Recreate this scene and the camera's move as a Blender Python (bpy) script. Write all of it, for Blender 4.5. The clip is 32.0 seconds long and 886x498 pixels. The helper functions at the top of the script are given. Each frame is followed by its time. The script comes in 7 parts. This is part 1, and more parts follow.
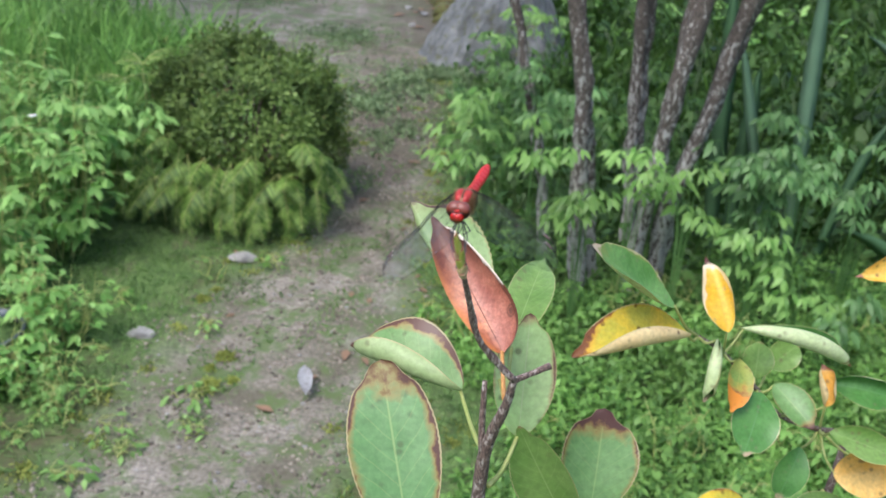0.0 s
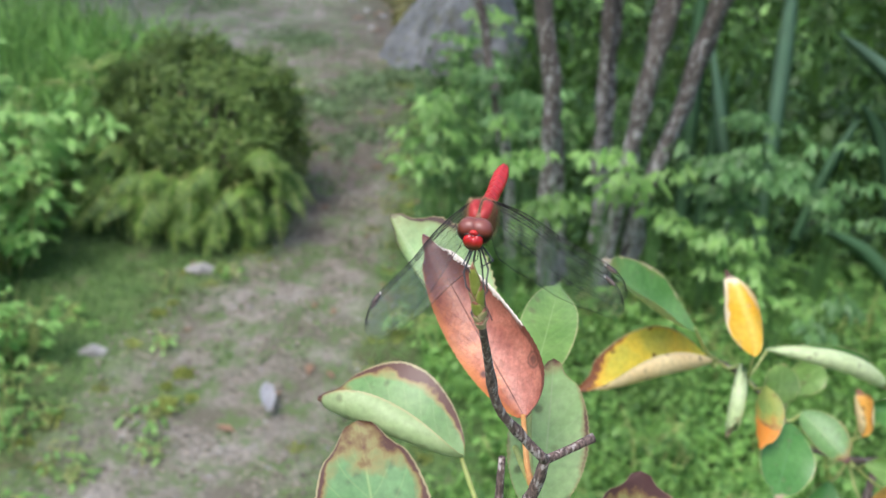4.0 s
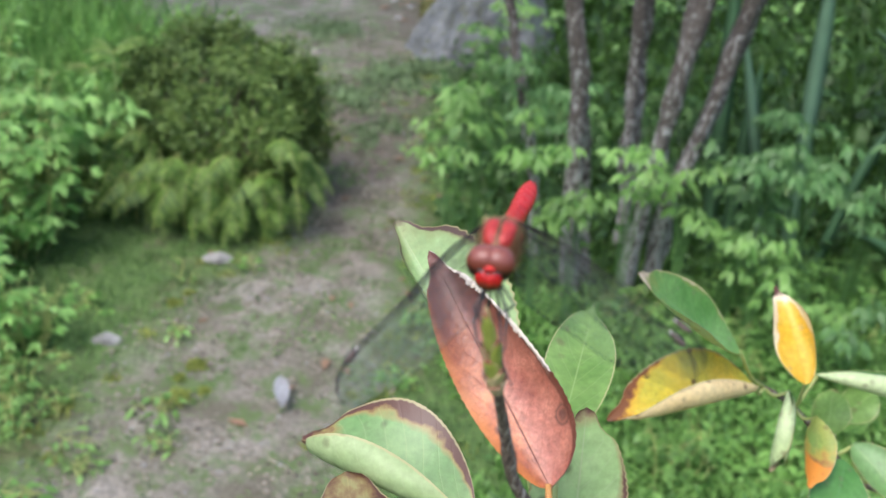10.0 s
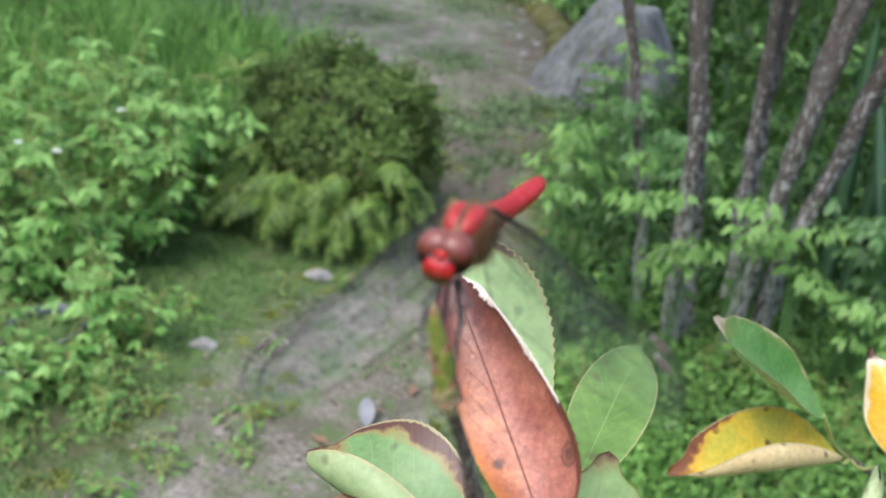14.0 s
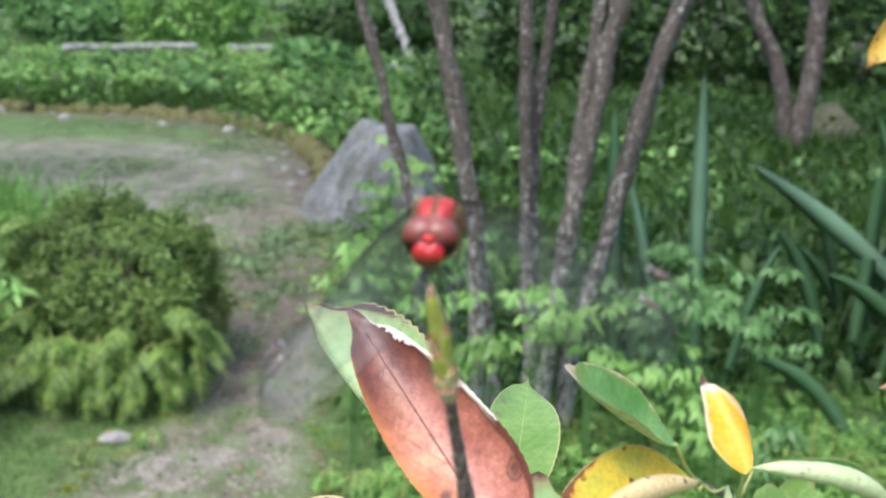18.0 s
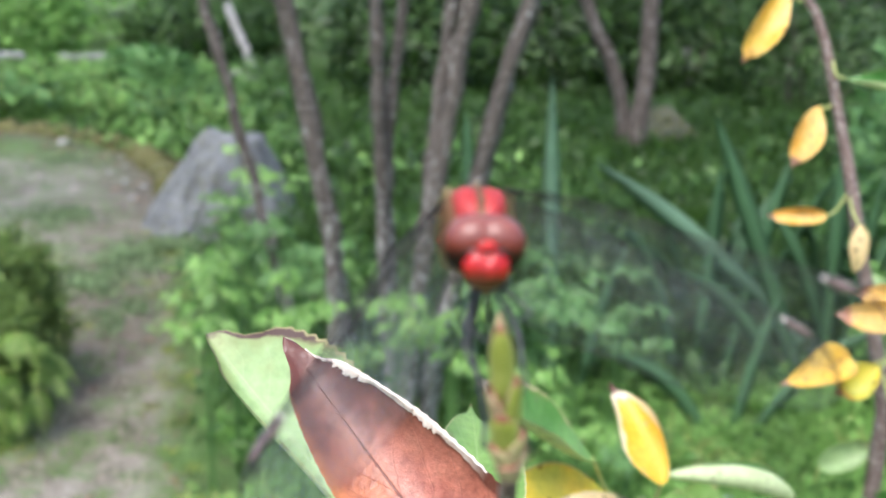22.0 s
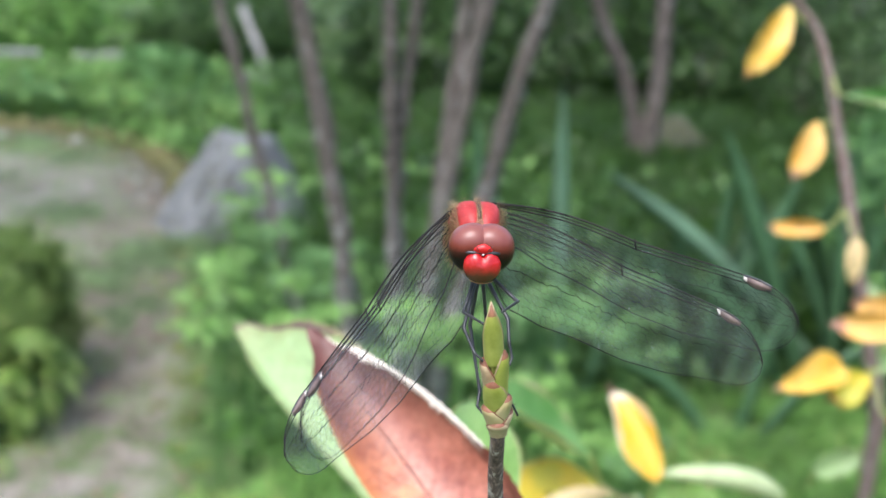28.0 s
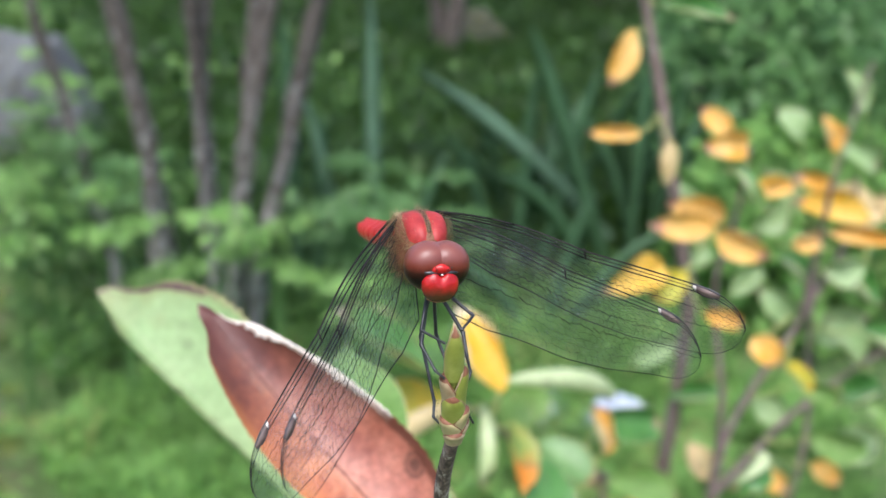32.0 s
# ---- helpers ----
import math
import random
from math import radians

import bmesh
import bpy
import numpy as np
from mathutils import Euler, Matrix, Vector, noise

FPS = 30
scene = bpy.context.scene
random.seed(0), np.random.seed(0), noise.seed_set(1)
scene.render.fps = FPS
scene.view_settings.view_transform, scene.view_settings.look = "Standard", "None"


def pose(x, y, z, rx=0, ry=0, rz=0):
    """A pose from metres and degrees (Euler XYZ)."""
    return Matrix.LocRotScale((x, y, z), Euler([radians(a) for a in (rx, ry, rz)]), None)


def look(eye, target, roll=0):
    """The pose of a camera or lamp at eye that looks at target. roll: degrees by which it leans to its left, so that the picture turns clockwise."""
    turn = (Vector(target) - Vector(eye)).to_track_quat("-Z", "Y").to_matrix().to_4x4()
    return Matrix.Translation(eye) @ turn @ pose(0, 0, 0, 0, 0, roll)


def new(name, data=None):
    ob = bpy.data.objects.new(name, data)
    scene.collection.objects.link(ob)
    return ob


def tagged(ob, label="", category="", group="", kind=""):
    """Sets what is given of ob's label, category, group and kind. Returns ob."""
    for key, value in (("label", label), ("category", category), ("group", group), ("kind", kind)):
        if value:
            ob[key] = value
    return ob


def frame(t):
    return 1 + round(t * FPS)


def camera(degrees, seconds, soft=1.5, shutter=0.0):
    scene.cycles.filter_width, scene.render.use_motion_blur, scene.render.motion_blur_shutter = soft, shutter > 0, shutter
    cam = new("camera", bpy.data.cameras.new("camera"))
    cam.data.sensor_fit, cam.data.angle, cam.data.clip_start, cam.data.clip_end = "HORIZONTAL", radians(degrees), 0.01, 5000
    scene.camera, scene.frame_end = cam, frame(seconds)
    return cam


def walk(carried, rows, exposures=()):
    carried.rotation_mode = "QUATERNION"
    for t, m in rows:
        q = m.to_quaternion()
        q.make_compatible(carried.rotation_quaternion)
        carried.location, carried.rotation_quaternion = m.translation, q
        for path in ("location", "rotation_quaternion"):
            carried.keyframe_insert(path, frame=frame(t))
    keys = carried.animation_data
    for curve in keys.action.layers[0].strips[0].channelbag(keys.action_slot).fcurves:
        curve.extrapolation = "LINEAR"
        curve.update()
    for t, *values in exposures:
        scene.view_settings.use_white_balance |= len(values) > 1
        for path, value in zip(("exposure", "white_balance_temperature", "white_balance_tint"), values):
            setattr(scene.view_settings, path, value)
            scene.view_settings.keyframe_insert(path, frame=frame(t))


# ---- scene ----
cam = camera(47.60, 32.0)
PATH = [
    (0, (0.02540, 0.01615, 1.24082), (0.01968, 0.92510, 0.82395), 3.86),
    (0.5, (0.02278, 0.03042, 1.23467), (0.01718, 0.94137, 0.82219), 3.64),
    (1, (0.02364, 0.04479, 1.23083), (0.03702, 0.95634, 0.81986), 4.28),
    (1.5, (0.02438, 0.05720, 1.22674), (0.04509, 0.96910, 0.81685), 3.92),
    (2, (0.02436, 0.06843, 1.22048), (0.05118, 0.97967, 0.80948), 3.59),
    (2.5, (0.02039, 0.07523, 1.21647), (0.05029, 0.98563, 0.80384), 3.72),
    (4.5, (0.01458, 0.10475, 1.20902), (0.04614, 1.01691, 0.80042), 3.75),
    (5, (0.01222, 0.10984, 1.20978), (0.04164, 1.02324, 0.80379), 3.71),
    (5.5, (0.00970, 0.11764, 1.20811), (0.03882, 1.03221, 0.80472), 3.88),
    (6, (0.01313, 0.12324, 1.20513), (0.04304, 1.03832, 0.80298), 3.63),
    (6.5, (0.01156, 0.12723, 1.20177), (0.04437, 1.04141, 0.79780), 3.90),
    (7, (0.01203, 0.12930, 1.20030), (0.04580, 1.04145, 0.79183), 3.95),
    (7.5, (0.01203, 0.13090, 1.19882), (0.04658, 1.04180, 0.78763), 3.75),
    (8, (0.01334, 0.13331, 1.19996), (0.04762, 1.04368, 0.78758), 3.77),
    (8.5, (0.01436, 0.13495, 1.19865), (0.04703, 1.04521, 0.78591), 3.78),
    (9, (0.01557, 0.13860, 1.19761), (0.04491, 1.04884, 0.78456), 3.71),
    (9.5, (0.01720, 0.14260, 1.19480), (0.04121, 1.05243, 0.78051), 4.04),
    (10, (0.01934, 0.14879, 1.19392), (0.02916, 1.05689, 0.77529), 4.61),
    (10.5, (0.02380, 0.15215, 1.18957), (0.00985, 1.05847, 0.76721), 4.47),
    (11, (0.02537, 0.15653, 1.18691), (-0.01613, 1.06218, 0.76491), 4.16),
    (11.5, (0.02575, 0.16266, 1.18322), (-0.03539, 1.06806, 0.76307), 3.90),
    (12, (0.02859, 0.16846, 1.18189), (-0.03827, 1.07451, 0.76405), 4.27),
    (12.5, (0.03454, 0.16601, 1.18201), (-0.03719, 1.07315, 0.76734), 4.40),
    (13, (0.03672, 0.16621, 1.18473), (-0.04206, 1.07610, 0.77743), 5.83),
    (13.5, (0.03692, 0.16942, 1.18263), (-0.05265, 1.08064, 0.78057), 6.65),
    (15.5, (0.04390, 0.16528, 1.17645), (-0.09025, 1.09320, 0.82865), 6.60),
    (16, (0.04347, 0.16057, 1.17406), (-0.05360, 1.10615, 0.86349), 6.12),
    (16.5, (0.03837, 0.15809, 1.17119), (-0.00117, 1.11804, 0.89381), 5.89),
    (17, (0.03190, 0.15825, 1.16832), (0.03634, 1.12093, 0.89770), 4.79),
    (17.5, (0.02246, 0.15516, 1.16503), (0.07799, 1.11830, 0.90180), 3.70),
    (18, (0.01688, 0.15933, 1.16491), (0.11752, 1.11885, 0.90187), 1.95),
    (18.5, (0.01056, 0.17001, 1.16303), (0.15658, 1.12202, 0.89404), 0.19),
    (19, (0.00718, 0.17587, 1.16155), (0.18629, 1.12093, 0.88811), 0.29),
    (19.5, (0.00552, 0.18006, 1.15987), (0.21062, 1.11922, 0.88435), 0.49),
    (20, (0.00386, 0.18182, 1.15938), (0.23034, 1.11703, 0.88718), 0.78),
    (20.5, (0.00185, 0.18131, 1.16102), (0.23894, 1.11624, 0.89703), 1.54),
    (21, (0.00376, 0.18551, 1.16141), (0.24741, 1.12094, 0.90529), 1.66),
    (21.5, (0.00291, 0.19230, 1.15738), (0.24769, 1.12912, 0.90746), 1.72),
    (22, (0.00400, 0.19863, 1.15479), (0.25192, 1.13444, 0.90419), 2.17),
    (22.5, (0.00643, 0.20337, 1.15211), (0.25366, 1.13821, 0.89724), 2.08),
    (23, (0.00925, 0.21020, 1.15081), (0.25356, 1.14519, 0.89368), 2.13),
    (23.5, (0.00912, 0.21659, 1.14908), (0.24753, 1.15260, 0.89013), 2.01),
    (24, (0.00978, 0.21908, 1.15057), (0.24634, 1.15548, 0.89132), 1.73),
    (24.5, (0.00984, 0.21813, 1.15029), (0.24757, 1.15422, 0.89103), 1.69),
    (25, (0.01056, 0.21707, 1.15030), (0.25113, 1.15258, 0.89155), 1.71),
    (25.5, (0.01224, 0.21761, 1.14967), (0.25229, 1.15337, 0.89133), 1.94),
    (27.5, (0.00033, 0.18607, 1.15698), (0.23529, 1.12512, 0.90601), 2.75),
    (28, (-0.00092, 0.17856, 1.15979), (0.23835, 1.11767, 0.91318), 3.16),
    (28.5, (-0.00245, 0.17458, 1.16429), (0.24409, 1.11290, 0.92186), 3.20),
    (29, (-0.00561, 0.17277, 1.16318), (0.25557, 1.10652, 0.91845), 4.08),
    (29.5, (-0.00685, 0.17284, 1.16432), (0.29175, 1.09014, 0.90089), 3.97),
    (30, (-0.01023, 0.17070, 1.16513), (0.31171, 1.07417, 0.88212), 4.12),
    (30.5, (-0.01205, 0.17307, 1.16627), (0.32857, 1.06456, 0.86756), 4.17),
    (31, (-0.01501, 0.18001, 1.16725), (0.34562, 1.05918, 0.85580), 4.34),
    (31.5, (-0.02039, 0.18427, 1.16898), (0.36287, 1.04919, 0.84489), 3.99),
    (32, (-0.01377, 0.18778, 1.17045), (0.39798, 1.03559, 0.83627), 3.93),
]
walk(cam, [(t, look(eye, target, roll)) for t, eye, target, roll in PATH], [(0, 0.77, 5960, 10.2), (5, 0.79, 5960, 10.2), (9, 0.80, 5960, 10.2), (13, 0.75, 5960, 10.2), (16, 0.95, 5960, 10.4), (17, 1.12, 5960, 10.4), (20, 1.12, 5960, 10.2), (22, 1.20, 5960, 10.2), (23, 1.18, 5960, 10.2), (26, 1.19, 5960, 10.2), (29, 1.22, 5900, 10.4), (30, 1.12, 5900, 10.6), (32, 0.90, 5900, 10.4)])
cam.data.dof.use_dof = True
cam.data.dof.aperture_fstop = 26.0
# the lens first focuses on the garden, then on the insect, the leaves behind it, and close up
FOCUS = [(0, 0.42), (2, 0.36), (4.5, 0.212), (5, 0.212), (5.8, 0.25), (13, 0.25), (21.2, 0.26), (22.4, 0.116), (25.5, 0.108), (27.5, 0.104), (32, 0.106)]
focus = tagged(new("focus_point"), kind="structure")
focus.empty_display_size = 0.01
cam.data.dof.focus_object = focus

# ---- light: bright overcast garden ----
SUN_EL, SUN_AZ = radians(60), radians(215)
world = bpy.data.worlds.new("sky")
scene.world = world
world.use_nodes = True
wn = world.node_tree.nodes
sky = wn.new("ShaderNodeTexSky")
sky.sky_type, sky.sun_disc = "NISHITA", False
sky.sun_elevation, sky.sun_rotation = SUN_EL, SUN_AZ
sky.dust_density, sky.air_density = 4.0, 1.0
bg = next(n for n in wn if n.type == "BACKGROUND")
bg.inputs["Strength"].default_value = 0.15
world.node_tree.links.new(sky.outputs["Color"], bg.inputs["Color"])
sun = bpy.data.lights.new("sun", "SUN")
sun.energy, sun.angle, sun.color = 1.38, radians(25), (1.0, 0.96, 0.9)
sun_ob = new("sun", sun)
sun_dir = Vector((math.sin(SUN_AZ) * math.cos(SUN_EL), math.cos(SUN_AZ) * math.cos(SUN_EL), math.sin(SUN_EL)))
sun_ob.matrix_world = look(sun_dir * 20, (0, 0, 0))


# ---- materials ----
class Mat:
    """A node material under construction."""

    def __init__(self, name, rough=0.6, metal=0.0):
        self.m = bpy.data.materials.new(name)
        self.m.use_nodes = True
        self.t = self.m.node_tree
        self.n = self.t.nodes
        self.bsdf = self.n["Principled BSDF"]
        self.bsdf.inputs["Roughness"].default_value = rough
        self.bsdf.inputs["Metallic"].default_value = metal

    def node(self, kind, **inputs):
        nd = self.n.new(kind)
        for k, v in inputs.items():
            self.put(nd.inputs[k.replace("_", " ")], v)
        return nd

    def put(self, socket, v):
        if isinstance(v, bpy.types.NodeSocket):
            self.t.links.new(v, socket)
        elif isinstance(v, tuple) and len(v) == 3 and socket.type == "RGBA":
            socket.default_value = (*v, 1)
        else:
            socket.default_value = v

    def noise(self, scale, detail=4.0, rough=0.55, coord=None, distort=0.0):
        nd = self.node("ShaderNodeTexNoise", Scale=scale, Detail=detail, Roughness=rough, Distortion=distort)
        self.put(nd.inputs["Vector"], coord or self.pos())
        return nd.outputs["Fac"]

    def pos(self):
        return self.node("ShaderNodeTexCoord").outputs["Object"]

    def geo_pos(self):
        return self.node("ShaderNodeNewGeometry").outputs["Position"]

    def ramp(self, fac, *stops):
        nd = self.n.new("ShaderNodeValToRGB")
        self.put(nd.inputs["Fac"], fac)
        el = nd.color_ramp.elements
        el.remove(el[1])
        for k, (p, c) in enumerate(stops):
            e = el[0] if k == 0 else el.new(p)
            e.position = p
            e.color = (*c, 1) if isinstance(c, tuple) else (c, c, c, 1)
        return nd.outputs["Color"]

    def mix(self, fac, a, b, blend="MIX"):
        nd = self.n.new("ShaderNodeMix")
        nd.data_type, nd.blend_type = "RGBA", blend
        self.put(nd.inputs[0], fac)
        self.put(nd.inputs[6], a)
        self.put(nd.inputs[7], b)
        return nd.outputs[2]

    def math(self, op, a, b=0.0, clamp=False):
        nd = self.n.new("ShaderNodeMath")
        nd.operation, nd.use_clamp = op, clamp
        self.put(nd.inputs[0], a)
        self.put(nd.inputs[1], b)
        return nd.outputs[0]

    def sep(self, v):
        nd = self.node("ShaderNodeSeparateXYZ")
        self.put(nd.inputs[0], v)
        return nd.outputs

    def color(self, c):
        self.put(self.bsdf.inputs["Base Color"], c)
        return self

    def bump(self, h, strength=0.4, dist=0.002):
        nd = self.node("ShaderNodeBump", Strength=strength, Distance=dist)
        self.put(nd.inputs["Height"], h)
        self.put(self.bsdf.inputs["Normal"], nd.outputs["Normal"])
        return self

    def thin(self, color, amount=0.3):
        """Lets part of the light through, as leaves do."""
        tr = self.n.new("ShaderNodeBsdfTranslucent")
        self.put(tr.inputs["Color"], color)
        mx = self.n.new("ShaderNodeMixShader")
        mx.inputs[0].default_value = amount
        self.t.links.new(self.bsdf.outputs[0], mx.inputs[1])
        self.t.links.new(tr.outputs[0], mx.inputs[2])
        self.t.links.new(mx.outputs[0], self.n["Material Output"].inputs["Surface"])
        return self


def foliage(name, a, b, c=None, rough=0.5, through_light=0.3):
    """Leaves told apart by colour, leaf by leaf, with patches over the plant."""
    m = Mat(name, rough)
    isl = m.node("ShaderNodeNewGeometry").outputs["Random Per Island"]
    stops = [(0.0, a), (0.55, b)] + ([(0.97, b), (1.0, c)] if c else [(1.0, tuple(min(1, v * 1.25) for v in b))])
    col = m.ramp(isl, *stops)
    patch = m.ramp(m.noise(3.0, 3, coord=m.geo_pos()), (0.3, 0.62), (0.7, 1.2))
    col = m.mix(1.0, col, patch, "MULTIPLY")
    m.color(col).thin(col, through_light)
    m.bsdf.inputs["Specular IOR Level"].default_value = 0.35
    return m.m


def leaf_skin(name, body, alt, edge, edge_from=0.8, tip_from=0.9, spots=0.0, vein=(0.3, 0.35, 0.12), vein_amt=0.35, rough=0.42, glow=0.2, edge2=None, low_fade=0.16, tip_col=None, rag=0.38):
    """A broad leaf: blade with veins, a withered margin and tip, and blotches."""
    m = Mat(name, rough)
    uv = m.node("ShaderNodeUVMap").outputs["UV"]
    x, y, _ = m.sep(uv)
    side = m.math("ABSOLUTE", m.math("MULTIPLY", m.math("SUBTRACT", x, 0.5), 2.0))
    rnd = m.node("ShaderNodeObjectInfo").outputs["Random"]
    pos = m.pos()
    big = m.noise(55.0, 3, coord=pos)
    fine = m.noise(420.0, 5, coord=pos)
    fac = m.ramp(big, (0.35, 0.0), (0.65, 1.0))
    col = m.mix(fac, body, alt)
    col = m.mix(0.5, col, m.ramp(fine, (0.25, 0.62), (0.75, 1.3)), "MULTIPLY")
    # veins
    lat = m.math("FRACT", m.math("ADD", m.math("SUBTRACT", m.math("MULTIPLY", y, 9.0), m.math("MULTIPLY", side, 2.3)), m.math("MULTIPLY", big, 0.5)))
    lat = m.math("ABSOLUTE", m.math("SUBTRACT", lat, 0.5))
    latv = m.ramp(lat, (0.0, 1.0), (0.035, 0.25), (0.09, 0.0))
    mid = m.ramp(side, (0.010, 1.0), (0.035, 0.0))
    veins = m.math("MAXIMUM", m.math("MULTIPLY", latv, 0.55), mid)
    col = m.mix(m.math("MULTIPLY", veins, vein_amt), col, vein)
    # withered margin
    wob = m.math("MULTIPLY", m.math("SUBTRACT", m.noise(150.0, 5, coord=pos), 0.5), 0.55)
    low = m.math("MULTIPLY", m.math("SUBTRACT", 1.0, y), low_fade)
    rim = m.math("MAXIMUM", m.math("SUBTRACT", m.math("SUBTRACT", side, edge_from), low), m.math("SUBTRACT", y, tip_from))
    rim = m.math("ADD", rim, m.math("MULTIPLY", wob, 0.6))
    rim = m.math("ADD", rim, m.math("MULTIPLY", m.math("SUBTRACT", m.noise(48.0, 3, coord=pos), 0.5), rag))
    if edge2:
        col = m.mix(m.ramp(m.math("ADD", rim, 0.10), (0.0, 0.0), (0.16, 0.85)), col, edge2)
    col = m.mix(m.ramp(rim, (0.0, 0.0), (0.07, 1.0)), col, edge)
    if tip_col:
        col = m.mix(m.ramp(m.math("ADD", m.math("SUBTRACT", y, tip_from), m.math("MULTIPLY", wob, 0.5)), (0.0, 0.0), (0.05, 1.0)), col, tip_col)
    hem = m.ramp(m.math("ADD", side, m.math("MULTIPLY", m.math("SUBTRACT", fine, 0.5), 0.06)), (0.955, 0.0), (0.975, 0.75))
    col = m.mix(hem, col, (0.50, 0.44, 0.22))
    if spots:
        v = m.node("ShaderNodeTexVoronoi", Scale=160.0)
        m.put(v.inputs["Vector"], pos)
        s = m.math("MULTIPLY", m.ramp(v.outputs["Distance"], (0.12, 1.0), (0.3, 0.0)), m.ramp(m.noise(70.0, 3, coord=pos), (0.44, 0.0), (0.54, 1.0)))
        col = m.mix(m.math("MULTIPLY", s, spots), col, tuple(0.45 * e for e in edge))
    m.bsdf.inputs["Specular IOR Level"].default_value = 0.45
    m.color(col).thin(col, glow)
    m.bump(m.math("ADD", m.math("MULTIPLY", veins, -0.25), m.math("MULTIPLY", fine, 0.5)), 0.35, 0.0006)
    return m.m


def bark_mat(name, dark, light, pale, scale=1.0, moss=None, lichen=0.0, pale_from=0.53):
    m = Mat(name, 0.85)
    pos = m.pos()
    st = m.node("ShaderNodeMapping", Scale=(1.0, 1.0, 0.38))
    m.put(st.inputs["Vector"], pos)
    n1 = m.noise(60 * scale, 6, 0.65, st.outputs[0])
    n2 = m.noise(30 * scale, 7, 0.72, st.outputs[0])
    col = m.ramp(n1, (0.36, dark), (0.64, light))
    if lichen:
        n2 = m.math("ADD", n2, m.ramp(m.sep(pos)[2], (0.0, lichen), (0.8, 0.0)))
    col = m.mix(m.ramp(n2, (pale_from, 0.0), (pale_from + 0.07, 0.85)), col, pale)
    if moss:
        col = m.mix(m.ramp(m.noise(9 * scale, 3), (0.55, 0.0), (0.7, 0.8)), col, moss)
    m.color(col).bump(n1, 0.7, 0.006 / scale)
    return m.m


def brown_leaf_mat():
    """Withered leaf: red-brown blade, dark tip, orange margin on one side and a torn cream margin on the other."""
    m = Mat("withered_leaf_brown", 0.30)
    uv = m.node("ShaderNodeUVMap").outputs["UV"]
    x, y, _ = m.sep(uv)
    side = m.math("ABSOLUTE", m.math("MULTIPLY", m.math("SUBTRACT", x, 0.5), 2.0))
    pos = m.pos()
    big, mid_n, fine = m.noise(70.0, 4, coord=pos), m.noise(260.0, 5, 0.65, pos), m.noise(900.0, 5, 0.7, pos)
    half = m.ramp(m.math("ADD", x, m.math("MULTIPLY", m.math("SUBTRACT", big, 0.5), 0.25)), (0.44, 0.0), (0.56, 1.0))
    left = m.mix(m.ramp(mid_n, (0.35, 0.0), (0.65, 1.0)), (0.38, 0.105, 0.045), (0.64, 0.225, 0.092))
    right = m.mix(m.ramp(mid_n, (0.30, 0.0), (0.70, 1.0)), (0.42, 0.142, 0.095), (0.60, 0.250, 0.172))
    col = m.mix(half, left, right)
    col = m.mix(m.ramp(big, (0.52, 0.0), (0.66, 0.55)), col, (0.24, 0.060, 0.038))
    col = m.mix(0.6, col, m.ramp(fine, (0.28, 0.50), (0.72, 1.45)), "MULTIPLY")
    wob = m.math("MULTIPLY", m.math("SUBTRACT", m.noise(190.0, 5, 0.6, pos), 0.5), 0.40)
    # dark tip
    tip = m.math("ADD", m.math("ADD", y, m.math("MULTIPLY", side, 0.06)), wob)
    col = m.mix(m.ramp(tip, (0.42, 0.0), (0.82, 0.92)), col, (0.105, 0.036, 0.029))
    # orange margin, lower on the left half
    lm = m.math("ADD", m.math("SUBTRACT", m.math("MULTIPLY", m.math("SUBTRACT", 0.5, x), 2.0), m.math("MULTIPLY", y, 0.55)), wob)
    col = m.mix(m.ramp(lm, (0.42, 0.0), (0.78, 0.75)), col, (0.56, 0.21, 0.055))
    # veins
    lat = m.math("FRACT", m.math("ADD", m.math("SUBTRACT", m.math("MULTIPLY", y, 8.0), m.math("MULTIPLY", side, 2.4)), m.math("MULTIPLY", big, 1.3)))
    lat = m.ramp(m.math("ABSOLUTE", m.math("SUBTRACT", lat, 0.5)), (0.0, 1.0), (0.035, 0.0))
    mid = m.ramp(side, (0.008, 1.0), (0.022, 0.0))
    veins = m.math("MAXIMUM", m.math("MULTIPLY", lat, 0.28), mid)
    col = m.mix(m.math("MULTIPLY", veins, 0.75), col, (0.10, 0.032, 0.026))
    # specks and rings
    v = m.node("ShaderNodeTexVoronoi", Scale=150.0)
    m.put(v.inputs["Vector"], pos)
    some = m.ramp(m.sep(v.outputs["Color"])[0], (0.80, 0.0), (0.82, 1.0))
    ring = m.ramp(v.outputs["Distance"], (0.10, 0.9), (0.16, 0.5), (0.22, 0.0))
    col = m.mix(m.math("MULTIPLY", some, ring), col, (0.10, 0.045, 0.035))
    pale = m.ramp(m.sep(v.outputs["Color"])[1], (0.88, 0.0), (0.90, 1.0))
    col = m.mix(m.math("MULTIPLY", pale, m.ramp(v.outputs["Distance"], (0.08, 0.6), (0.20, 0.0))), col, (0.60, 0.42, 0.34))
    # one old ring-shaped stain near the base
    du, dv = m.math("MULTIPLY", m.math("SUBTRACT", x, 0.86), 0.42), m.math("SUBTRACT", y, 0.20)
    far = m.math("ADD", m.math("SQRT", m.math("ADD", m.math("MULTIPLY", du, du), m.math("MULTIPLY", dv, dv))), m.math("MULTIPLY", m.math("SUBTRACT", mid_n, 0.5), 0.02))
    col = m.mix(m.ramp(far, (0.012, 0.75), (0.024, 0.25), (0.030, 0.8), (0.040, 0.0)), col, (0.11, 0.055, 0.045))
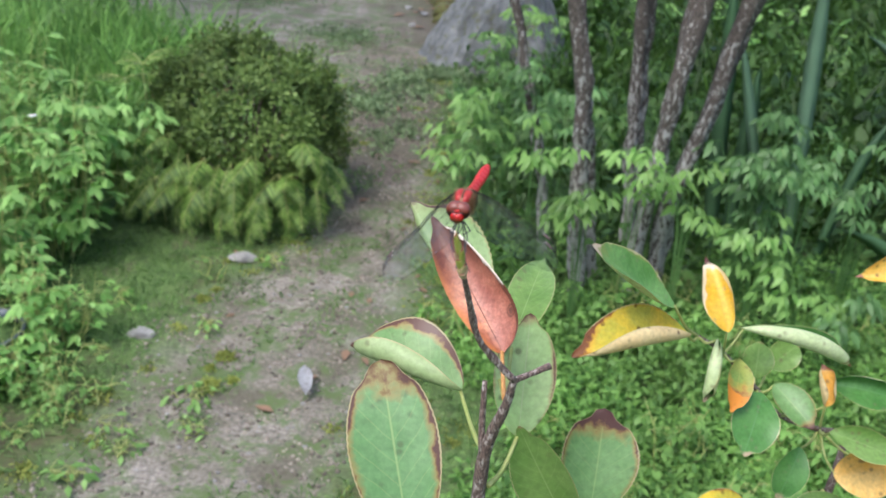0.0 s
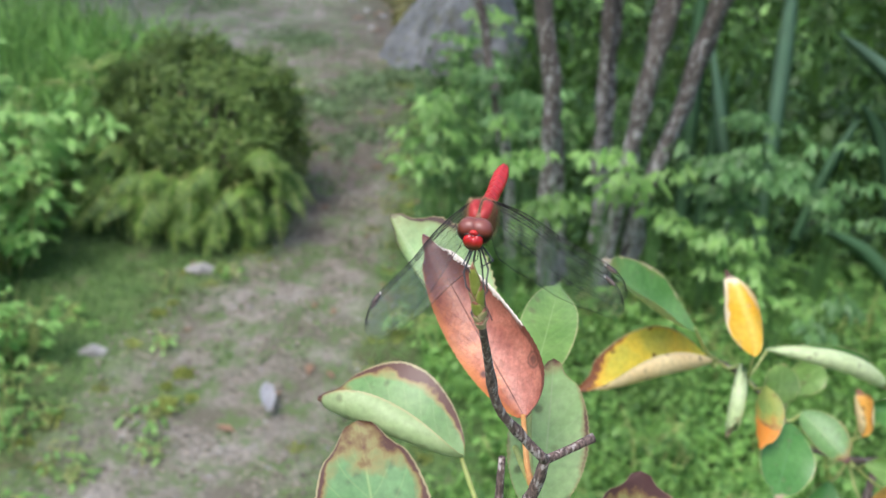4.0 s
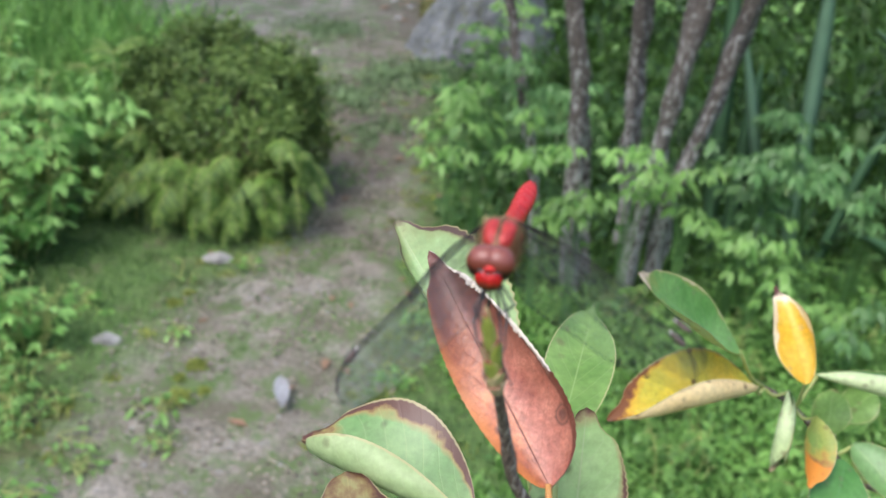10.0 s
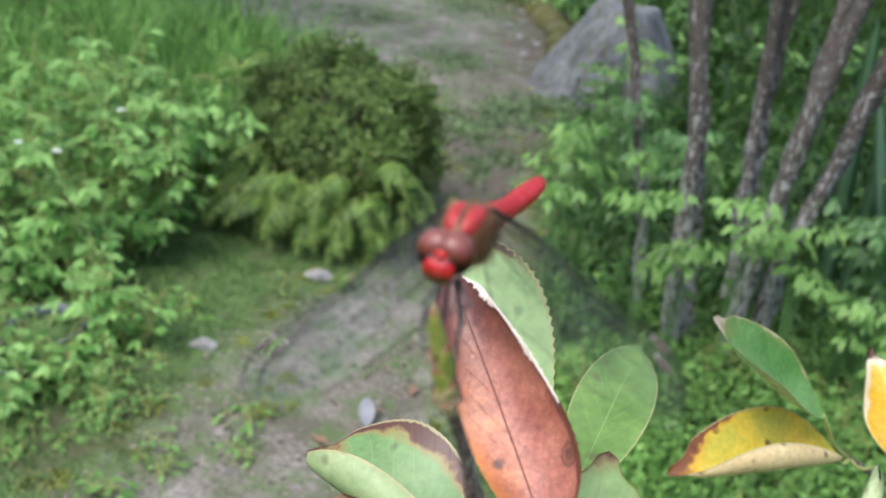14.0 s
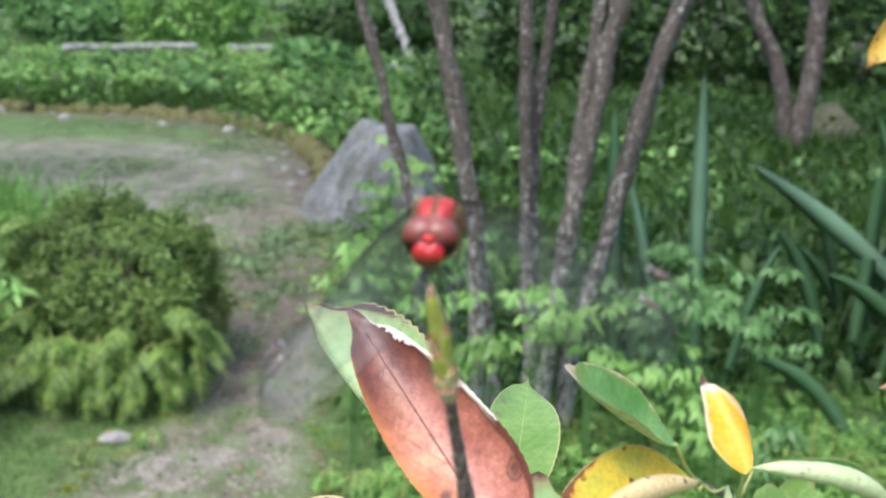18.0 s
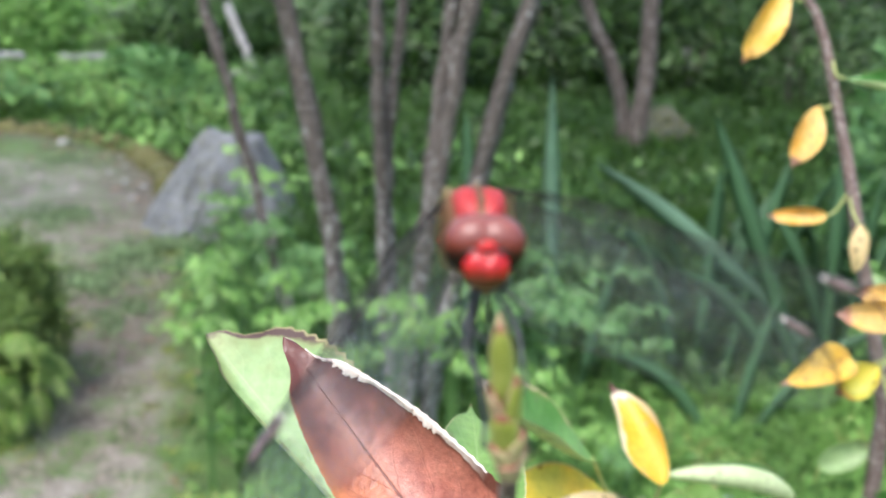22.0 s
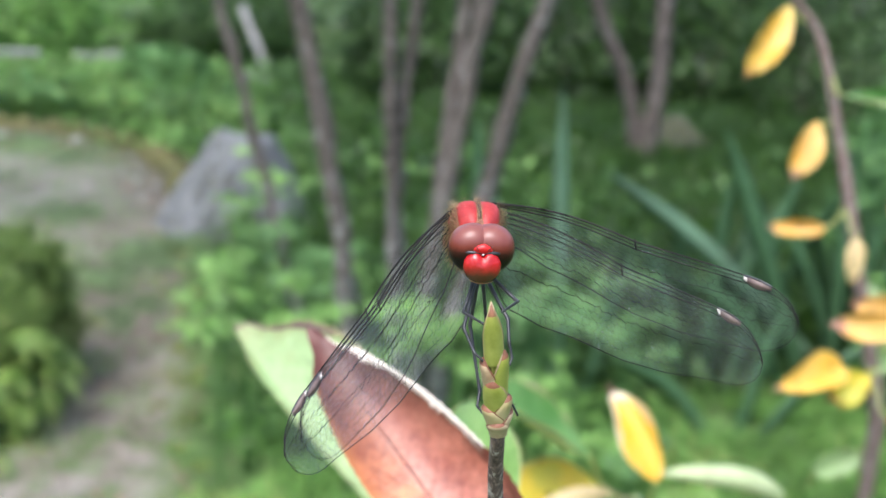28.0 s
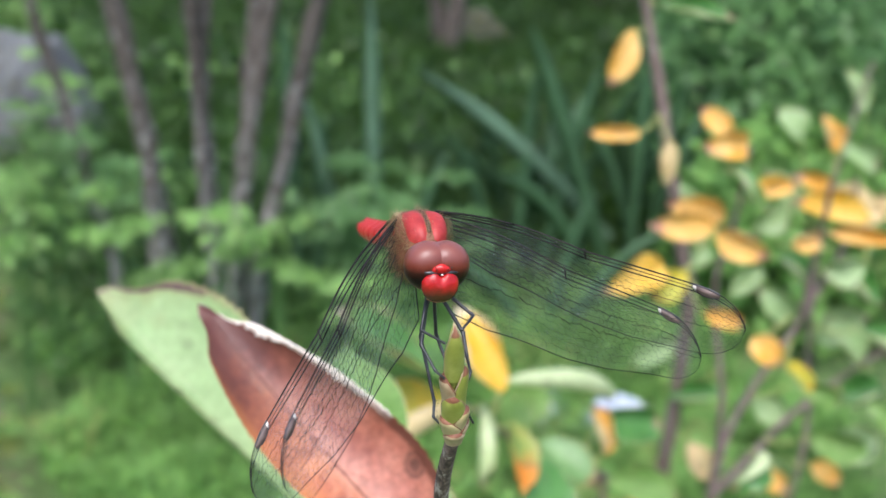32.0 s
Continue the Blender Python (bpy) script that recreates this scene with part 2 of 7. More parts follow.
    # dark then torn cream margin on the right half
    rm = m.math("ADD", m.math("MULTIPLY", m.math("SUBTRACT", x, 0.5), 2.0), m.math("MULTIPLY", wob, 0.35))
    span = m.math("MULTIPLY", m.ramp(y, (0.34, 0.0), (0.42, 1.0)), m.ramp(y, (0.88, 1.0), (0.94, 0.0)))
    col = m.mix(m.math("MULTIPLY", m.ramp(rm, (0.80, 0.0), (0.85, 0.8)), 1.0), col, (0.11, 0.035, 0.024))
    col = m.mix(m.math("MULTIPLY", m.ramp(rm, (0.845, 0.0), (0.87, 1.0)), span), col, (0.84, 0.74, 0.64))
    m.color(col).thin(col, 0.15)
    m.bump(m.math("ADD", m.math("MULTIPLY", veins, -0.5), m.math("ADD", m.math("MULTIPLY", fine, 0.4), mid_n)), 0.5, 0.0006)
    return m.m


M_BROWN = brown_leaf_mat()
M_GREEN = leaf_skin("leaf_green_brown_margin", (0.135, 0.270, 0.080), (0.200, 0.345, 0.130), (0.085, 0.036, 0.026), 0.88, 0.84, 0.3, (0.33, 0.45, 0.16), 0.5, 0.40, 0.2, (0.34, 0.16, 0.04))
M_BURNT = leaf_skin("leaf_green_burnt_margin", (0.125, 0.270, 0.088), (0.190, 0.345, 0.140), (0.095, 0.040, 0.026), 0.82, 0.86, 0.4, (0.36, 0.48, 0.18), 0.55, 0.40, 0.2, (0.36, 0.18, 0.045))
M_SCORCH = leaf_skin("leaf_green_scorched_margin", (0.150, 0.290, 0.090), (0.230, 0.370, 0.140), (0.115, 0.050, 0.034), 0.80, 0.92, 0.7, (0.36, 0.46, 0.20), 0.55, 0.40, 0.2, (0.42, 0.22, 0.07), 0.0, None, 0.75)
M_GOLD = leaf_skin("leaf_golden_cream_margin", (0.84, 0.50, 0.035), (0.76, 0.56, 0.09), (0.90, 0.78, 0.54), 0.48, 0.86, 0.35, (0.62, 0.40, 0.08), 0.35, 0.42, 0.3, (0.86, 0.62, 0.20), 0.48, (0.12, 0.045, 0.035), 0.7)
M_TURN = leaf_skin("leaf_green_turning_orange", (0.22, 0.33, 0.07), (0.34, 0.38, 0.08), (0.30, 0.13, 0.05), 0.93, 0.60, 0.6, (0.5, 0.45, 0.14), 0.4, 0.42, 0.3, (0.60, 0.36, 0.06), 0.2, (0.72, 0.28, 0.035), 0.6)
M_GREEN_P = leaf_skin("leaf_green_plain", (0.155, 0.285, 0.060), (0.235, 0.375, 0.100), (0.34, 0.22, 0.12), 0.965, 0.95, 0.5, (0.36, 0.48, 0.18), 0.5, 0.34, 0.22)
M_PALE = leaf_skin("leaf_pale_green", (0.30, 0.45, 0.18), (0.40, 0.53, 0.25), (0.13, 0.080, 0.070), 0.66, 0.90, 0.3, (0.45, 0.55, 0.28), 0.4, 0.4, 0.25, (0.30, 0.30, 0.12), 0.85)
M_DULL = leaf_skin("leaf_dull_green", (0.38, 0.57, 0.23), (0.48, 0.63, 0.30), (0.17, 0.09, 0.070), 0.80, 0.90, 0.6, (0.55, 0.62, 0.36), 0.5, 0.42, 0.3, (0.42, 0.26, 0.14), 0.30, None, 0.9)
M_DKGREEN = leaf_skin("leaf_deep_green", (0.062, 0.190, 0.032), (0.110, 0.260, 0.062), (0.42, 0.32, 0.20), 0.985, 0.88, 0.4, (0.13, 0.27, 0.10), 0.6, 0.36, 0.15)
M_CURL = leaf_skin("leaf_green_cream_margin", (0.105, 0.260, 0.055), (0.180, 0.355, 0.100), (0.66, 0.54, 0.40), 0.91, 0.86, 0.2, (0.22, 0.36, 0.14), 0.6, 0.34, 0.2, (0.34, 0.34, 0.10), 0.10, None, 0.55)
M_UNDER = leaf_skin("leaf_underside_pale", (0.50, 0.61, 0.29), (0.60, 0.69, 0.38), (0.25, 0.13, 0.06), 0.98, 0.88, 0.4, (0.5, 0.55, 0.34), 0.4, 0.5, 0.2)
M_UNDER_G = leaf_skin("leaf_underside_green", (0.33, 0.44, 0.19), (0.43, 0.53, 0.26), (0.16, 0.07, 0.045), 0.99, 0.86, 0.6, (0.45, 0.5, 0.28), 0.4, 0.5, 0.2)
M_YELLOW = leaf_skin("leaf_yellow_spotted", (0.80, 0.48, 0.040), (0.84, 0.60, 0.16), (0.26, 0.11, 0.05), 0.90, 0.90, 1.0, (0.6, 0.45, 0.12), 0.4, 0.42, 0.3, (0.62, 0.30, 0.06), 0.16, (0.34, 0.17, 0.11), 0.8)
M_YELGREEN = leaf_skin("leaf_yellow_green", (0.78, 0.58, 0.045), (0.52, 0.50, 0.06), (0.22, 0.08, 0.025), 0.86, 0.88, 0.8, (0.6, 0.55, 0.2), 0.35, 0.42, 0.3, (0.66, 0.30, 0.02), 0.16, None, 0.8)
M_CREAM = leaf_skin("leaf_underside_cream", (0.78, 0.64, 0.34), (0.72, 0.56, 0.28), (0.22, 0.09, 0.05), 0.97, 0.88, 0.8, (0.7, 0.6, 0.4), 0.3, 0.5, 0.25)
M_ORANGE = leaf_skin("leaf_orange", (0.82, 0.44, 0.055), (0.88, 0.60, 0.19), (0.50, 0.24, 0.13), 0.90, 0.84, 0.6, (0.8, 0.5, 0.15), 0.3, 0.42, 0.35, (0.80, 0.52, 0.24), 0.16, (0.42, 0.22, 0.15), 0.8)
M_BROWN_U = leaf_skin("withered_leaf_underside", (0.62, 0.42, 0.33), (0.55, 0.34, 0.26), (0.72, 0.60, 0.52), 0.9, 0.9, 0.3, (0.4, 0.2, 0.12), 0.4, 0.5, 0.25)
M_TWIG = bark_mat("twig_bark", (0.050, 0.033, 0.028), (0.23, 0.155, 0.128), (0.46, 0.41, 0.37), 22.0)
M_TRUNK = bark_mat("garden_tree_bark", (0.036, 0.029, 0.025), (0.126, 0.102, 0.084), (0.43, 0.42, 0.395), 3.6, None, 0.17, 0.565)
M_TRUNK_FAR = bark_mat("far_tree_bark", (0.040, 0.031, 0.025), (0.11, 0.088, 0.072), (0.20, 0.18, 0.16), 0.9)


def plain(name, a, b, scale, rough=0.5, bump=0.3, dist=0.001, spec=0.5):
    m = Mat(name, rough)
    n = m.noise(scale, 5, 0.6)
    m.color(m.ramp(n, (0.3, a), (0.7, b))).bump(n, bump, dist)
    m.bsdf.inputs["Specular IOR Level"].default_value = spec
    return m.m


M_THORAX = plain("insect_dull_red_side", (0.15, 0.050, 0.022), (0.25, 0.105, 0.048), 900, 0.6, 0.5, 0.0003)
M_BUD = plain("bud_scale_green", (0.24, 0.27, 0.040), (0.46, 0.46, 0.120), 300, 0.36, 0.3, 0.0002)
M_BUD_RED = plain("bud_scale_red_rim", (0.15, 0.045, 0.026), (0.30, 0.13, 0.070), 900, 0.5, 0.3, 0.0002)
M_BUD_PALE = plain("bud_scale_scar", (0.50, 0.40, 0.25), (0.34, 0.22, 0.12), 700, 0.6, 0.4, 0.0002)
M_BUD_TAN = plain("bud_scale_tan", (0.40, 0.33, 0.13), (0.52, 0.42, 0.24), 500, 0.5, 0.3, 0.0002)
M_STEM_GREEN = plain("petiole_green", (0.30, 0.36, 0.09), (0.42, 0.44, 0.16), 300, 0.45)
M_STEM_ORANGE = plain("petiole_orange", (0.50, 0.22, 0.06), (0.62, 0.33, 0.11), 300, 0.45)
M_RED = plain("insect_red_shell", (0.40, 0.010, 0.014), (0.60, 0.030, 0.026), 900, 0.38, 0.35, 0.0002)
M_PANEL = plain("insect_red_panel", (0.29, 0.016, 0.015), (0.46, 0.045, 0.036), 700, 0.52, 0.5, 0.0003)
M_BROW = plain("insect_red_brow", (0.34, 0.006, 0.008), (0.56, 0.018, 0.014), 900, 0.28, 0.45, 0.0003)


def face_mat():
    """Scarlet face that turns dull olive brown at its lower end."""
    m = Mat("insect_red_face", 0.26)
    z = m.sep(m.pos())[2]
    n = m.noise(900, 5, 0.6)
    col = m.mix(m.ramp(n, (0.3, 0.0), (0.7, 1.0)), (0.31, 0.005, 0.007), (0.49, 0.013, 0.011))
    f = m.math("ADD", m.math("MULTIPLY", m.math("ADD", z, 0.00296), 320.0), m.math("MULTIPLY", m.math("SUBTRACT", n, 0.5), 0.25))
    m.color(m.mix(m.ramp(f, (0.22, 1.0), (0.66, 0.0)), col, (0.062, 0.024, 0.010))).bump(n, 0.45, 0.0003)
    return m.m


M_FACE = face_mat()
M_HAIR = plain("insect_tan_fur", (0.28, 0.19, 0.09), (0.46, 0.34, 0.19), 1500, 0.8, 0.8, 0.0004)
M_BLACK = plain("insect_black_leg", (0.012, 0.012, 0.014), (0.05, 0.05, 0.055), 800, 0.35, 0.3, 0.0001)
M_SEAM = plain("insect_dark_seam", (0.05, 0.025, 0.015), (0.12, 0.07, 0.03), 900, 0.5)
M_LABRUM = plain("insect_mouth_ochre", (0.30, 0.10, 0.03), (0.45, 0.17, 0.05), 900, 0.4)
M_VEIN = plain("wing_vein", (0.008, 0.007, 0.006), (0.025, 0.022, 0.020), 600, 0.6, 0.1, 0.0001, 0.2)
M_STIGMA = plain("wing_stigma", (0.085, 0.055, 0.050), (0.19, 0.13, 0.115), 700, 0.4)
M_STIG_PALE = plain("wing_stigma_pale_end", (0.6, 0.55, 0.5), (0.7, 0.66, 0.6), 700, 0.4)


def eye_mat():
    """Compound eye: brownish red above, dark olive below."""
    m = Mat("compound_eye", 0.40)
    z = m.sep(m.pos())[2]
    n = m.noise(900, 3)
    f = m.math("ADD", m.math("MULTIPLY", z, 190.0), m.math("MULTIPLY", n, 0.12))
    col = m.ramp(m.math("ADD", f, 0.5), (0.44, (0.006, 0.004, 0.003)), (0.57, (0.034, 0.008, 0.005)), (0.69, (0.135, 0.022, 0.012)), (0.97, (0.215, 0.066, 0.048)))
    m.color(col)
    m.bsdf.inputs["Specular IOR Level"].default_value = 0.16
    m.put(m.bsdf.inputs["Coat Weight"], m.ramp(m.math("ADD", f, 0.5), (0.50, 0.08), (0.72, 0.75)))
    m.bsdf.inputs["Coat Roughness"].default_value = 0.36
    v = m.node("ShaderNodeTexVoronoi", Scale=9000.0)
    m.put(v.inputs["Vector"], m.pos())
    m.bump(v.outputs["Distance"], 0.15, 0.0001)
    return m.m


M_EYE = eye_mat()


def wing_mat():
    """Clear membrane, faint sheen; milky haze and sparkle painted in as pale layers."""
    m = Mat("wing_membrane", 0.2)
    m.n.remove(m.bsdf)
    clear = m.node("ShaderNodeBsdfTransparent", Color=(0.985, 0.99, 0.985))
    gloss = m.node("ShaderNodeBsdfGlossy", Roughness=0.4, Color=(0.9, 0.92, 0.92))
    # painted haze, then painted sparkle
    haze = m.node("ShaderNodeBsdfTranslucent", Color=(0.80, 0.82, 0.82))
    fine_specks = m.node("ShaderNodeBsdfDiffuse", Color=(0.80, 0.80, 0.78))

    def blend(fac, a, b):
        nd = m.n.new("ShaderNodeMixShader")
        m.put(nd.inputs[0], fac)
        m.put(nd.inputs[1], a)
        m.put(nd.inputs[2], b)
        return nd.outputs[0]

    base = blend(0.035, clear.outputs[0], gloss.outputs[0])
    patch = m.ramp(m.noise(160, 3), (0.42, 0.25), (0.62, 1.0))
    base = blend(m.math("MULTIPLY", patch, 0.05), base, haze.outputs[0])
    specks = m.math("MULTIPLY", m.ramp(m.noise(3600, 2), (0.665, 0.0), (0.72, 1.0)), patch)
    base = blend(m.math("MULTIPLY", specks, 0.30), base, fine_specks.outputs[0])
    m.put(m.n["Material Output"].inputs["Surface"], base)
    return m.m


M_WING = wing_mat()

M_AZALEA = foliage("azalea_leaf", (0.062, 0.110, 0.026), (0.170, 0.255, 0.060), (0.22, 0.175, 0.065), 0.55, 0.25)
M_FERN = foliage("fern_leaf", (0.060, 0.140, 0.026), (0.205, 0.320, 0.066), None, 0.5, 0.4)
M_HERB = foliage("bright_herb_leaf", (0.140, 0.320, 0.064), (0.300, 0.510, 0.145), None, 0.5, 0.4)
M_NANDINA = foliage("nandina_leaf", (0.070, 0.168, 0.044), (0.161, 0.317, 0.098), (0.289, 0.436, 0.146), 0.42, 0.35)
M_COVER = foliage("ground_cover_leaf", (0.085, 0.205, 0.040), (0.220, 0.400, 0.095), None, 0.5, 0.4)
# weed green darkened: the shade under the tree is put into the colour
M_SHADE = foliage("shade_toned_weed_leaf", (0.028, 0.078, 0.016), (0.088, 0.175, 0.038), None, 0.5, 0.3)
# grass green toned down for tree shade that nothing casts
M_FIELD = foliage("shaded_grass_leaf", (0.015, 0.045, 0.005), (0.048, 0.106, 0.013), None, 0.5, 0.3)
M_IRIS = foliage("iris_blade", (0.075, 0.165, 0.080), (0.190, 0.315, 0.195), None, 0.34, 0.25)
# darker copy of the blade green, with shade put into the colour
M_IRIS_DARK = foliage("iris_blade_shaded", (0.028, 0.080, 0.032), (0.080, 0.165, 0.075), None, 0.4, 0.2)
# tree shade on the far bushes is put into this near-black green
M_DARK = foliage("shaded_bush_leaf", (0.012, 0.034, 0.006), (0.040, 0.088, 0.014), None, 0.5, 0.25)
# paler copy of the nandina leaf colour
M_NANDINA_L = foliage("nandina_pale_leaf", (0.122, 0.275, 0.050), (0.255, 0.445, 0.112), (0.340, 0.490, 0.150), 0.42, 0.4)
# leaf green darkened for canopy shade, in place of a denser crown
M_MID = foliage("shaded_garden_leaf", (0.015, 0.043, 0.008), (0.053, 0.112, 0.021), None, 0.5, 0.3)
M_SAGE = foliage("creeper_leaf", (0.095, 0.150, 0.060), (0.20, 0.28, 0.13), None, 0.6, 0.2)
M_MOSS = foliage("moss_tuft", (0.13, 0.17, 0.03), (0.28, 0.32, 0.07), None, 0.9, 0.15)
M_GRASS = foliage("lawn_blade", (0.080, 0.163, 0.039), (0.161, 0.267, 0.079), None, 0.6, 0.3)
M_TORN = plain("torn_leaf_margin", (0.74, 0.60, 0.50), (0.86, 0.78, 0.70), 900, 0.6, 0.2, 0.0003)
M_CRUMB = foliage("soil_crumb", (0.085, 0.070, 0.052), (0.27, 0.235, 0.19), None, 0.9, 0.02)
M_LITTER = foliage("dead_leaf", (0.13, 0.075, 0.045), (0.26, 0.16, 0.10), None, 0.8, 0.15)
M_FLOWER = plain("white_petal", (0.72, 0.72, 0.74), (0.82, 0.82, 0.82), 300, 0.6)
M_FLOWER_V = plain("violet_petal", (0.38, 0.26, 0.62), (0.5, 0.38, 0.72), 300, 0.6)
M_FLOWER_P = plain("pink_petal", (0.70, 0.45, 0.42), (0.78, 0.6, 0.55), 300, 0.6)


def ground_mat():
    m = Mat("garden_soil", 0.95)
    pos = m.pos()
    at = m.n.new("ShaderNodeAttribute")
    at.attribute_name = "sand"
    edge = m.math("ADD", at.outputs["Fac"], m.math("MULTIPLY", m.math("SUBTRACT", m.noise(9.0, 6, 0.65, pos), 0.5), 0.9))
    grit = m.noise(95, 6, 0.72, pos)
    fine_specks = m.noise(330, 4, 0.7, pos)
    clod = m.noise(24, 5, 0.6, pos)
    sand = m.mix(m.ramp(clod, (0.35, 0.0), (0.65, 1.0)), (0.190, 0.168, 0.136), (0.310, 0.280, 0.236))
    sand = m.mix(0.9, sand, m.ramp(grit, (0.38, 0.45), (0.50, 0.95), (0.64, 1.55)), "MULTIPLY")
    sand = m.mix(0.6, sand, m.ramp(fine_specks, (0.35, 0.6), (0.65, 1.4)), "MULTIPLY")
    sand = m.mix(m.ramp(m.noise(1.3, 5, 0.6, pos), (0.46, 0.0), (0.62, 0.6)), sand, (0.155, 0.130, 0.095))
    sand = m.mix(m.ramp(m.noise(6.0, 6, 0.75, pos), (0.45, 0.0), (0.57, 0.8)), sand, (0.092, 0.082, 0.050))
    sand = m.mix(m.ramp(m.noise(9.0, 6, 0.75, pos), (0.47, 0.0), (0.58, 0.85)), sand, (0.090, 0.140, 0.040))
    soil = m.mix(m.ramp(clod, (0.35, 0.0), (0.65, 1.0)), (0.055, 0.105, 0.024), (0.115, 0.185, 0.050))
    soil = m.mix(m.ramp(m.noise(5.0, 6, 0.75, pos), (0.55, 0.0), (0.66, 0.7)), soil, (0.115, 0.092, 0.058))
    soil = m.mix(0.9, soil, m.ramp(grit, (0.36, 0.4), (0.64, 1.5)), "MULTIPLY")
    col = m.mix(m.ramp(edge, (0.43, 0.0), (0.62, 1.0)), soil, sand)
    hu = m.n.new("ShaderNodeAttribute")
    hu.attribute_name = "humus"
    mould = m.mix(m.ramp(grit, (0.40, 0.0), (0.62, 1.0)), (0.050, 0.040, 0.027), (0.135, 0.108, 0.078))
    col = m.mix(m.ramp(m.math("ADD", hu.outputs["Fac"], m.math("MULTIPLY", m.math("SUBTRACT", m.noise(8.0, 6, 0.7, pos), 0.5), 1.2)), (0.35, 0.0), (0.75, 0.85)), col, mould)
    rim = m.ramp(edge, (0.22, 0.0), (0.38, 0.7), (0.52, 0.0))
    m.color(m.mix(m.math("MULTIPLY", rim, m.ramp(m.noise(2.2, 4, 0.6, pos), (0.42, 0.0), (0.58, 1.0))), col, (0.085, 0.058, 0.036)))
    m.bump(m.math("ADD", m.math("MULTIPLY", grit, 0.8), clod), 0.4, 0.005)
    return m.m


M_GROUND = ground_mat()


def stone_mat(name, a, b, c, scale=1.0, moss=0.0):
    m = Mat(name, 0.85)
    n1, n2, n3 = m.noise(7 * scale, 6, 0.65), m.noise(60 * scale, 6, 0.7), m.noise(2.5 * scale, 4, 0.6)
    col = m.mix(m.ramp(n1, (0.35, 0.0), (0.65, 1.0)), a, b)
    col = m.mix(m.ramp(n3, (0.5, 0.0), (0.62, 0.8)), col, c)
    col = m.mix(0.7, col, m.ramp(n2, (0.3, 0.6), (0.7, 1.3)), "MULTIPLY")
    if moss:
        col = m.mix(m.ramp(m.noise(11 * scale, 5), (0.62 - 0.3 * moss, 0.0), (0.75 - 0.3 * moss, 1.0)), col, (0.090, 0.095, 0.022))
    m.color(col).bump(m.math("ADD", n1, m.math("MULTIPLY", n2, 0.4)), 0.7, 0.03 / scale)
    return m.m


M_ROCK = stone_mat("boulder_grey", (0.105, 0.111, 0.113), (0.210, 0.216, 0.216), (0.068, 0.070, 0.064), 2.6, 0.25)
M_ROCK_DARK = stone_mat("boulder_dark", (0.050, 0.050, 0.042), (0.115, 0.115, 0.100), (0.035, 0.040, 0.025), 3.0, 0.5)
M_KERB = stone_mat("edging_mossy", (0.110, 0.060, 0.028), (0.070, 0.050, 0.023), (0.050, 0.058, 0.019), 6.0, 0.8)
M_PEBBLE = stone_mat("pebble_grey", (0.24, 0.23, 0.21), (0.36, 0.35, 0.33), (0.17, 0.16, 0.15), 8.0)
M_DRYLEAF = stone_mat("silvery_dry_leaf", (0.25, 0.25, 0.255), (0.34, 0.34, 0.345), (0.19, 0.18, 0.18), 30.0)
M_TIMBER = stone_mat("weathered_timber", (0.24, 0.235, 0.22), (0.36, 0.35, 0.33), (0.14, 0.135, 0.12), 4.0)
M_POT = plain("pot_grey_plastic", (0.065, 0.080, 0.095), (0.10, 0.12, 0.14), 60, 0.45, 0.15, 0.001)
M_BLUE = stone_mat("blue_grey_stone", (0.40, 0.45, 0.52), (0.52, 0.57, 0.63), (0.30, 0.33, 0.38), 8.0)


# ---- mesh helpers ----
def mesh_ob(name, verts, faces, mats, parent=None, label="", smooth=True, fmat=None, uv=None):
    me = bpy.data.meshes.new(name)
    me.from_pydata([tuple(map(float, v)) for v in verts], [], [tuple(map(int, f)) for f in faces])
    for m in mats if isinstance(mats, (list, tuple)) else [mats]:
        me.materials.append(m)
    if fmat is not None:
        me.polygons.foreach_set("material_index", np.asarray(fmat, np.int32))
    if smooth:
        me.polygons.foreach_set("use_smooth", np.ones(len(me.polygons), bool))
    if uv is not None:
        lay = me.uv_layers.new(name="UVMap")
        idx = np.empty(len(me.loops), np.int32)
        me.loops.foreach_get("vertex_index", idx)
        lay.data.foreach_set("uv", np.asarray(uv, np.float32)[idx].ravel())
    ob = new(name, me)
    if parent is not None:
        ob.parent = parent
    if label:
        ob["label"] = label
    return ob


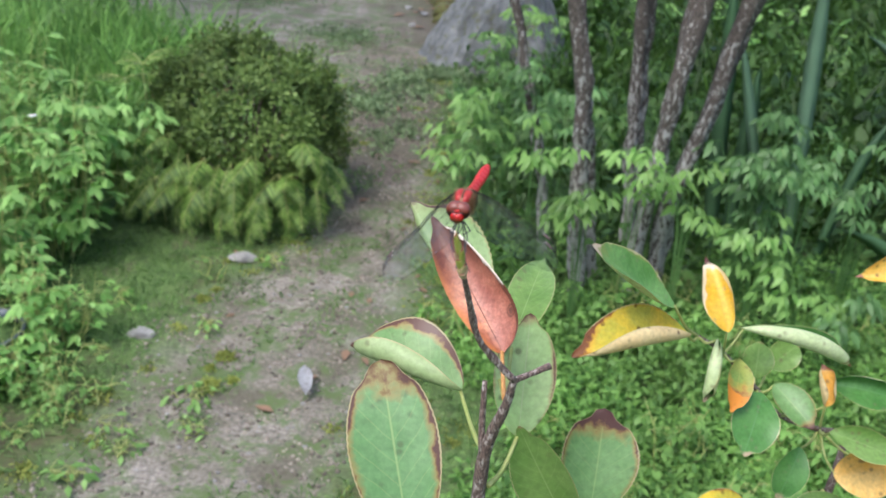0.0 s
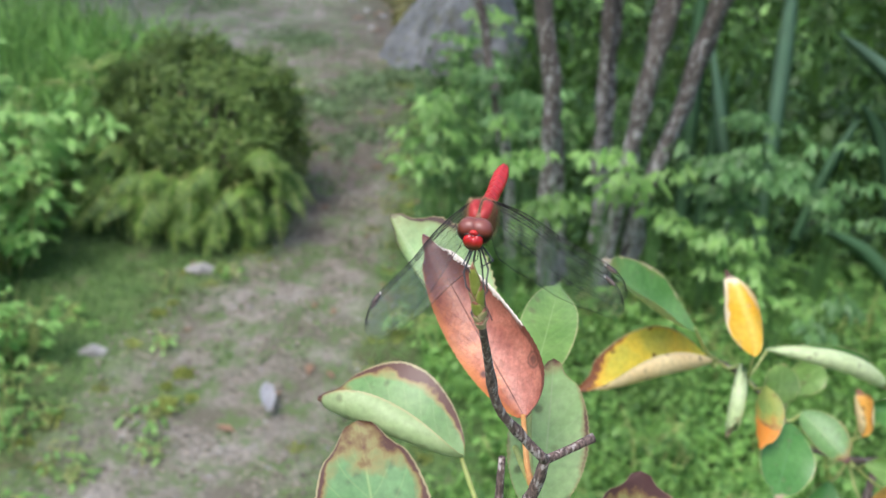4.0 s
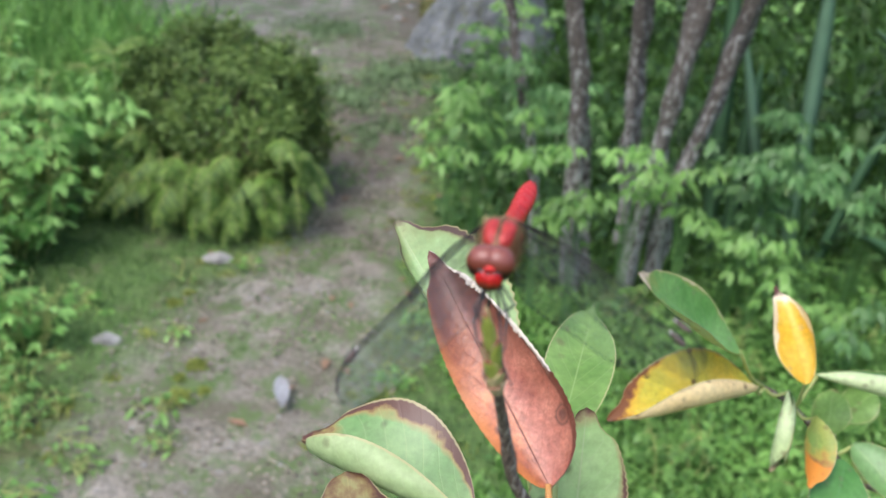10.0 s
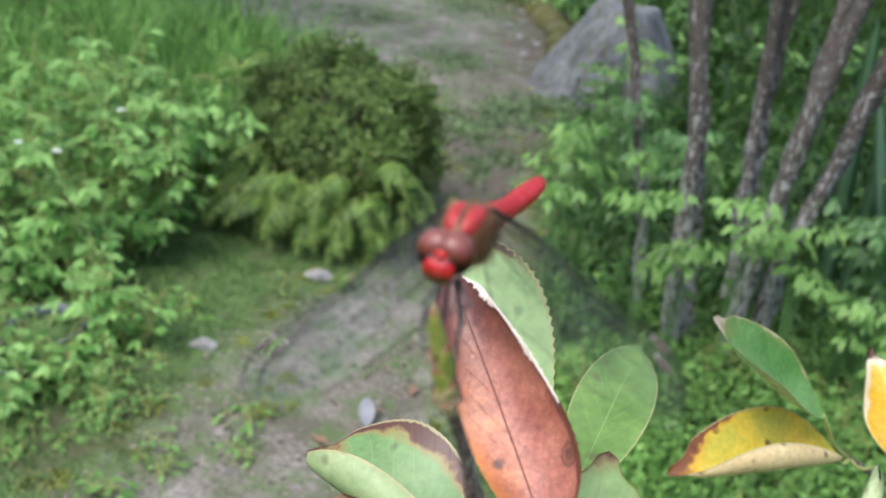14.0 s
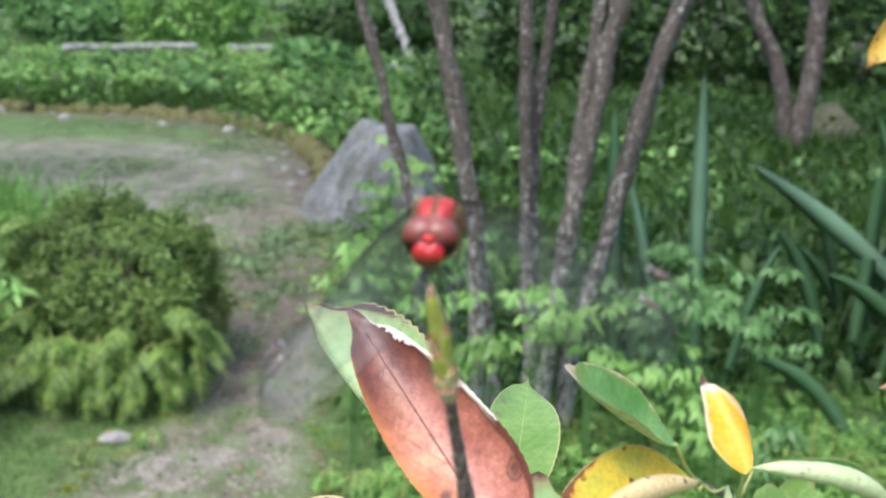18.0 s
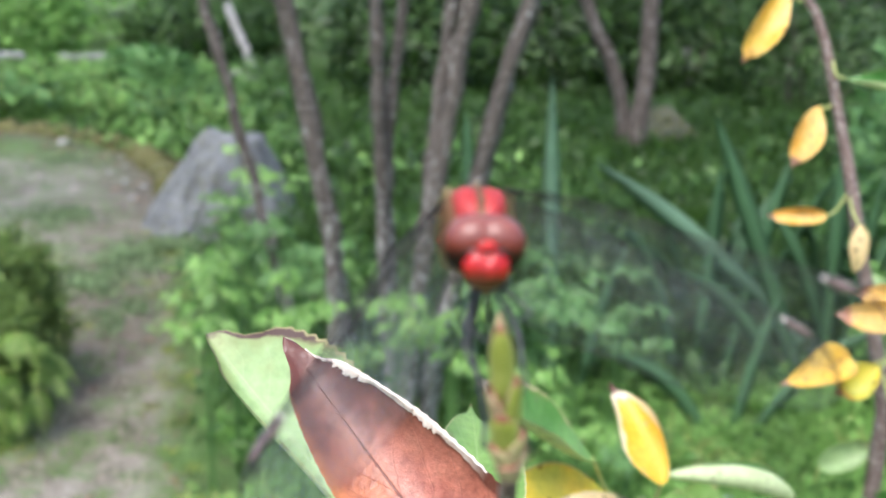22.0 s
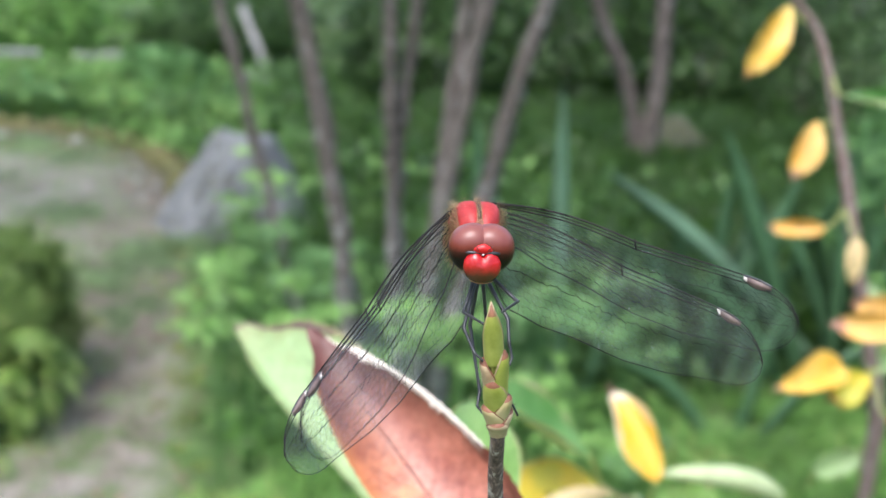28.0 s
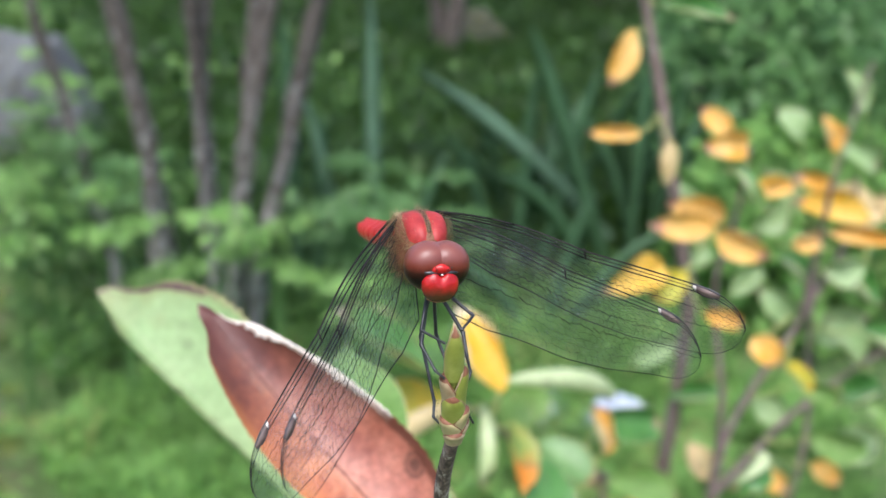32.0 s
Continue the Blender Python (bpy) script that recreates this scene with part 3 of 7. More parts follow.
class Geo:
    """Collects simple forms into one mesh."""

    def __init__(self):
        self.v, self.f, self.m = [], [], []

    def add(self, v, f, mat=0):
        k = len(self.v)
        self.v.extend(v)
        self.f.extend([tuple(i + k for i in q) for q in f])
        self.m.extend([mat] * len(f))
        return self

    def tube(self, pts, radii, segs=8, mat=0, rough=0.0, seed=0, cap=True):
        rng = random.Random(seed)
        pts = [Vector(p) for p in pts]
        if not isinstance(radii, (list, tuple)):
            radii = [radii] * len(pts)
        v, f = [], []
        side = None
        for i, p in enumerate(pts):
            d = (pts[min(i + 1, len(pts) - 1)] - pts[max(i - 1, 0)]).normalized()
            if side is None:
                side = d.orthogonal().normalized()
            side = (side - d * side.dot(d)).normalized()
            up = d.cross(side)
            for k in range(segs):
                a = 2 * math.pi * k / segs
                r = radii[i] * (1 + rough * rng.uniform(-1, 1))
                v.append(p + side * (math.cos(a) * r) + up * (math.sin(a) * r))
        for i in range(len(pts) - 1):
            for k in range(segs):
                a, b = i * segs + k, i * segs + (k + 1) % segs
                f.append((a, b, b + segs, a + segs))
        if cap:
            f.append(tuple(range(segs - 1, -1, -1)))
            f.append(tuple(range((len(pts) - 1) * segs, len(pts) * segs)))
        return self.add(v, f, mat)

    def ball(self, c, r, u=16, w=10, mat=0, turn=None, shape=None):
        """An ellipsoid; shape(x, y, z) on the unit ball may remodel it."""
        c, r = Vector(c), Vector(r)
        v, f = [], []
        for j in range(w + 1):
            th = math.pi * j / w
            for i in range(u):
                ph = 2 * math.pi * i / u
                q = Vector((math.sin(th) * math.cos(ph), math.sin(th) * math.sin(ph), math.cos(th)))
                if shape:
                    q = Vector(shape(*q))
                q = Vector((q.x * r.x, q.y * r.y, q.z * r.z))
                v.append(c + (turn @ q if turn else q))
        for j in range(w):
            for i in range(u):
                a, b = j * u + i, j * u + (i + 1) % u
                f.append((a, a + u, b + u, b))
        return self.add(v, f, mat)

    def make(self, name, mats, parent=None, label="", smooth=True):
        return mesh_ob(name, self.v, self.f, mats, parent, label, smooth, self.m)


def thing(name, label, category, at=(0, 0, 0), group="", kind=""):
    ob = new(name)
    ob.location = at
    ob.empty_display_size = 0.05
    return tagged(ob, label, category, group, kind)


def spline(pts, n):
    """A smooth line through some points."""
    p = [np.array(q, float) for q in pts]
    p = [2 * p[0] - p[1]] + p + [2 * p[-1] - p[-2]]
    out = []
    segs = len(p) - 3
    for k in range(n + 1):
        s = k / n * segs
        i = min(int(s), segs - 1)
        t = s - i
        a, b, c, d = p[i:i + 4]
        out.append(0.5 * ((2 * b) + (c - a) * t + (2 * a - 5 * b + 4 * c - d) * t * t + (3 * b - a - 3 * c + d) * t ** 3))
    return out


# ---- many small leaves ----
def unit(a):
    return a / np.maximum(np.linalg.norm(a, axis=-1, keepdims=True), 1e-9)


def leaf_cloud(P, D, N, L, W, fold=0.25, droop=0.15, belly=0.4):
    """Verts and faces of folded, drooping leaves: base P, way D, upper side N, length L, width W."""
    P, D, N = np.asarray(P, float), unit(np.asarray(D, float)), np.asarray(N, float)
    N = unit(N - D * (N * D).sum(-1, keepdims=True))
    S = np.cross(D, N)
    n = len(P)
    L = np.broadcast_to(np.asarray(L, float), n)[:, None]
    W = np.broadcast_to(np.asarray(W, float), n)[:, None]

    def row(v, w):
        c = P + D * L * v - N * L * droop * v * v
        return [c + S * W * w / 2 + N * W * w * fold / 2, c, c - S * W * w / 2 + N * W * w * fold / 2]

    r1, r2 = row(belly, 1.0), row(0.75, 0.6)
    tip = P + D * L - N * L * droop
    V = np.stack([P, *r1, *r2, tip], 1).reshape(-1, 3)
    base = np.array([(0, 2, 1, 1), (0, 3, 2, 2), (1, 2, 5, 4), (2, 3, 6, 5), (4, 5, 7, 7), (5, 6, 7, 7)])
    F = (base[None] + 8 * np.arange(n)[:, None, None]).reshape(-1, 4)
    return V, F


def blade_cloud(P, D, N, L, W, bend=0.4):
    """Long narrow blades that bow over."""
    P, D, N = np.asarray(P, float), unit(np.asarray(D, float)), np.asarray(N, float)
    N = unit(N - D * (N * D).sum(-1, keepdims=True))
    S = np.cross(D, N)
    n = len(P)
    L = np.broadcast_to(np.asarray(L, float), n)[:, None]
    W = np.broadcast_to(np.asarray(W, float), n)[:, None]
    bend = np.broadcast_to(np.asarray(bend, float), n)[:, None]
    rows = []
    for v, w in ((0, 0.8), (0.4, 1.0), (0.75, 0.7)):
        c = P + D * L * v - N * L * bend * v * v + np.array([0, 0, -1.0]) * L * bend * 0.4 * v ** 3
        rows += [c + S * W * w / 2, c - S * W * w / 2]
    rows.append(P + D * L - N * L * bend + np.array([0, 0, -1.0]) * L * bend * 0.4)
    V = np.stack(rows, 1).reshape(-1, 3)
    base = np.array([(0, 1, 3, 2), (2, 3, 5, 4), (4, 5, 6, 6)])
    F = (base[None] + 7 * np.arange(n)[:, None, None]).reshape(-1, 4)
    return V, F


def cloud_ob(name, VF, mat, parent=None, label=""):
    """Links clouds of leaves as one mesh."""
    vs, fs, k = [], [], 0
    for V, F in VF:
        vs.append(V)
        fs.append(F + k)
        k += len(V)
    V, F = np.concatenate(vs), np.concatenate(fs)
    me = bpy.data.meshes.new(name)
    tri = F[:, 2] == F[:, 3]
    count = np.where(tri, 3, 4)
    start = np.concatenate([[0], np.cumsum(count)[:-1]])
    keep = np.ones(F.shape, bool)
    keep[tri, 3] = False
    me.vertices.add(len(V))
    me.vertices.foreach_set("co", V.astype(np.float32).ravel())
    me.loops.add(int(count.sum()))
    me.loops.foreach_set("vertex_index", F[keep].astype(np.int32))
    me.polygons.add(len(F))
    me.polygons.foreach_set("loop_start", start.astype(np.int32))
    me.polygons.foreach_set("loop_total", count.astype(np.int32))
    me.polygons.foreach_set("use_smooth", np.ones(len(F), bool))
    me.materials.append(mat)
    me.update(calc_edges=True)
    me.validate()
    ob = new(name, me)
    if parent is not None:
        ob.parent = parent
    if label:
        ob["label"] = label
    return ob


rng = np.random.default_rng(5)


def rand_dirs(n, up=0.0):
    d = rng.normal(size=(n, 3))
    d = unit(d)
    d[:, 2] += up
    return unit(d)


def vnoise(P, f, seed=0.0):
    return np.array([noise.noise(Vector((p[0] * f + seed, p[1] * f - seed, (p[2] if len(p) > 2 else 0) * f))) for p in P])


# ---- ground ----
PATH_LINE = [(-1.5, -4.2), (-1.1, -2.4), (-0.8, -0.9), (-0.62, 0.2), (-0.52, 0.8), (-0.45, 1.4), (-0.39, 1.9), (-0.33, 2.3), (-0.235, 2.65), (-0.19, 3.05), (-0.21, 3.6), (-0.28, 4.3), (-0.5, 4.9), (-1.2, 5.6)]
PATH_HALF = [0.34, 0.32, 0.30, 0.29, 0.27, 0.26, 0.28, 0.27, 0.185, 0.15, 0.16, 0.20, 0.38, 0.5]
FAR_LINE = [(-7.0, 6.0), (-2.9, 6.3), (-2.3, 6.4), (-1.7, 6.35), (-1.15, 6.25), (-0.65, 5.8), (-0.32, 4.9)]
FAR_HALF = [0.7, 0.76, 0.8, 0.9, 0.9, 0.66, 0.34]
EDGE_LINE = [(-3.35, 9.0), (-2.95, 8.72), (-2.25, 8.52), (-1.8, 8.52), (-1.28, 8.36), (-0.82, 8.05), (-0.37, 7.36), (-0.13, 6.64), (-0.08, 6.0), (-0.02, 5.5)]


def line_dist(X, Y, line, half):
    best = np.full(X.shape, -9.0)
    for (a, ha), (b, hb) in zip(zip(line, half), zip(line[1:], half[1:])):
        a, b = np.array(a), np.array(b)
        d = b - a
        t = np.clip(((X - a[0]) * d[0] + (Y - a[1]) * d[1]) / (d @ d), 0, 1)
        r = np.hypot(X - a[0] - t * d[0], Y - a[1] - t * d[1])
        best = np.maximum(best, 1 - r / (2 * (ha + (hb - ha) * t)))
    return best


def sand_at(X, Y):
    return np.clip(np.maximum(line_dist(X, Y, PATH_LINE, PATH_HALF), line_dist(X, Y, FAR_LINE, FAR_HALF)), 0, 1)


def ground_z(x, y):
    return 0.012 * noise.noise(Vector((x * 1.7, y * 1.7, 0))) + 0.006 * noise.noise(Vector((x * 7, y * 7, 3)))


def build_ground():
    xs = np.concatenate([[-400, -120, -40, -18], np.linspace(-9, -2.6, 26), np.linspace(-2.5, 3.0, 140), np.linspace(3.2, 9, 24), [18, 40, 120, 400]])
    ys = np.concatenate([[-400, -100, -30, -12, -7], np.linspace(-5, 1.0, 30), np.linspace(1.05, 4.5, 110), np.linspace(4.6, 9, 60), np.linspace(9.5, 18, 20), [26, 50, 120, 400]])
    X, Y = np.meshgrid(xs, ys)
    Z = np.array([[ground_z(x, y) if abs(x) < 10 and -3 < y < 19 else 0.0 for x in xs] for y in ys])
    V = np.stack([X, Y, Z], -1).reshape(-1, 3)
    nx, ny = len(xs), len(ys)
    i = np.arange(nx * ny).reshape(ny, nx)
    F = np.stack([i[:-1, :-1], i[:-1, 1:], i[1:, 1:], i[1:, :-1]], -1).reshape(-1, 4)
    ob = mesh_ob("ground", V, F, M_GROUND)
    att = ob.data.attributes.new("sand", "FLOAT", "POINT")
    att.data.foreach_set("value", sand_at(X, Y).ravel().astype(np.float32))
    hum = ob.data.attributes.new("humus", "FLOAT", "POINT")
    hum.data.foreach_set("value", np.maximum(np.exp(-((X + 0.25) / 0.30) ** 2 - ((Y - 4.0) / 1.25) ** 2), 0.9 * np.clip(line_dist(X, Y, EDGE_LINE, [0.42] * len(EDGE_LINE)), 0, 1)).ravel().astype(np.float32))
    return tagged(ob, "mossy garden ground with a bare sandy footpath", "ground", kind="structure")


build_ground()


def scatter(n, x0, x1, y0, y1, sand_max=0.3, sand_min=-1.0):
    """Places on the ground, off (or on) the path."""
    out = np.zeros((0, 3))
    while len(out) < n:
        x, y = rng.uniform(x0, x1, n), rng.uniform(y0, y1, n)
        s = sand_at(x, y) + 0.25 * vnoise(np.stack([x, y], 1), 3.0)
        k = (s < sand_max) & (s > sand_min)
        q = np.stack([x[k], y[k], np.zeros(k.sum())], 1)
        out = np.concatenate([out, q])
    out = out[:n]
    out[:, 2] = [ground_z(a, b) for a, b, _ in out]
    return out


# ---- background plants ----
def azalea():
    c, r = np.array([-0.625, 3.0, 0.255]), np.array([0.276, 0.28, 0.262])
    ob = thing("azalea_bush", "clipped azalea bush with small olive-green leaves", "bush", (c[0], c[1], 0))
    g = Geo()
    for k in range(46):
        d = rand_dirs(1, 0.35)[0]
        e = np.array([0, 0, 0.265]) + d * r * rng.uniform(0.75, 0.93)
        m = e * 0.5 + rng.normal(size=3) * 0.02
        g.tube(spline([(0.02 * d[0], 0.02 * d[1], -0.02), m, e], 6), [0.007, 0.006, 0.005, 0.004, 0.003, 0.002, 0.0015], 5)
    g.make("branch_tangle", M_TWIG, ob)["kind"] = "stuff"
    # clumps of twig ends over a flattened dome
    nc = 640
    d = rand_dirs(nc, 0.15)
    d = d / (np.abs(d) ** 2.3).sum(-1, keepdims=True) ** (1 / 2.3)
    lump = 0.95 + 0.22 * vnoise(d, 1.6, 3) + 0.24 * vnoise(d, 6.0, 9) + rng.normal(0, 0.05, nc)
    C = np.array([0, 0, c[2]]) + d * r * lump[:, None] * [1.02, 1, 0.97]
    per = 52
    P = np.repeat(C, per, 0)
    d = unit(np.repeat(d, per, 0))
    n = len(P)
    off = rng.normal(size=(n, 3)) * rng.uniform(0.009, 0.017, nc).repeat(per)[:, None]
    P = P + off - d * np.abs(rng.normal(0, 0.016, n))[:, None]
    k = P[:, 2] > 0.01
    P, d, off = P[k], d[k], off[k]
    n = len(P)
    D = unit(d * 0.25 + unit(off) * 0.9 + rand_dirs(n) * 0.9 + [0, 0, 0.2])
    V = leaf_cloud(P, D, d + 0.4 * rand_dirs(n), rng.uniform(0.010, 0.020, n), rng.uniform(0.006, 0.010, n), 0.3, 0.1)
    cloud_ob("foliage", [V], M_AZALEA, ob)["kind"] = "stuff"


azalea()


def frond(length, lean, az, wide=0.30, pairs=16, arch=0.9):
    """One pinnate frond as stem points and leaflet rows (base, way, normal, length, width)."""
    h = np.array([math.cos(az), math.sin(az), 0])
    pts, tang = [], []
    p = np.zeros(3)
    a = lean
    m = 14
    for k in range(m + 1):
        pts.append(p.copy())
        t = h * math.cos(a) + np.array([0, 0, 1]) * math.sin(a)
        tang.append(t)
        p = p + t * length / m
        a -= arch / m
    pts, tang = np.array(pts), np.array(tang)
    side = np.array([-h[1], h[0], 0])
    P, D, N, L = [], [], [], []
    for k in range(pairs):
        s = 0.18 + 0.8 * k / pairs
        i = s * m
        j = min(int(i), m - 1)
        q = pts[j] + (pts[j + 1] - pts[j]) * (i - j)
        t = tang[j]
        nrm = np.cross(t, side)
        nrm = nrm if nrm[2] > 0 else -nrm
        env = (1.04 - s) ** 0.95 * min(1, 7 * (s - 0.10)) * length * wide
        for sg in (1, -1):
            P.append(q)
            D.append(side * sg * 0.85 + t * 0.5 - np.array([0, 0, 0.12]) + rng.normal(size=3) * 0.05)
            N.append(nrm)
            L.append(env)
    return pts, (np.array(P), np.array(D), np.array(N), np.array(L))


def fern(at, size, count, az0=-math.pi / 2, spread=3.2, lean=0.95, mat=M_FERN, label="light green fern with arching fronds at the foot of the bush", arch=2.5, wide=0.40, stalk=0.0):
    ob = thing("fern", label, "fern", at, "ferns round the bush")
    for k in range(count):
        az = az0 + spread * ((k + 0.5) / count - 0.5) + rng.normal() * 0.15
        L = size * rng.uniform(0.75, 1.2)
        pts, (P, D, N, LL) = frond(L, lean + rng.normal() * 0.2, az, wide, 18, arch + rng.normal() * 0.3)
        V = [leaf_cloud(P, D, N, LL * rng.uniform(0.8, 1.15, len(LL)), LL * 0.115 + 0.001, 0.2, 0.35, 0.22)]
        fr = cloud_ob("frond", V, mat, ob)
        Geo().tube(pts, [0.0016 * (1 - 0.8 * i / 14) for i in range(15)], 4).make("frond_stem", M_STEM_GREEN, fr)
    if stalk:
        Geo().tube([(0.01, 0.02, -stalk), (0.004, 0.01, -stalk * 0.4), (0, 0, 0)], [0.0022, 0.002, 0.0016], 5).make("stalk", M_STEM_GREEN, ob)
    return ob


for k in range(40):
    f = (k % 20 + 0.5) / 20
    x = -1.0 + 0.67 * f + rng.normal() * 0.02
    z = rng.uniform(0.19, 0.29) if k < 20 else rng.uniform(0.11, 0.19)
    y = 2.75 + 0.9 * (x + 0.64) ** 2 - 0.30 * (0.25 - z) + rng.normal() * 0.02
    fern((x, y, z), rng.uniform(0.12, 0.175), 2, -math.pi / 2 + 1.0 * (x + 0.64) + rng.normal() * 0.25, 1.1, rng.uniform(-0.55, 0.05), arch=rng.uniform(0.5, 1.0), wide=rng.uniform(0.36, 0.46), stalk=z)
fern((-0.90, 2.86, 0.455), 0.115, 5, -1.57, 5.4, 0.55, label="tall pale fern standing beside the clipped bush", arch=1.0, wide=0.5, stalk=0.465)
fern((-0.97, 2.90, 0.40), 0.11, 4, -1.8, 4.5, 0.5, label="tall pale fern standing beside the clipped bush", arch=1.1, wide=0.5, stalk=0.41)


def herb(at, height, spread, stems, size, mat, name="herb_plant", label="bright green leafy herb with lobed leaves", cat="plant", grp="leafy herbs", lobes=3, nodes=6, tilt=0.3):
    """An upright herb: stems with lobed leaves at their nodes."""
    ob = thing(name, label, cat, at, grp)
    g = Geo()
    PP, DD, NN, LL = [], [], [], []
    for k in range(stems):
        a = rng.uniform(0, 2 * math.pi)
        r = spread * math.sqrt(rng.random())
        top = np.array([r * math.cos(a), r * math.sin(a), height * rng.uniform(0.6, 1.0)])
        base = np.array([0.35 * top[0], 0.35 * top[1], -0.01])
        ln = spline([base, base * 0.5 + top * 0.5 + rng.normal(size=3) * 0.02, top], 8)
        g.tube(ln, [0.0022 - 0.0002 * i for i in range(9)], 4, cap=False)
        for j in range(nodes):
            i = 2 + int(6 * (j + rng.random()) / nodes)
            q = ln[min(i, 8)]
            b = rng.uniform(0, 2 * math.pi)
            out = np.array([math.cos(b), math.sin(b), rng.uniform(-0.1, 0.5)])
            pet = size * rng.uniform(0.4, 1.0)
            e = q + out * pet
            g.tube([q, (q + e) / 2 + [0, 0, 0.004], e], 0.0009, 3, cap=False)
            s = size * rng.uniform(0.6, 1.1)
            for lb in range(lobes):
                w = (lb - (lobes - 1) / 2) * (1.9 / max(1, lobes - 1)) if lobes > 1 else 0
                c, sn = math.cos(w), math.sin(w)
                PP.append(e)
                DD.append((out[0] * c - out[1] * sn, out[0] * sn + out[1] * c, -0.25 + rng.normal() * 0.2))
                NN.append(np.array([0, 0, 1.0]) + rng.normal(size=3) * tilt)
                LL.append(s * (1.0 if abs(w) < 0.3 else 0.8))
    g.make("stalk_tangle", M_STEM_GREEN, ob)["kind"] = "stuff"
    LL = np.array(LL)
    cloud_ob("foliage", [leaf_cloud(PP, DD, NN, LL, LL * (0.40 if lobes > 3 else 0.52), 0.15, 0.25)], mat, ob)["kind"] = "stuff"
    return ob


for x, y, h, s in ((-1.28, 2.35, 0.50, 0.17), (-1.05, 2.5, 0.46, 0.16), (-1.30, 2.65, 0.58, 0.18), (-1.50, 2.5, 0.60, 0.2), (-1.12, 2.22, 0.34, 0.15),
                   (-1.42, 2.15, 0.46, 0.18), (-1.65, 2.30, 0.55, 0.2), (-1.10, 2.78, 0.52, 0.15), (-1.75, 2.75, 0.6, 0.2), (-1.38, 2.95, 0.55, 0.18)):
    herb((x, y, 0), h, s, 20, 0.060, M_HERB, lobes=5, nodes=7)
for x, y, r in ((-0.52, 1.84, 0.034), (-0.63, 1.73, 0.030), (-0.60, 1.66, 0.026), (-0.47, 1.72, 0.024), (-0.71, 1.84, 0.028), (-0.66, 1.55, 0.030), (-0.80, 1.68, 0.030), (-0.76, 2.02, 0.026), (-0.56, 2.14, 0.022)):
    herb((x, y, 0.004), 0.016, 0.022, 6, r, M_HERB, "rosette_weed", "flat pale green rosette weed on the path edge", "weed", "lawn weeds", 1, 4, 0.15)
for x, y, h in ((-0.75, 1.75, 0.07), (-0.83, 1.78, 0.09), (-0.80, 1.88, 0.10), (-0.86, 2.05, 0.20), (-0.90, 1.99, 0.24), (-0.93, 2.06, 0.28), (-1.02, 1.98, 0.12), (-1.06, 1.82, 0.10), (-1.16, 1.95, 0.16), (-0.96, 1.75, 0.07), (-1.2, 1.72, 0.12), (-0.93, 2.12, 0.12), (-0.98, 1.86, 0.20), (-0.91, 1.86, 0.16), (-0.96, 1.70, 0.18), (-0.90, 1.80, 0.15), (-1.03, 1.74, 0.22)):
    herb((x, y, 0), h, 0.09 if h > 0.13 else 0.05, 8, 0.034 if h > 0.13 else 0.020, M_HERB, label="low round-leaved weed beside the path")


def nandina(x, y, zc, r, fans, size=0.042, mat=M_NANDINA, name="leafy_shrub", label="green shrub with drooping fans of pointed leaflets", cat="shrub", grp="shrubs under the tree"):
    """A sparse shrub: bare stalks that end in drooping fans of pointed leaflets."""
    ob = thing(name, label, cat, (x, y, 0), grp)
    g = Geo()
    PP, DD, NN, LL = [], [], [], []
    for k in range(fans):
        d = rand_dirs(1)[0] * r * rng.uniform(0.35, 1.1)
        tip = np.array([d[0], d[1], zc + d[2] * 0.9])
        root = np.array([0.15 * d[0], 0.15 * d[1], 0.0])
        ln = spline([root, np.array([d[0] * 0.35, d[1] * 0.35, tip[2] * 0.7]), tip], 6)
        g.tube(ln, [0.0022, 0.0019, 0.0016, 0.0014, 0.0012, 0.001, 0.0008], 4, cap=False)
        b = math.atan2(d[1] - r * 0.5, d[0]) + rng.normal() * 0.7
        h = np.array([math.cos(b), math.sin(b), 0])
        sd = np.array([-h[1], h[0], 0])
        for sub in range(3):
            w = (sub - 1) * 0.95
            ax = h * math.cos(w) + sd * math.sin(w) + np.array([0, 0, -0.25])
            stem = size * (1.35 if sub == 1 else 1.0)
            pc = [tip + ax * stem * q for q in (0, 0.5, 1)]
            g.tube(pc, 0.0008, 3, cap=False)
            sx = np.cross(ax, [0, 0, 1])
            for q, wd in ((1.0, 0.0), (0.85, 0.7), (0.85, -0.7), (0.35, 0.95), (0.35, -0.95))[:5 if sub == 1 else 3]:
                PP.append(tip + ax * stem * q)
                DD.append(ax * math.cos(wd) + sx * math.sin(wd) + np.array([0, 0, -0.35]) + rng.normal(size=3) * 0.12)
                NN.append(np.array([0, -0.35, 1.0]) + rng.normal(size=3) * 0.25)
                LL.append(size * rng.uniform(0.75, 1.15))
    g.make("stalk_tangle", M_NANDINA, ob)["kind"] = "stuff"
    LL = np.array(LL)
    cloud_ob("foliage", [leaf_cloud(PP, DD, NN, LL, LL * 0.36, 0.2, 0.3)], mat, ob)["kind"] = "stuff"


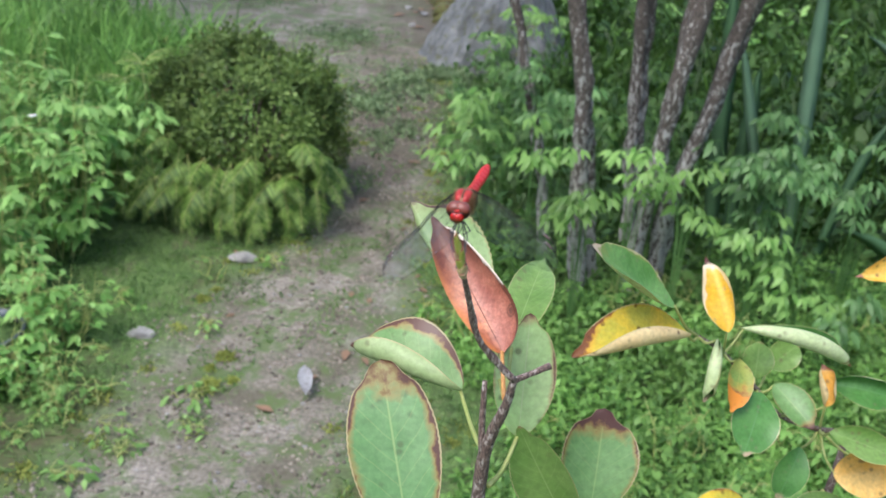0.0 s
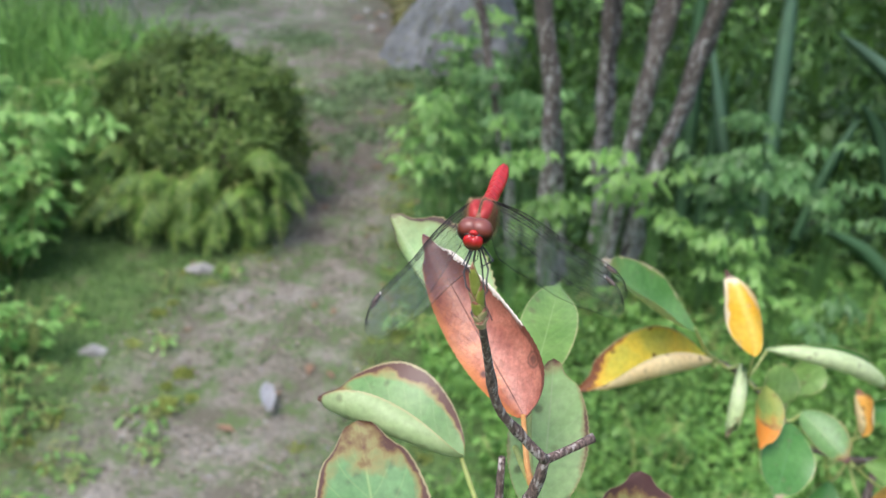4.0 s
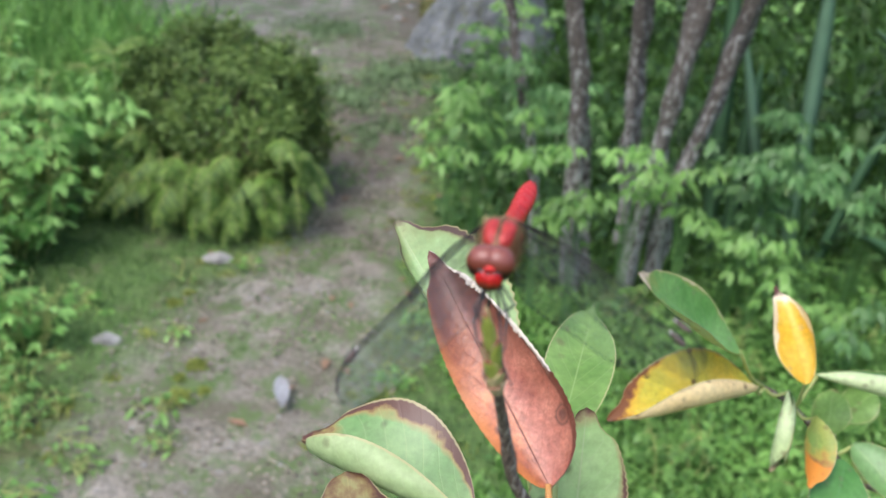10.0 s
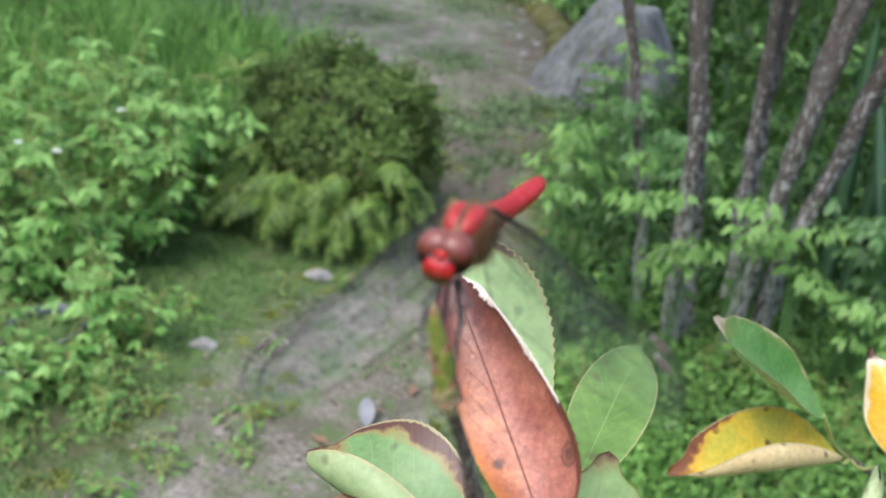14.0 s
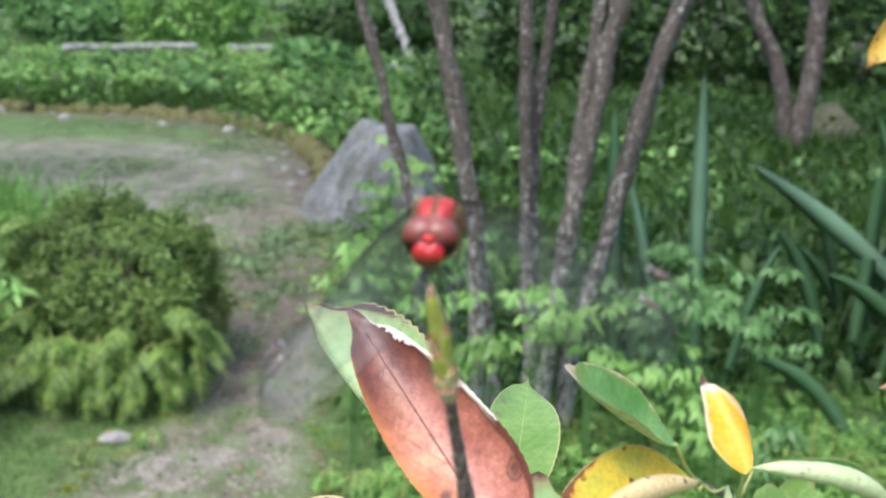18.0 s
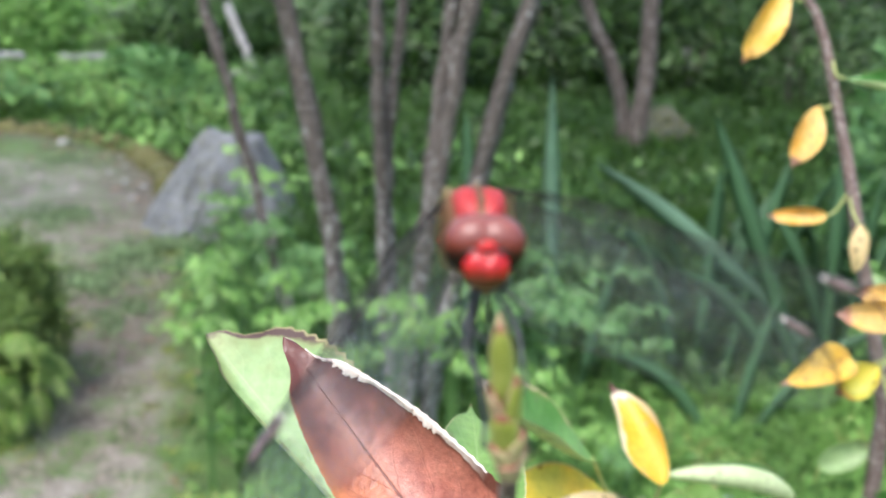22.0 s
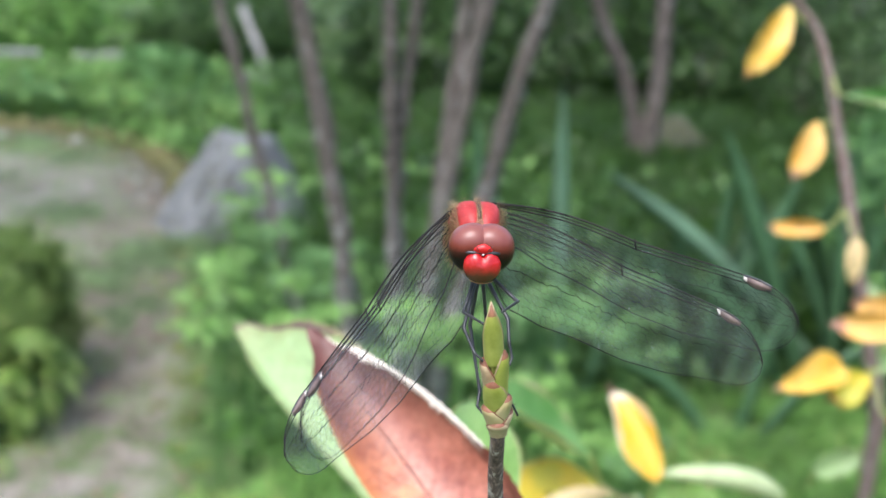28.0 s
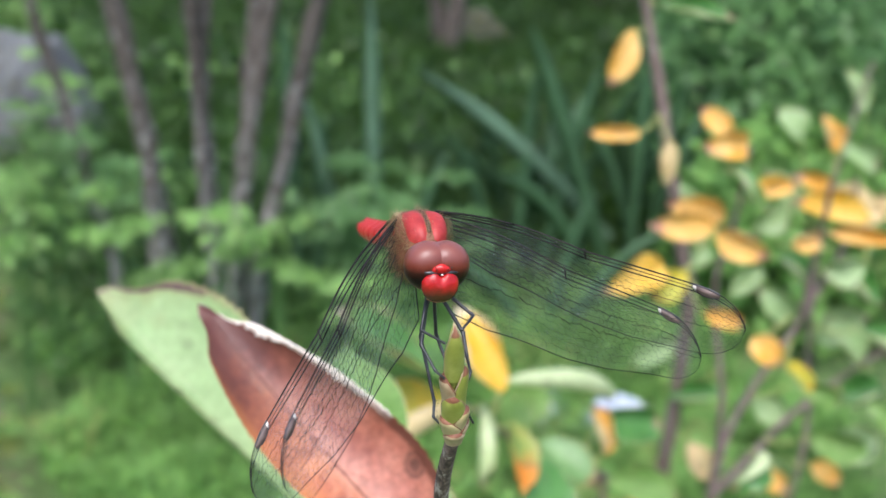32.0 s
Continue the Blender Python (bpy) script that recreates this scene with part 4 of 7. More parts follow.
for x, y, z, r, n, mat in ((0.12, 2.45, 0.52, 0.12, 12, M_NANDINA_L), (0.05, 2.38, 0.43, 0.08, 7, M_NANDINA_L), (0.24, 2.60, 0.57, 0.10, 6, M_NANDINA), (0.26, 2.30, 0.47, 0.06, 5, M_NANDINA_L),
                           (0.345, 2.26, 0.37, 0.07, 8, M_NANDINA_L), (0.465, 2.32, 0.46, 0.08, 8, M_NANDINA_L), (0.60, 2.30, 0.40, 0.08, 9, M_NANDINA_L), (0.74, 2.36, 0.45, 0.10, 11, M_NANDINA),
                           (0.90, 2.38, 0.45, 0.11, 12, M_NANDINA), (0.80, 2.42, 0.37, 0.09, 7, M_NANDINA), (0.77, 2.22, 0.31, 0.08, 9, M_NANDINA_L), (0.87, 2.16, 0.24, 0.08, 8, M_NANDINA_L),
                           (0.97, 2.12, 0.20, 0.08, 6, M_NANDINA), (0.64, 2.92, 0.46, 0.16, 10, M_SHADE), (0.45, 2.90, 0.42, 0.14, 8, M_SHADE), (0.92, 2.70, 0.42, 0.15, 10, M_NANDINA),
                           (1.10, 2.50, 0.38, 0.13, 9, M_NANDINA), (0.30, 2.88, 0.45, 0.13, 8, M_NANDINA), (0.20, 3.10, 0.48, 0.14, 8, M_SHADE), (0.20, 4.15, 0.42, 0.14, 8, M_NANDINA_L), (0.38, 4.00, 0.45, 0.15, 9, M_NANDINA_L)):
    nandina(x, y, z, r, int(n * 1.15), 0.037, mat)
for x, y, z, r, n in ((-0.89, 2.75, 0.37, 0.07, 9), (-0.98, 2.70, 0.34, 0.08, 10), (-1.06, 2.72, 0.40, 0.08, 9), (-0.93, 2.80, 0.27, 0.07, 8), (-1.04, 2.58, 0.31, 0.08, 9)):
    nandina(x, y, z, r, n, 0.040, M_HERB, "leafy_herb", "pale green herb with toothed pointed leaflets beside the bush", "plant", "leafy herbs")


def ground_cover():
    """Low growth that nobody could count, over beds and lawn."""
    VF = []
    P = scatter(40000, -0.05, 2.3, 0.7, 2.75, 0.12)
    wav = vnoise(P, 1.8, 4)
    P = P[(P[:, 0] < 1.95 + 0.5 * wav) & (P[:, 1] > 0.98 + 0.5 * wav)]
    P = P[(P[:, 0] > -0.02 + 0.10 * np.sin(P[:, 1] * 5))]
    n = len(P)
    top = P + np.stack([rng.normal(0, 0.02, n), rng.normal(0, 0.02, n), rng.uniform(0.02, 0.11, n) * (0.6 + 0.6 * vnoise(P, 4))], 1)
    for k in range(3):
        D = rand_dirs(n, 0.1)
        L = rng.uniform(0.010, 0.027, n)
        VF.append(leaf_cloud(top, D, np.array([0, 0, 1.0]) + 0.5 * rand_dirs(n), L, L * 0.42, 0.15, 0.2))
    ob = cloud_ob("ground_cover", VF, M_COVER)
    tagged(ob, "dense low bright green ground cover of small leaves", "ground cover", kind="stuff")
    VF = []
    for x0, x1, y0, y1, n, smax in ((-3.4, 3.4, -2.6, 1.3, 42000, 0.50), (-2.6, 0.3, 1.1, 4.6, 84000, 0.50), (-2.5, 0.0, 4.6, 5.8, 5000, 0.35), (-5.0, -0.1, 6.9, 8.8, 16000, 0.5), (-0.9, 0.1, 1.0, 4.8, 30000, 0.95)):
        P = scatter(n, x0, x1, y0, y1, smax)
        P[:, :2] += rng.normal(0, 0.22, (n, 2))
        P = P[sand_at(P[:, 0], P[:, 1]) < smax]
        if smax > 0.9:
            P = P[vnoise(P, 5.0, 7) + 0.5 * vnoise(P, 14.0, 2) > 0.16]
        n = len(P)
        VF.append(blade_cloud(P, rand_dirs(n, 0.9), rand_dirs(n), rng.uniform(0.008, 0.028, n), rng.uniform(0.002, 0.004, n), 0.4))
    ob = cloud_ob("lawn_tufts", VF, M_GRASS)
    tagged(ob, "short patchy grass along the sandy path", "grass", kind="stuff")
    P = scatter(5200, -1.0, 0.2, 1.1, 5.2, 0.62, 0.25)
    n = len(P)
    c = P[rng.integers(0, n, 110)]
    Q = np.concatenate([q + rng.normal(0, rng.uniform(0.008, 0.028), (70, 3)) * [1, 1, 0.15] for q in c])
    n = len(Q)
    ob = cloud_ob("moss_tufts", [leaf_cloud(Q, rand_dirs(n, 0.6), rand_dirs(n, 0.5), rng.uniform(0.006, 0.013, n), 0.005, 0.1, 0.1)], M_MOSS)
    tagged(ob, "small yellow-green moss cushions on the path", "moss", kind="stuff")
    for x, y, rx, ry, h, n in ((-0.16, 4.48, 0.20, 0.24, 0.035, 3400), (-0.36, 4.1, 0.12, 0.20, 0.03, 1300), (0.02, 4.62, 0.16, 0.14, 0.05, 1500), (-0.62, 5.3, 0.20, 0.24, 0.03, 1800), (-0.22, 3.7, 0.10, 0.22, 0.02, 900), (-1.3, 6.2, 0.35, 0.3, 0.025, 1500), (-2.3, 6.1, 0.5, 0.35, 0.025, 1800), (-1.7, 7.7, 0.5, 0.25, 0.025, 1500), (-0.75, 6.9, 0.25, 0.3, 0.025, 1100)):
        Q = np.stack([x + rx * 0.6 * rng.normal(size=n), y + ry * 0.6 * rng.normal(size=n), np.zeros(n)], 1)
        Q = Q[vnoise(Q, 9.0, 2) > -0.12]
        n = len(Q)
        Q[:, 2] = h * rng.random(n)
        ob = cloud_ob("creeping_herb", [leaf_cloud(Q, rand_dirs(n, 0.4), rand_dirs(n, 0.9), rng.uniform(0.012, 0.03, n), 0.009, 0.1, 0.2)], M_SAGE)
        tagged(ob, "low grey-green creeping herb patch on bare ground", "creeper", "creeping herbs", kind="stuff")
    for x, y, rr in ((-0.486, 1.894, 0.028), (-0.475, 2.025, 0.022), (-0.44, 1.93, 0.012), (-0.50, 1.97, 0.012), (-0.60, 2.30, 0.018)):
        n = int(12000 * rr)
        d = rand_dirs(n, 0.5)
        Q = np.array([x, y, ground_z(x, y)]) + d * [rr, rr * 1.1, rr * 0.35] * rng.uniform(0.5, 1.25, (n, 1))
        Q = Q[Q[:, 2] > ground_z(x, y) - 0.004]
        n = len(Q)
        ob = cloud_ob("moss_cushion", [leaf_cloud(Q, rand_dirs(n, 0.8), rand_dirs(n, 0.6), rng.uniform(0.006, 0.011, n), 0.005, 0.1, 0.1)], M_MOSS)
        tagged(ob, "yellow-green moss cushion on the sandy path", "moss", "moss cushions")


ground_cover()


def field(name, label, boxes, mat, lmin, lmax, wide, up, height, blades=False, cat="grass"):
    VF = []
    for x0, x1, y0, y1, n in boxes:
        P = scatter(n, x0, x1, y0, y1, 0.22)
        P[:, :2] += rng.normal(0, 0.16, (n, 2))
        P = P[sand_at(P[:, 0], P[:, 1]) < 0.36]
        n = len(P)
        P[:, 2] += rng.uniform(0, 1, n) ** 1.3 * height * (0.7 + 0.6 * vnoise(P, 1.5))
        L = rng.uniform(lmin, lmax, n)
        if blades:
            VF.append(blade_cloud(P, rand_dirs(n, up), rand_dirs(n), L, L * wide, rng.uniform(0.1, 0.7, n)))
        else:
            VF.append(leaf_cloud(P, rand_dirs(n, up), np.array([0, 0, 1.0]) + 0.6 * rand_dirs(n), L, L * wide, 0.15, 0.25))
    return tagged(cloud_ob(name, VF, mat), label, cat, kind="stuff")


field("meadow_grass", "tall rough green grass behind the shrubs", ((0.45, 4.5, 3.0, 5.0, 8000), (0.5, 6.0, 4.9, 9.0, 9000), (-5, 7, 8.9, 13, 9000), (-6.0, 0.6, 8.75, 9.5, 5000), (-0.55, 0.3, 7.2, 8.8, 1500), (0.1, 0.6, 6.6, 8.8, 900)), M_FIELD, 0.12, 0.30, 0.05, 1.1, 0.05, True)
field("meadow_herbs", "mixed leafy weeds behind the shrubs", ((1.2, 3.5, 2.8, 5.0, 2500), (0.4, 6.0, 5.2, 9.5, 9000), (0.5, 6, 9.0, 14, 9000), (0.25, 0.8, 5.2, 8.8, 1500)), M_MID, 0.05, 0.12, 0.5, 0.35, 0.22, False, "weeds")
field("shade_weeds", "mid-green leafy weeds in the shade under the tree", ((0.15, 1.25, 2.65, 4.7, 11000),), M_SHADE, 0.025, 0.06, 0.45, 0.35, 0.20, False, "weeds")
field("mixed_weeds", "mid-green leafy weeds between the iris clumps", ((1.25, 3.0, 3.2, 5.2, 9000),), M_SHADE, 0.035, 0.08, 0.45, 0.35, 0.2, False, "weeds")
field("far_weeds", "light green weeds beyond the path edging", ((-6.5, 0.8, 8.8, 14, 7000), (-0.45, 0.4, 6.6, 8.8, 1500), (0.5, 2.4, 5.4, 7.0, 500)), M_HERB, 0.05, 0.11, 0.45, 0.35, 0.22, False, "weeds")
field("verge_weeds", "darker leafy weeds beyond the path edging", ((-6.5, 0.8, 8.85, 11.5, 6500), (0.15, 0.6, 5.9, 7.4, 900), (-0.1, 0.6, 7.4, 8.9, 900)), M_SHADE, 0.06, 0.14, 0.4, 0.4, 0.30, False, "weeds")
field("verge_grass", "loose green grass beyond the path edging", ((-6.5, 0.4, 8.8, 11, 5000), (0.1, 0.6, 5.8, 8.8, 900)), M_COVER, 0.12, 0.32, 0.03, 1.2, 0.05, True)
for x, y, r, mat in ((-3.6, 9.4, 0.5, M_NANDINA), (-2.7, 9.2, 0.35, M_HERB), (-1.9, 9.3, 0.4, M_NANDINA_L), (-1.2, 9.0, 0.35, M_NANDINA), (-0.6, 8.7, 0.35, M_HERB), (-0.1, 8.1, 0.3, M_NANDINA), (-2.2, 10.4, 0.5, M_NANDINA), (-0.9, 10.2, 0.5, M_COVER), (0.25, 7.3, 0.25, M_NANDINA_L), (-3.0, 11.0, 0.6, M_COVER)):
    herb((x, y, 0), 0.42, r, 16, 0.085, mat, "verge_plant", "leafy green plant in the verge beyond the edging", "plant", "verge plants", 3, 6)
field("long_grass", "long light green grass behind the herbs", ((-2.3, -1.0, 3.2, 4.4, 2600), (-3.4, -1.3, 4.0, 5.55, 3000), (-3, -1.9, 2.5, 4.2, 1500)), M_COVER, 0.18, 0.42, 0.028, 1.6, 0.02, True)

for k, p in enumerate(scatter(46, -1.6, 0.05, 1.35, 4.4, 0.62, -1.0)):
    if -0.95 < p[0] < -0.3 and 2.55 < p[1] < 3.3:
        continue
    herb(tuple(p), rng.uniform(0.02, 0.07), rng.uniform(0.03, 0.07), int(rng.integers(3, 7)), rng.uniform(0.014, 0.028), M_COVER if k % 3 else M_HERB, "lawn_weed", "small flat green weed growing in the lawn", "weed", "lawn weeds", 3, 4)

def crumbs(n):
    """Small clods of dry soil strewn over the path."""
    P = scatter(n, -1.3, 0.15, 0.9, 5.2, 9.0, 0.42)
    P = P[vnoise(P, 6.0, 3) > -0.22]
    n = len(P)
    r = 0.0022 + 0.006 * rng.random(n) ** 3
    oct6 = np.array([(1, 0, 0), (0, 1, 0), (-1, 0, 0), (0, -1, 0), (0, 0, 0.7), (0, 0, -0.7)])
    V = P[:, None] + oct6[None] * r[:, None, None] * rng.uniform(0.6, 1.4, (n, 6, 1))
    f = np.array([(0, 1, 4), (1, 2, 4), (2, 3, 4), (3, 0, 4), (1, 0, 5), (2, 1, 5), (3, 2, 5), (0, 3, 5)])
    f = np.concatenate([f, f[:, 2:]], 1)
    F = (f[None] + 6 * np.arange(n)[:, None, None]).reshape(-1, 4)
    tagged(cloud_ob("soil_crumbs", [(V.reshape(-1, 3), F)], M_CRUMB), "dry soil crumbs and grit on the footpath", "grit", kind="stuff")


crumbs(15000)
# taller growth among the ground cover
for k, p in enumerate(scatter(54, 0.10, 1.7, 1.15, 2.5, 0.1)):
    if k % 3 == 0:
        fern(tuple(p), rng.uniform(0.10, 0.17), 5, rng.uniform(0, 6.28), 6.2, 0.9, M_COVER, "small bright fern among the ground cover")
    else:
        herb(tuple(p), rng.uniform(0.08, 0.2), rng.uniform(0.05, 0.1), int(rng.integers(5, 9)), rng.uniform(0.022, 0.04), M_COVER if k % 2 else M_NANDINA_L, "bed_weed", "light green weed standing out of the ground cover", "weed", "weeds in the bed", 3, 5)


# ---- stones, edging and timber ----
def boulder(name, label, at, size, mat, seed, peak=0.0, cat="rock", cuts=()):
    """An angular boulder: a ball cut by planes and roughened."""
    r2 = random.Random(seed)
    planes = []
    for k in range(11):
        d = Vector((r2.uniform(-1, 1), r2.uniform(-1, 1), r2.uniform(-0.2, 1))).normalized()
        planes.append((d, r2.uniform(0.62, 0.92)))
    if cuts:
        planes = [(Vector(d).normalized(), h) for d, h in cuts]
    bm = bmesh.new()
    bmesh.ops.create_icosphere(bm, subdivisions=5, radius=1.0)
    for v in bm.verts:
        for d, h in planes:
            o = v.co.dot(d) - h
            if o > 0:
                v.co -= d * o * 0.92
        v.co += v.co.normalized() * (0.05 * noise.fractal(v.co * 2.5 + Vector((seed, 0, 0)), 1.0, 2.0, 5))
        x, y, z = v.co
        v.co = Vector(((x + peak * max(z, 0)) * size[0], y * size[1], max(z, -0.35) * size[2]))
    me = bpy.data.meshes.new(name)
    bm.to_mesh(me)
    bm.free()
    me.materials.append(mat)
    ob = new(name, me)
    ob.location = at
    return tagged(ob, label, cat)


boulder("boulder", "large grey angular boulder with lichen beside the path", (0.17, 4.88, 0.0), (0.47, 0.40, 0.62), M_ROCK, 21, 0.0, "rock", (((-0.72, -0.25, 0.62), 0.42), ((0.1, -0.95, 0.35), 0.55), ((0.75, -0.2, 0.5), 0.62), ((0.05, 0, 1), 0.74), ((0.35, -0.75, 0.55), 0.6), ((0, 1, 0.3), 0.7), ((-0.4, -0.85, 0.2), 0.62)))
boulder("boulder", "small dark boulder in the grass", (3.72, 7.55, 0.0), (0.34, 0.28, 0.36), M_ROCK_DARK, 8)
boulder("stone", "pale blue-grey stone among the leaves", (1.28, 1.86, 0.02), (0.10, 0.07, 0.10), M_BLUE, 4, cat="stone")
boulder("stone", "pale blue-grey stone among the leaves", (1.16, 1.97, 0.02), (0.07, 0.06, 0.07), M_BLUE, 5, cat="stone")
boulder("stone", "flat pale stone set in the moss", (-0.548, 2.556, 0.008), (0.045, 0.028, 0.018), M_PEBBLE, 6, cat="stone")
boulder("stone", "flat pale stone set in the moss", (-0.70, 2.10, 0.006), (0.035, 0.025, 0.015), M_PEBBLE, 9, cat="stone")


def pebbles():
    g = Geo()
    P = scatter(300, -1.2, 0.2, 1.1, 5.6, 2.0, 0.35)
    for k, p in enumerate(P):
        s = rng.uniform(0.002, 0.007)
        g.ball((p[0], p[1], p[2] + s * 0.2), (s, s * rng.uniform(0.6, 1), s * 0.5), 7, 5)
    tagged(g.make("path_gravel", M_PEBBLE), "fine gravel strewn on the sandy path", "gravel", kind="stuff")


pebbles()
for x, y, r in ((-2.72, 8.50, 0.055), (-2.1, 8.12, 0.06), (-1.32, 7.85, 0.05), (-0.80, 7.66, 0.06), (-0.27, 5.72, 0.024), (-0.43, 6.5, 0.030)):
    boulder("stone", "small pale stone on the dark soil along the edging", (x, y, 0.005), (r, r * 0.8, r * 0.6), M_PEBBLE, int(-x * 40), cat="stone")


def edging():
    """Low mossy edging that curves round the far path."""
    ob = thing("path_edging", "low moss-covered reddish edging along the far path", "edging", (0, 0, 0))
    ln = spline([(x, y, 0) for x, y in EDGE_LINE], 21)
    for k in range(21):
        a, b = np.array(ln[k]), np.array(ln[k + 1])
        c = (a + b) / 2
        g = Geo()
        n = 8
        r = 0.092 * rng.uniform(0.75, 1.2)
        pts = [c + (b - a) * 0.53 * (2 * i / n - 1) + np.array([0, 0, -0.02]) + rng.normal(size=3) * 0.018 for i in range(n + 1)]
        g.tube(pts, [r * (0.75 + 0.25 * math.sin(math.pi * i / n)) * rng.uniform(0.85, 1.12) for i in range(n + 1)], 14, 0, 0.12, k)
        g.make("edging_log", M_KERB, ob)


edging()


def timber(name, label, a, b, r, mat=M_TIMBER):
    a, b = np.array(a, float), np.array(b, float)
    g = Geo()
    n = 14
    g.tube([a + (b - a) * k / n + rng.normal(size=3) * 0.008 for k in range(n + 1)], [r * rng.uniform(0.9, 1.1) for _ in range(n + 1)], 8, 0, 0.06, 3)
    ob = g.make(name, mat, smooth=False)
    return tagged(ob, label, "timber")


timber("timber_rail", "weathered grey timber rail lying in the grass", (-3.35, 12.9, 0.16), (-1.9, 13.9, 0.15), 0.055)
timber("timber_rail", "weathered grey timber rail lying in the grass", (-1.5, 14.3, 0.10), (-0.2, 15.0, 0.10), 0.05)
timber("timber_rail", "weathered grey timber leaning in the far weeds", (0.95, 13.9, 0.0), (0.62, 14.3, 0.85), 0.06)
boulder("stone", "pale slab leaning in the far grass", (0.62, 11.7, 0.06), (0.34, 0.16, 0.13), M_TIMBER, 14, cat="stone")
timber("fence_post", "short pale wooden post in the grass", (6.2, 11.9, 0), (6.2, 11.9, 0.62), 0.06)

# ---- trees ----
def crown(parent, at, r, n, size, mat, label=""):
    """Clumps of leaves with gaps between."""
    c = []
    while len(c) < 16:
        d = rand_dirs(1)[0]
        c.append(np.array(at) + d * np.array(r) * rng.uniform(0.35, 0.95))
    c = np.array(c)
    i = rng.integers(0, len(c), n)
    P = c[i] + rand_dirs(n) * (rng.random(n) ** 0.5)[:, None] * np.array(r) * 0.36
    L = rng.uniform(0.6, 1.2, n) * size
    return cloud_ob("crown", [leaf_cloud(P, rand_dirs(n, -0.2), rand_dirs(n, 0.8), L, L * 0.5, 0.15, 0.2)], mat, parent, label)


def crape_tree():
    """A many-stemmed tree with peeling, lichen-spotted bark."""
    ob = thing("multi_stem_tree", "many-stemmed garden tree with grey-brown lichen-spotted bark", "tree", (0.45, 2.5, 0))
    off = Vector((-0.45, -2.5, 0))

    def stem(pts, r0, r1, seed, segs=12):
        ln = spline(pts, 26)
        n = len(ln)
        rr = [0.76 * (r0 + (r1 - r0) * k / (n - 1)) for k in range(n)]
        rr = [r * (1 + 0.13 * math.sin(k * 1.9 + seed) + 0.07 * math.sin(k * 0.7 + 2 * seed)) for k, r in enumerate(rr)]
        Geo().tube([Vector(p) + off + Vector(rng.normal(size=3) * 0.003) for p in ln], rr, segs, 0, 0.10, seed).make("trunk", M_TRUNK, ob)

    stem([(0.305, 2.66, -0.03), (0.27, 2.66, 0.26), (0.20, 2.66, 0.56), (0.10, 2.66, 0.95), (0.02, 2.68, 1.3), (-0.15, 2.75, 2.3)], 0.021, 0.015, 1)
    stem([(0.383, 2.47, -0.03), (0.36, 2.45, 0.16), (0.335, 2.42, 0.45), (0.318, 2.40, 0.62), (0.25, 2.40, 0.98), (0.20, 2.40, 1.25), (0.05, 2.4, 2.4)], 0.030, 0.027, 2)
    stem([(0.44, 2.55, -0.03), (0.41, 2.52, 0.15), (0.375, 2.48, 0.38), (0.345, 2.45, 0.55)], 0.020, 0.014, 3)
    stem([(0.545, 2.72, -0.03), (0.52, 2.70, 0.3), (0.495, 2.68, 0.62), (0.475, 2.66, 0.9), (0.462, 2.66, 1.2), (0.40, 2.7, 2.4)], 0.024, 0.022, 4)
    stem([(0.56, 2.74, -0.03), (0.53, 2.72, 0.4), (0.515, 2.71, 0.8), (0.545, 2.72, 1.2), (0.6, 2.8, 2.4)], 0.022, 0.018, 5)
    stem([(0.52, 2.47, -0.03), (0.51, 2.44, 0.08), (0.525, 2.42, 0.38), (0.545, 2.40, 0.58), (0.575, 2.40, 0.80), (0.615, 2.40, 1.05), (0.65, 2.40, 1.25), (0.78, 2.4, 2.4)], 0.030, 0.027, 6)
    stem([(0.535, 2.50, -0.03), (0.53, 2.48, 0.15), (0.54, 2.44, 0.4), (0.55, 2.43, 0.6), (0.56, 2.42, 0.82), (0.585, 2.42, 1.05), (0.60, 2.42, 1.3), (0.62, 2.45, 2.4)], 0.022, 0.020, 7)
    stem([(0.585, 2.47, -0.03), (0.575, 2.46, 0.12), (0.58, 2.45, 0.28), (0.64, 2.45, 0.52), (0.685, 2.45, 0.75), (0.74, 2.45, 0.98), (0.81, 2.45, 1.22), (1.2, 2.5, 2.4)], 0.026, 0.026, 8)
    stem([(0.60, 2.50, -0.03), (0.60, 2.48, 0.28), (0.665, 2.47, 0.54), (0.71, 2.47, 0.78), (0.765, 2.47, 1.0), (0.84, 2.48, 1.24), (1.25, 2.6, 2.4)], 0.020, 0.019, 9)
    crown(ob, (0.1, 0.05, 2.95), (1.0, 0.9, 0.55), 2600, 0.06, M_MID)


crape_tree()


def far_tree(label, at, stems, top=2.6, crown_r=(1.0, 1.0, 0.6), n=1800):
    ob = thing("garden_tree", label, "tree", at)
    for k, (pts, r) in enumerate(stems):
        ln = spline(pts, 12)
        Geo().tube(ln, [r * (1 - 0.25 * i / 12) for i in range(13)], 10, 0, 0.08, k).make("trunk", M_TRUNK_FAR, ob)
    if n:
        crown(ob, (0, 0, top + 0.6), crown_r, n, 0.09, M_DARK)


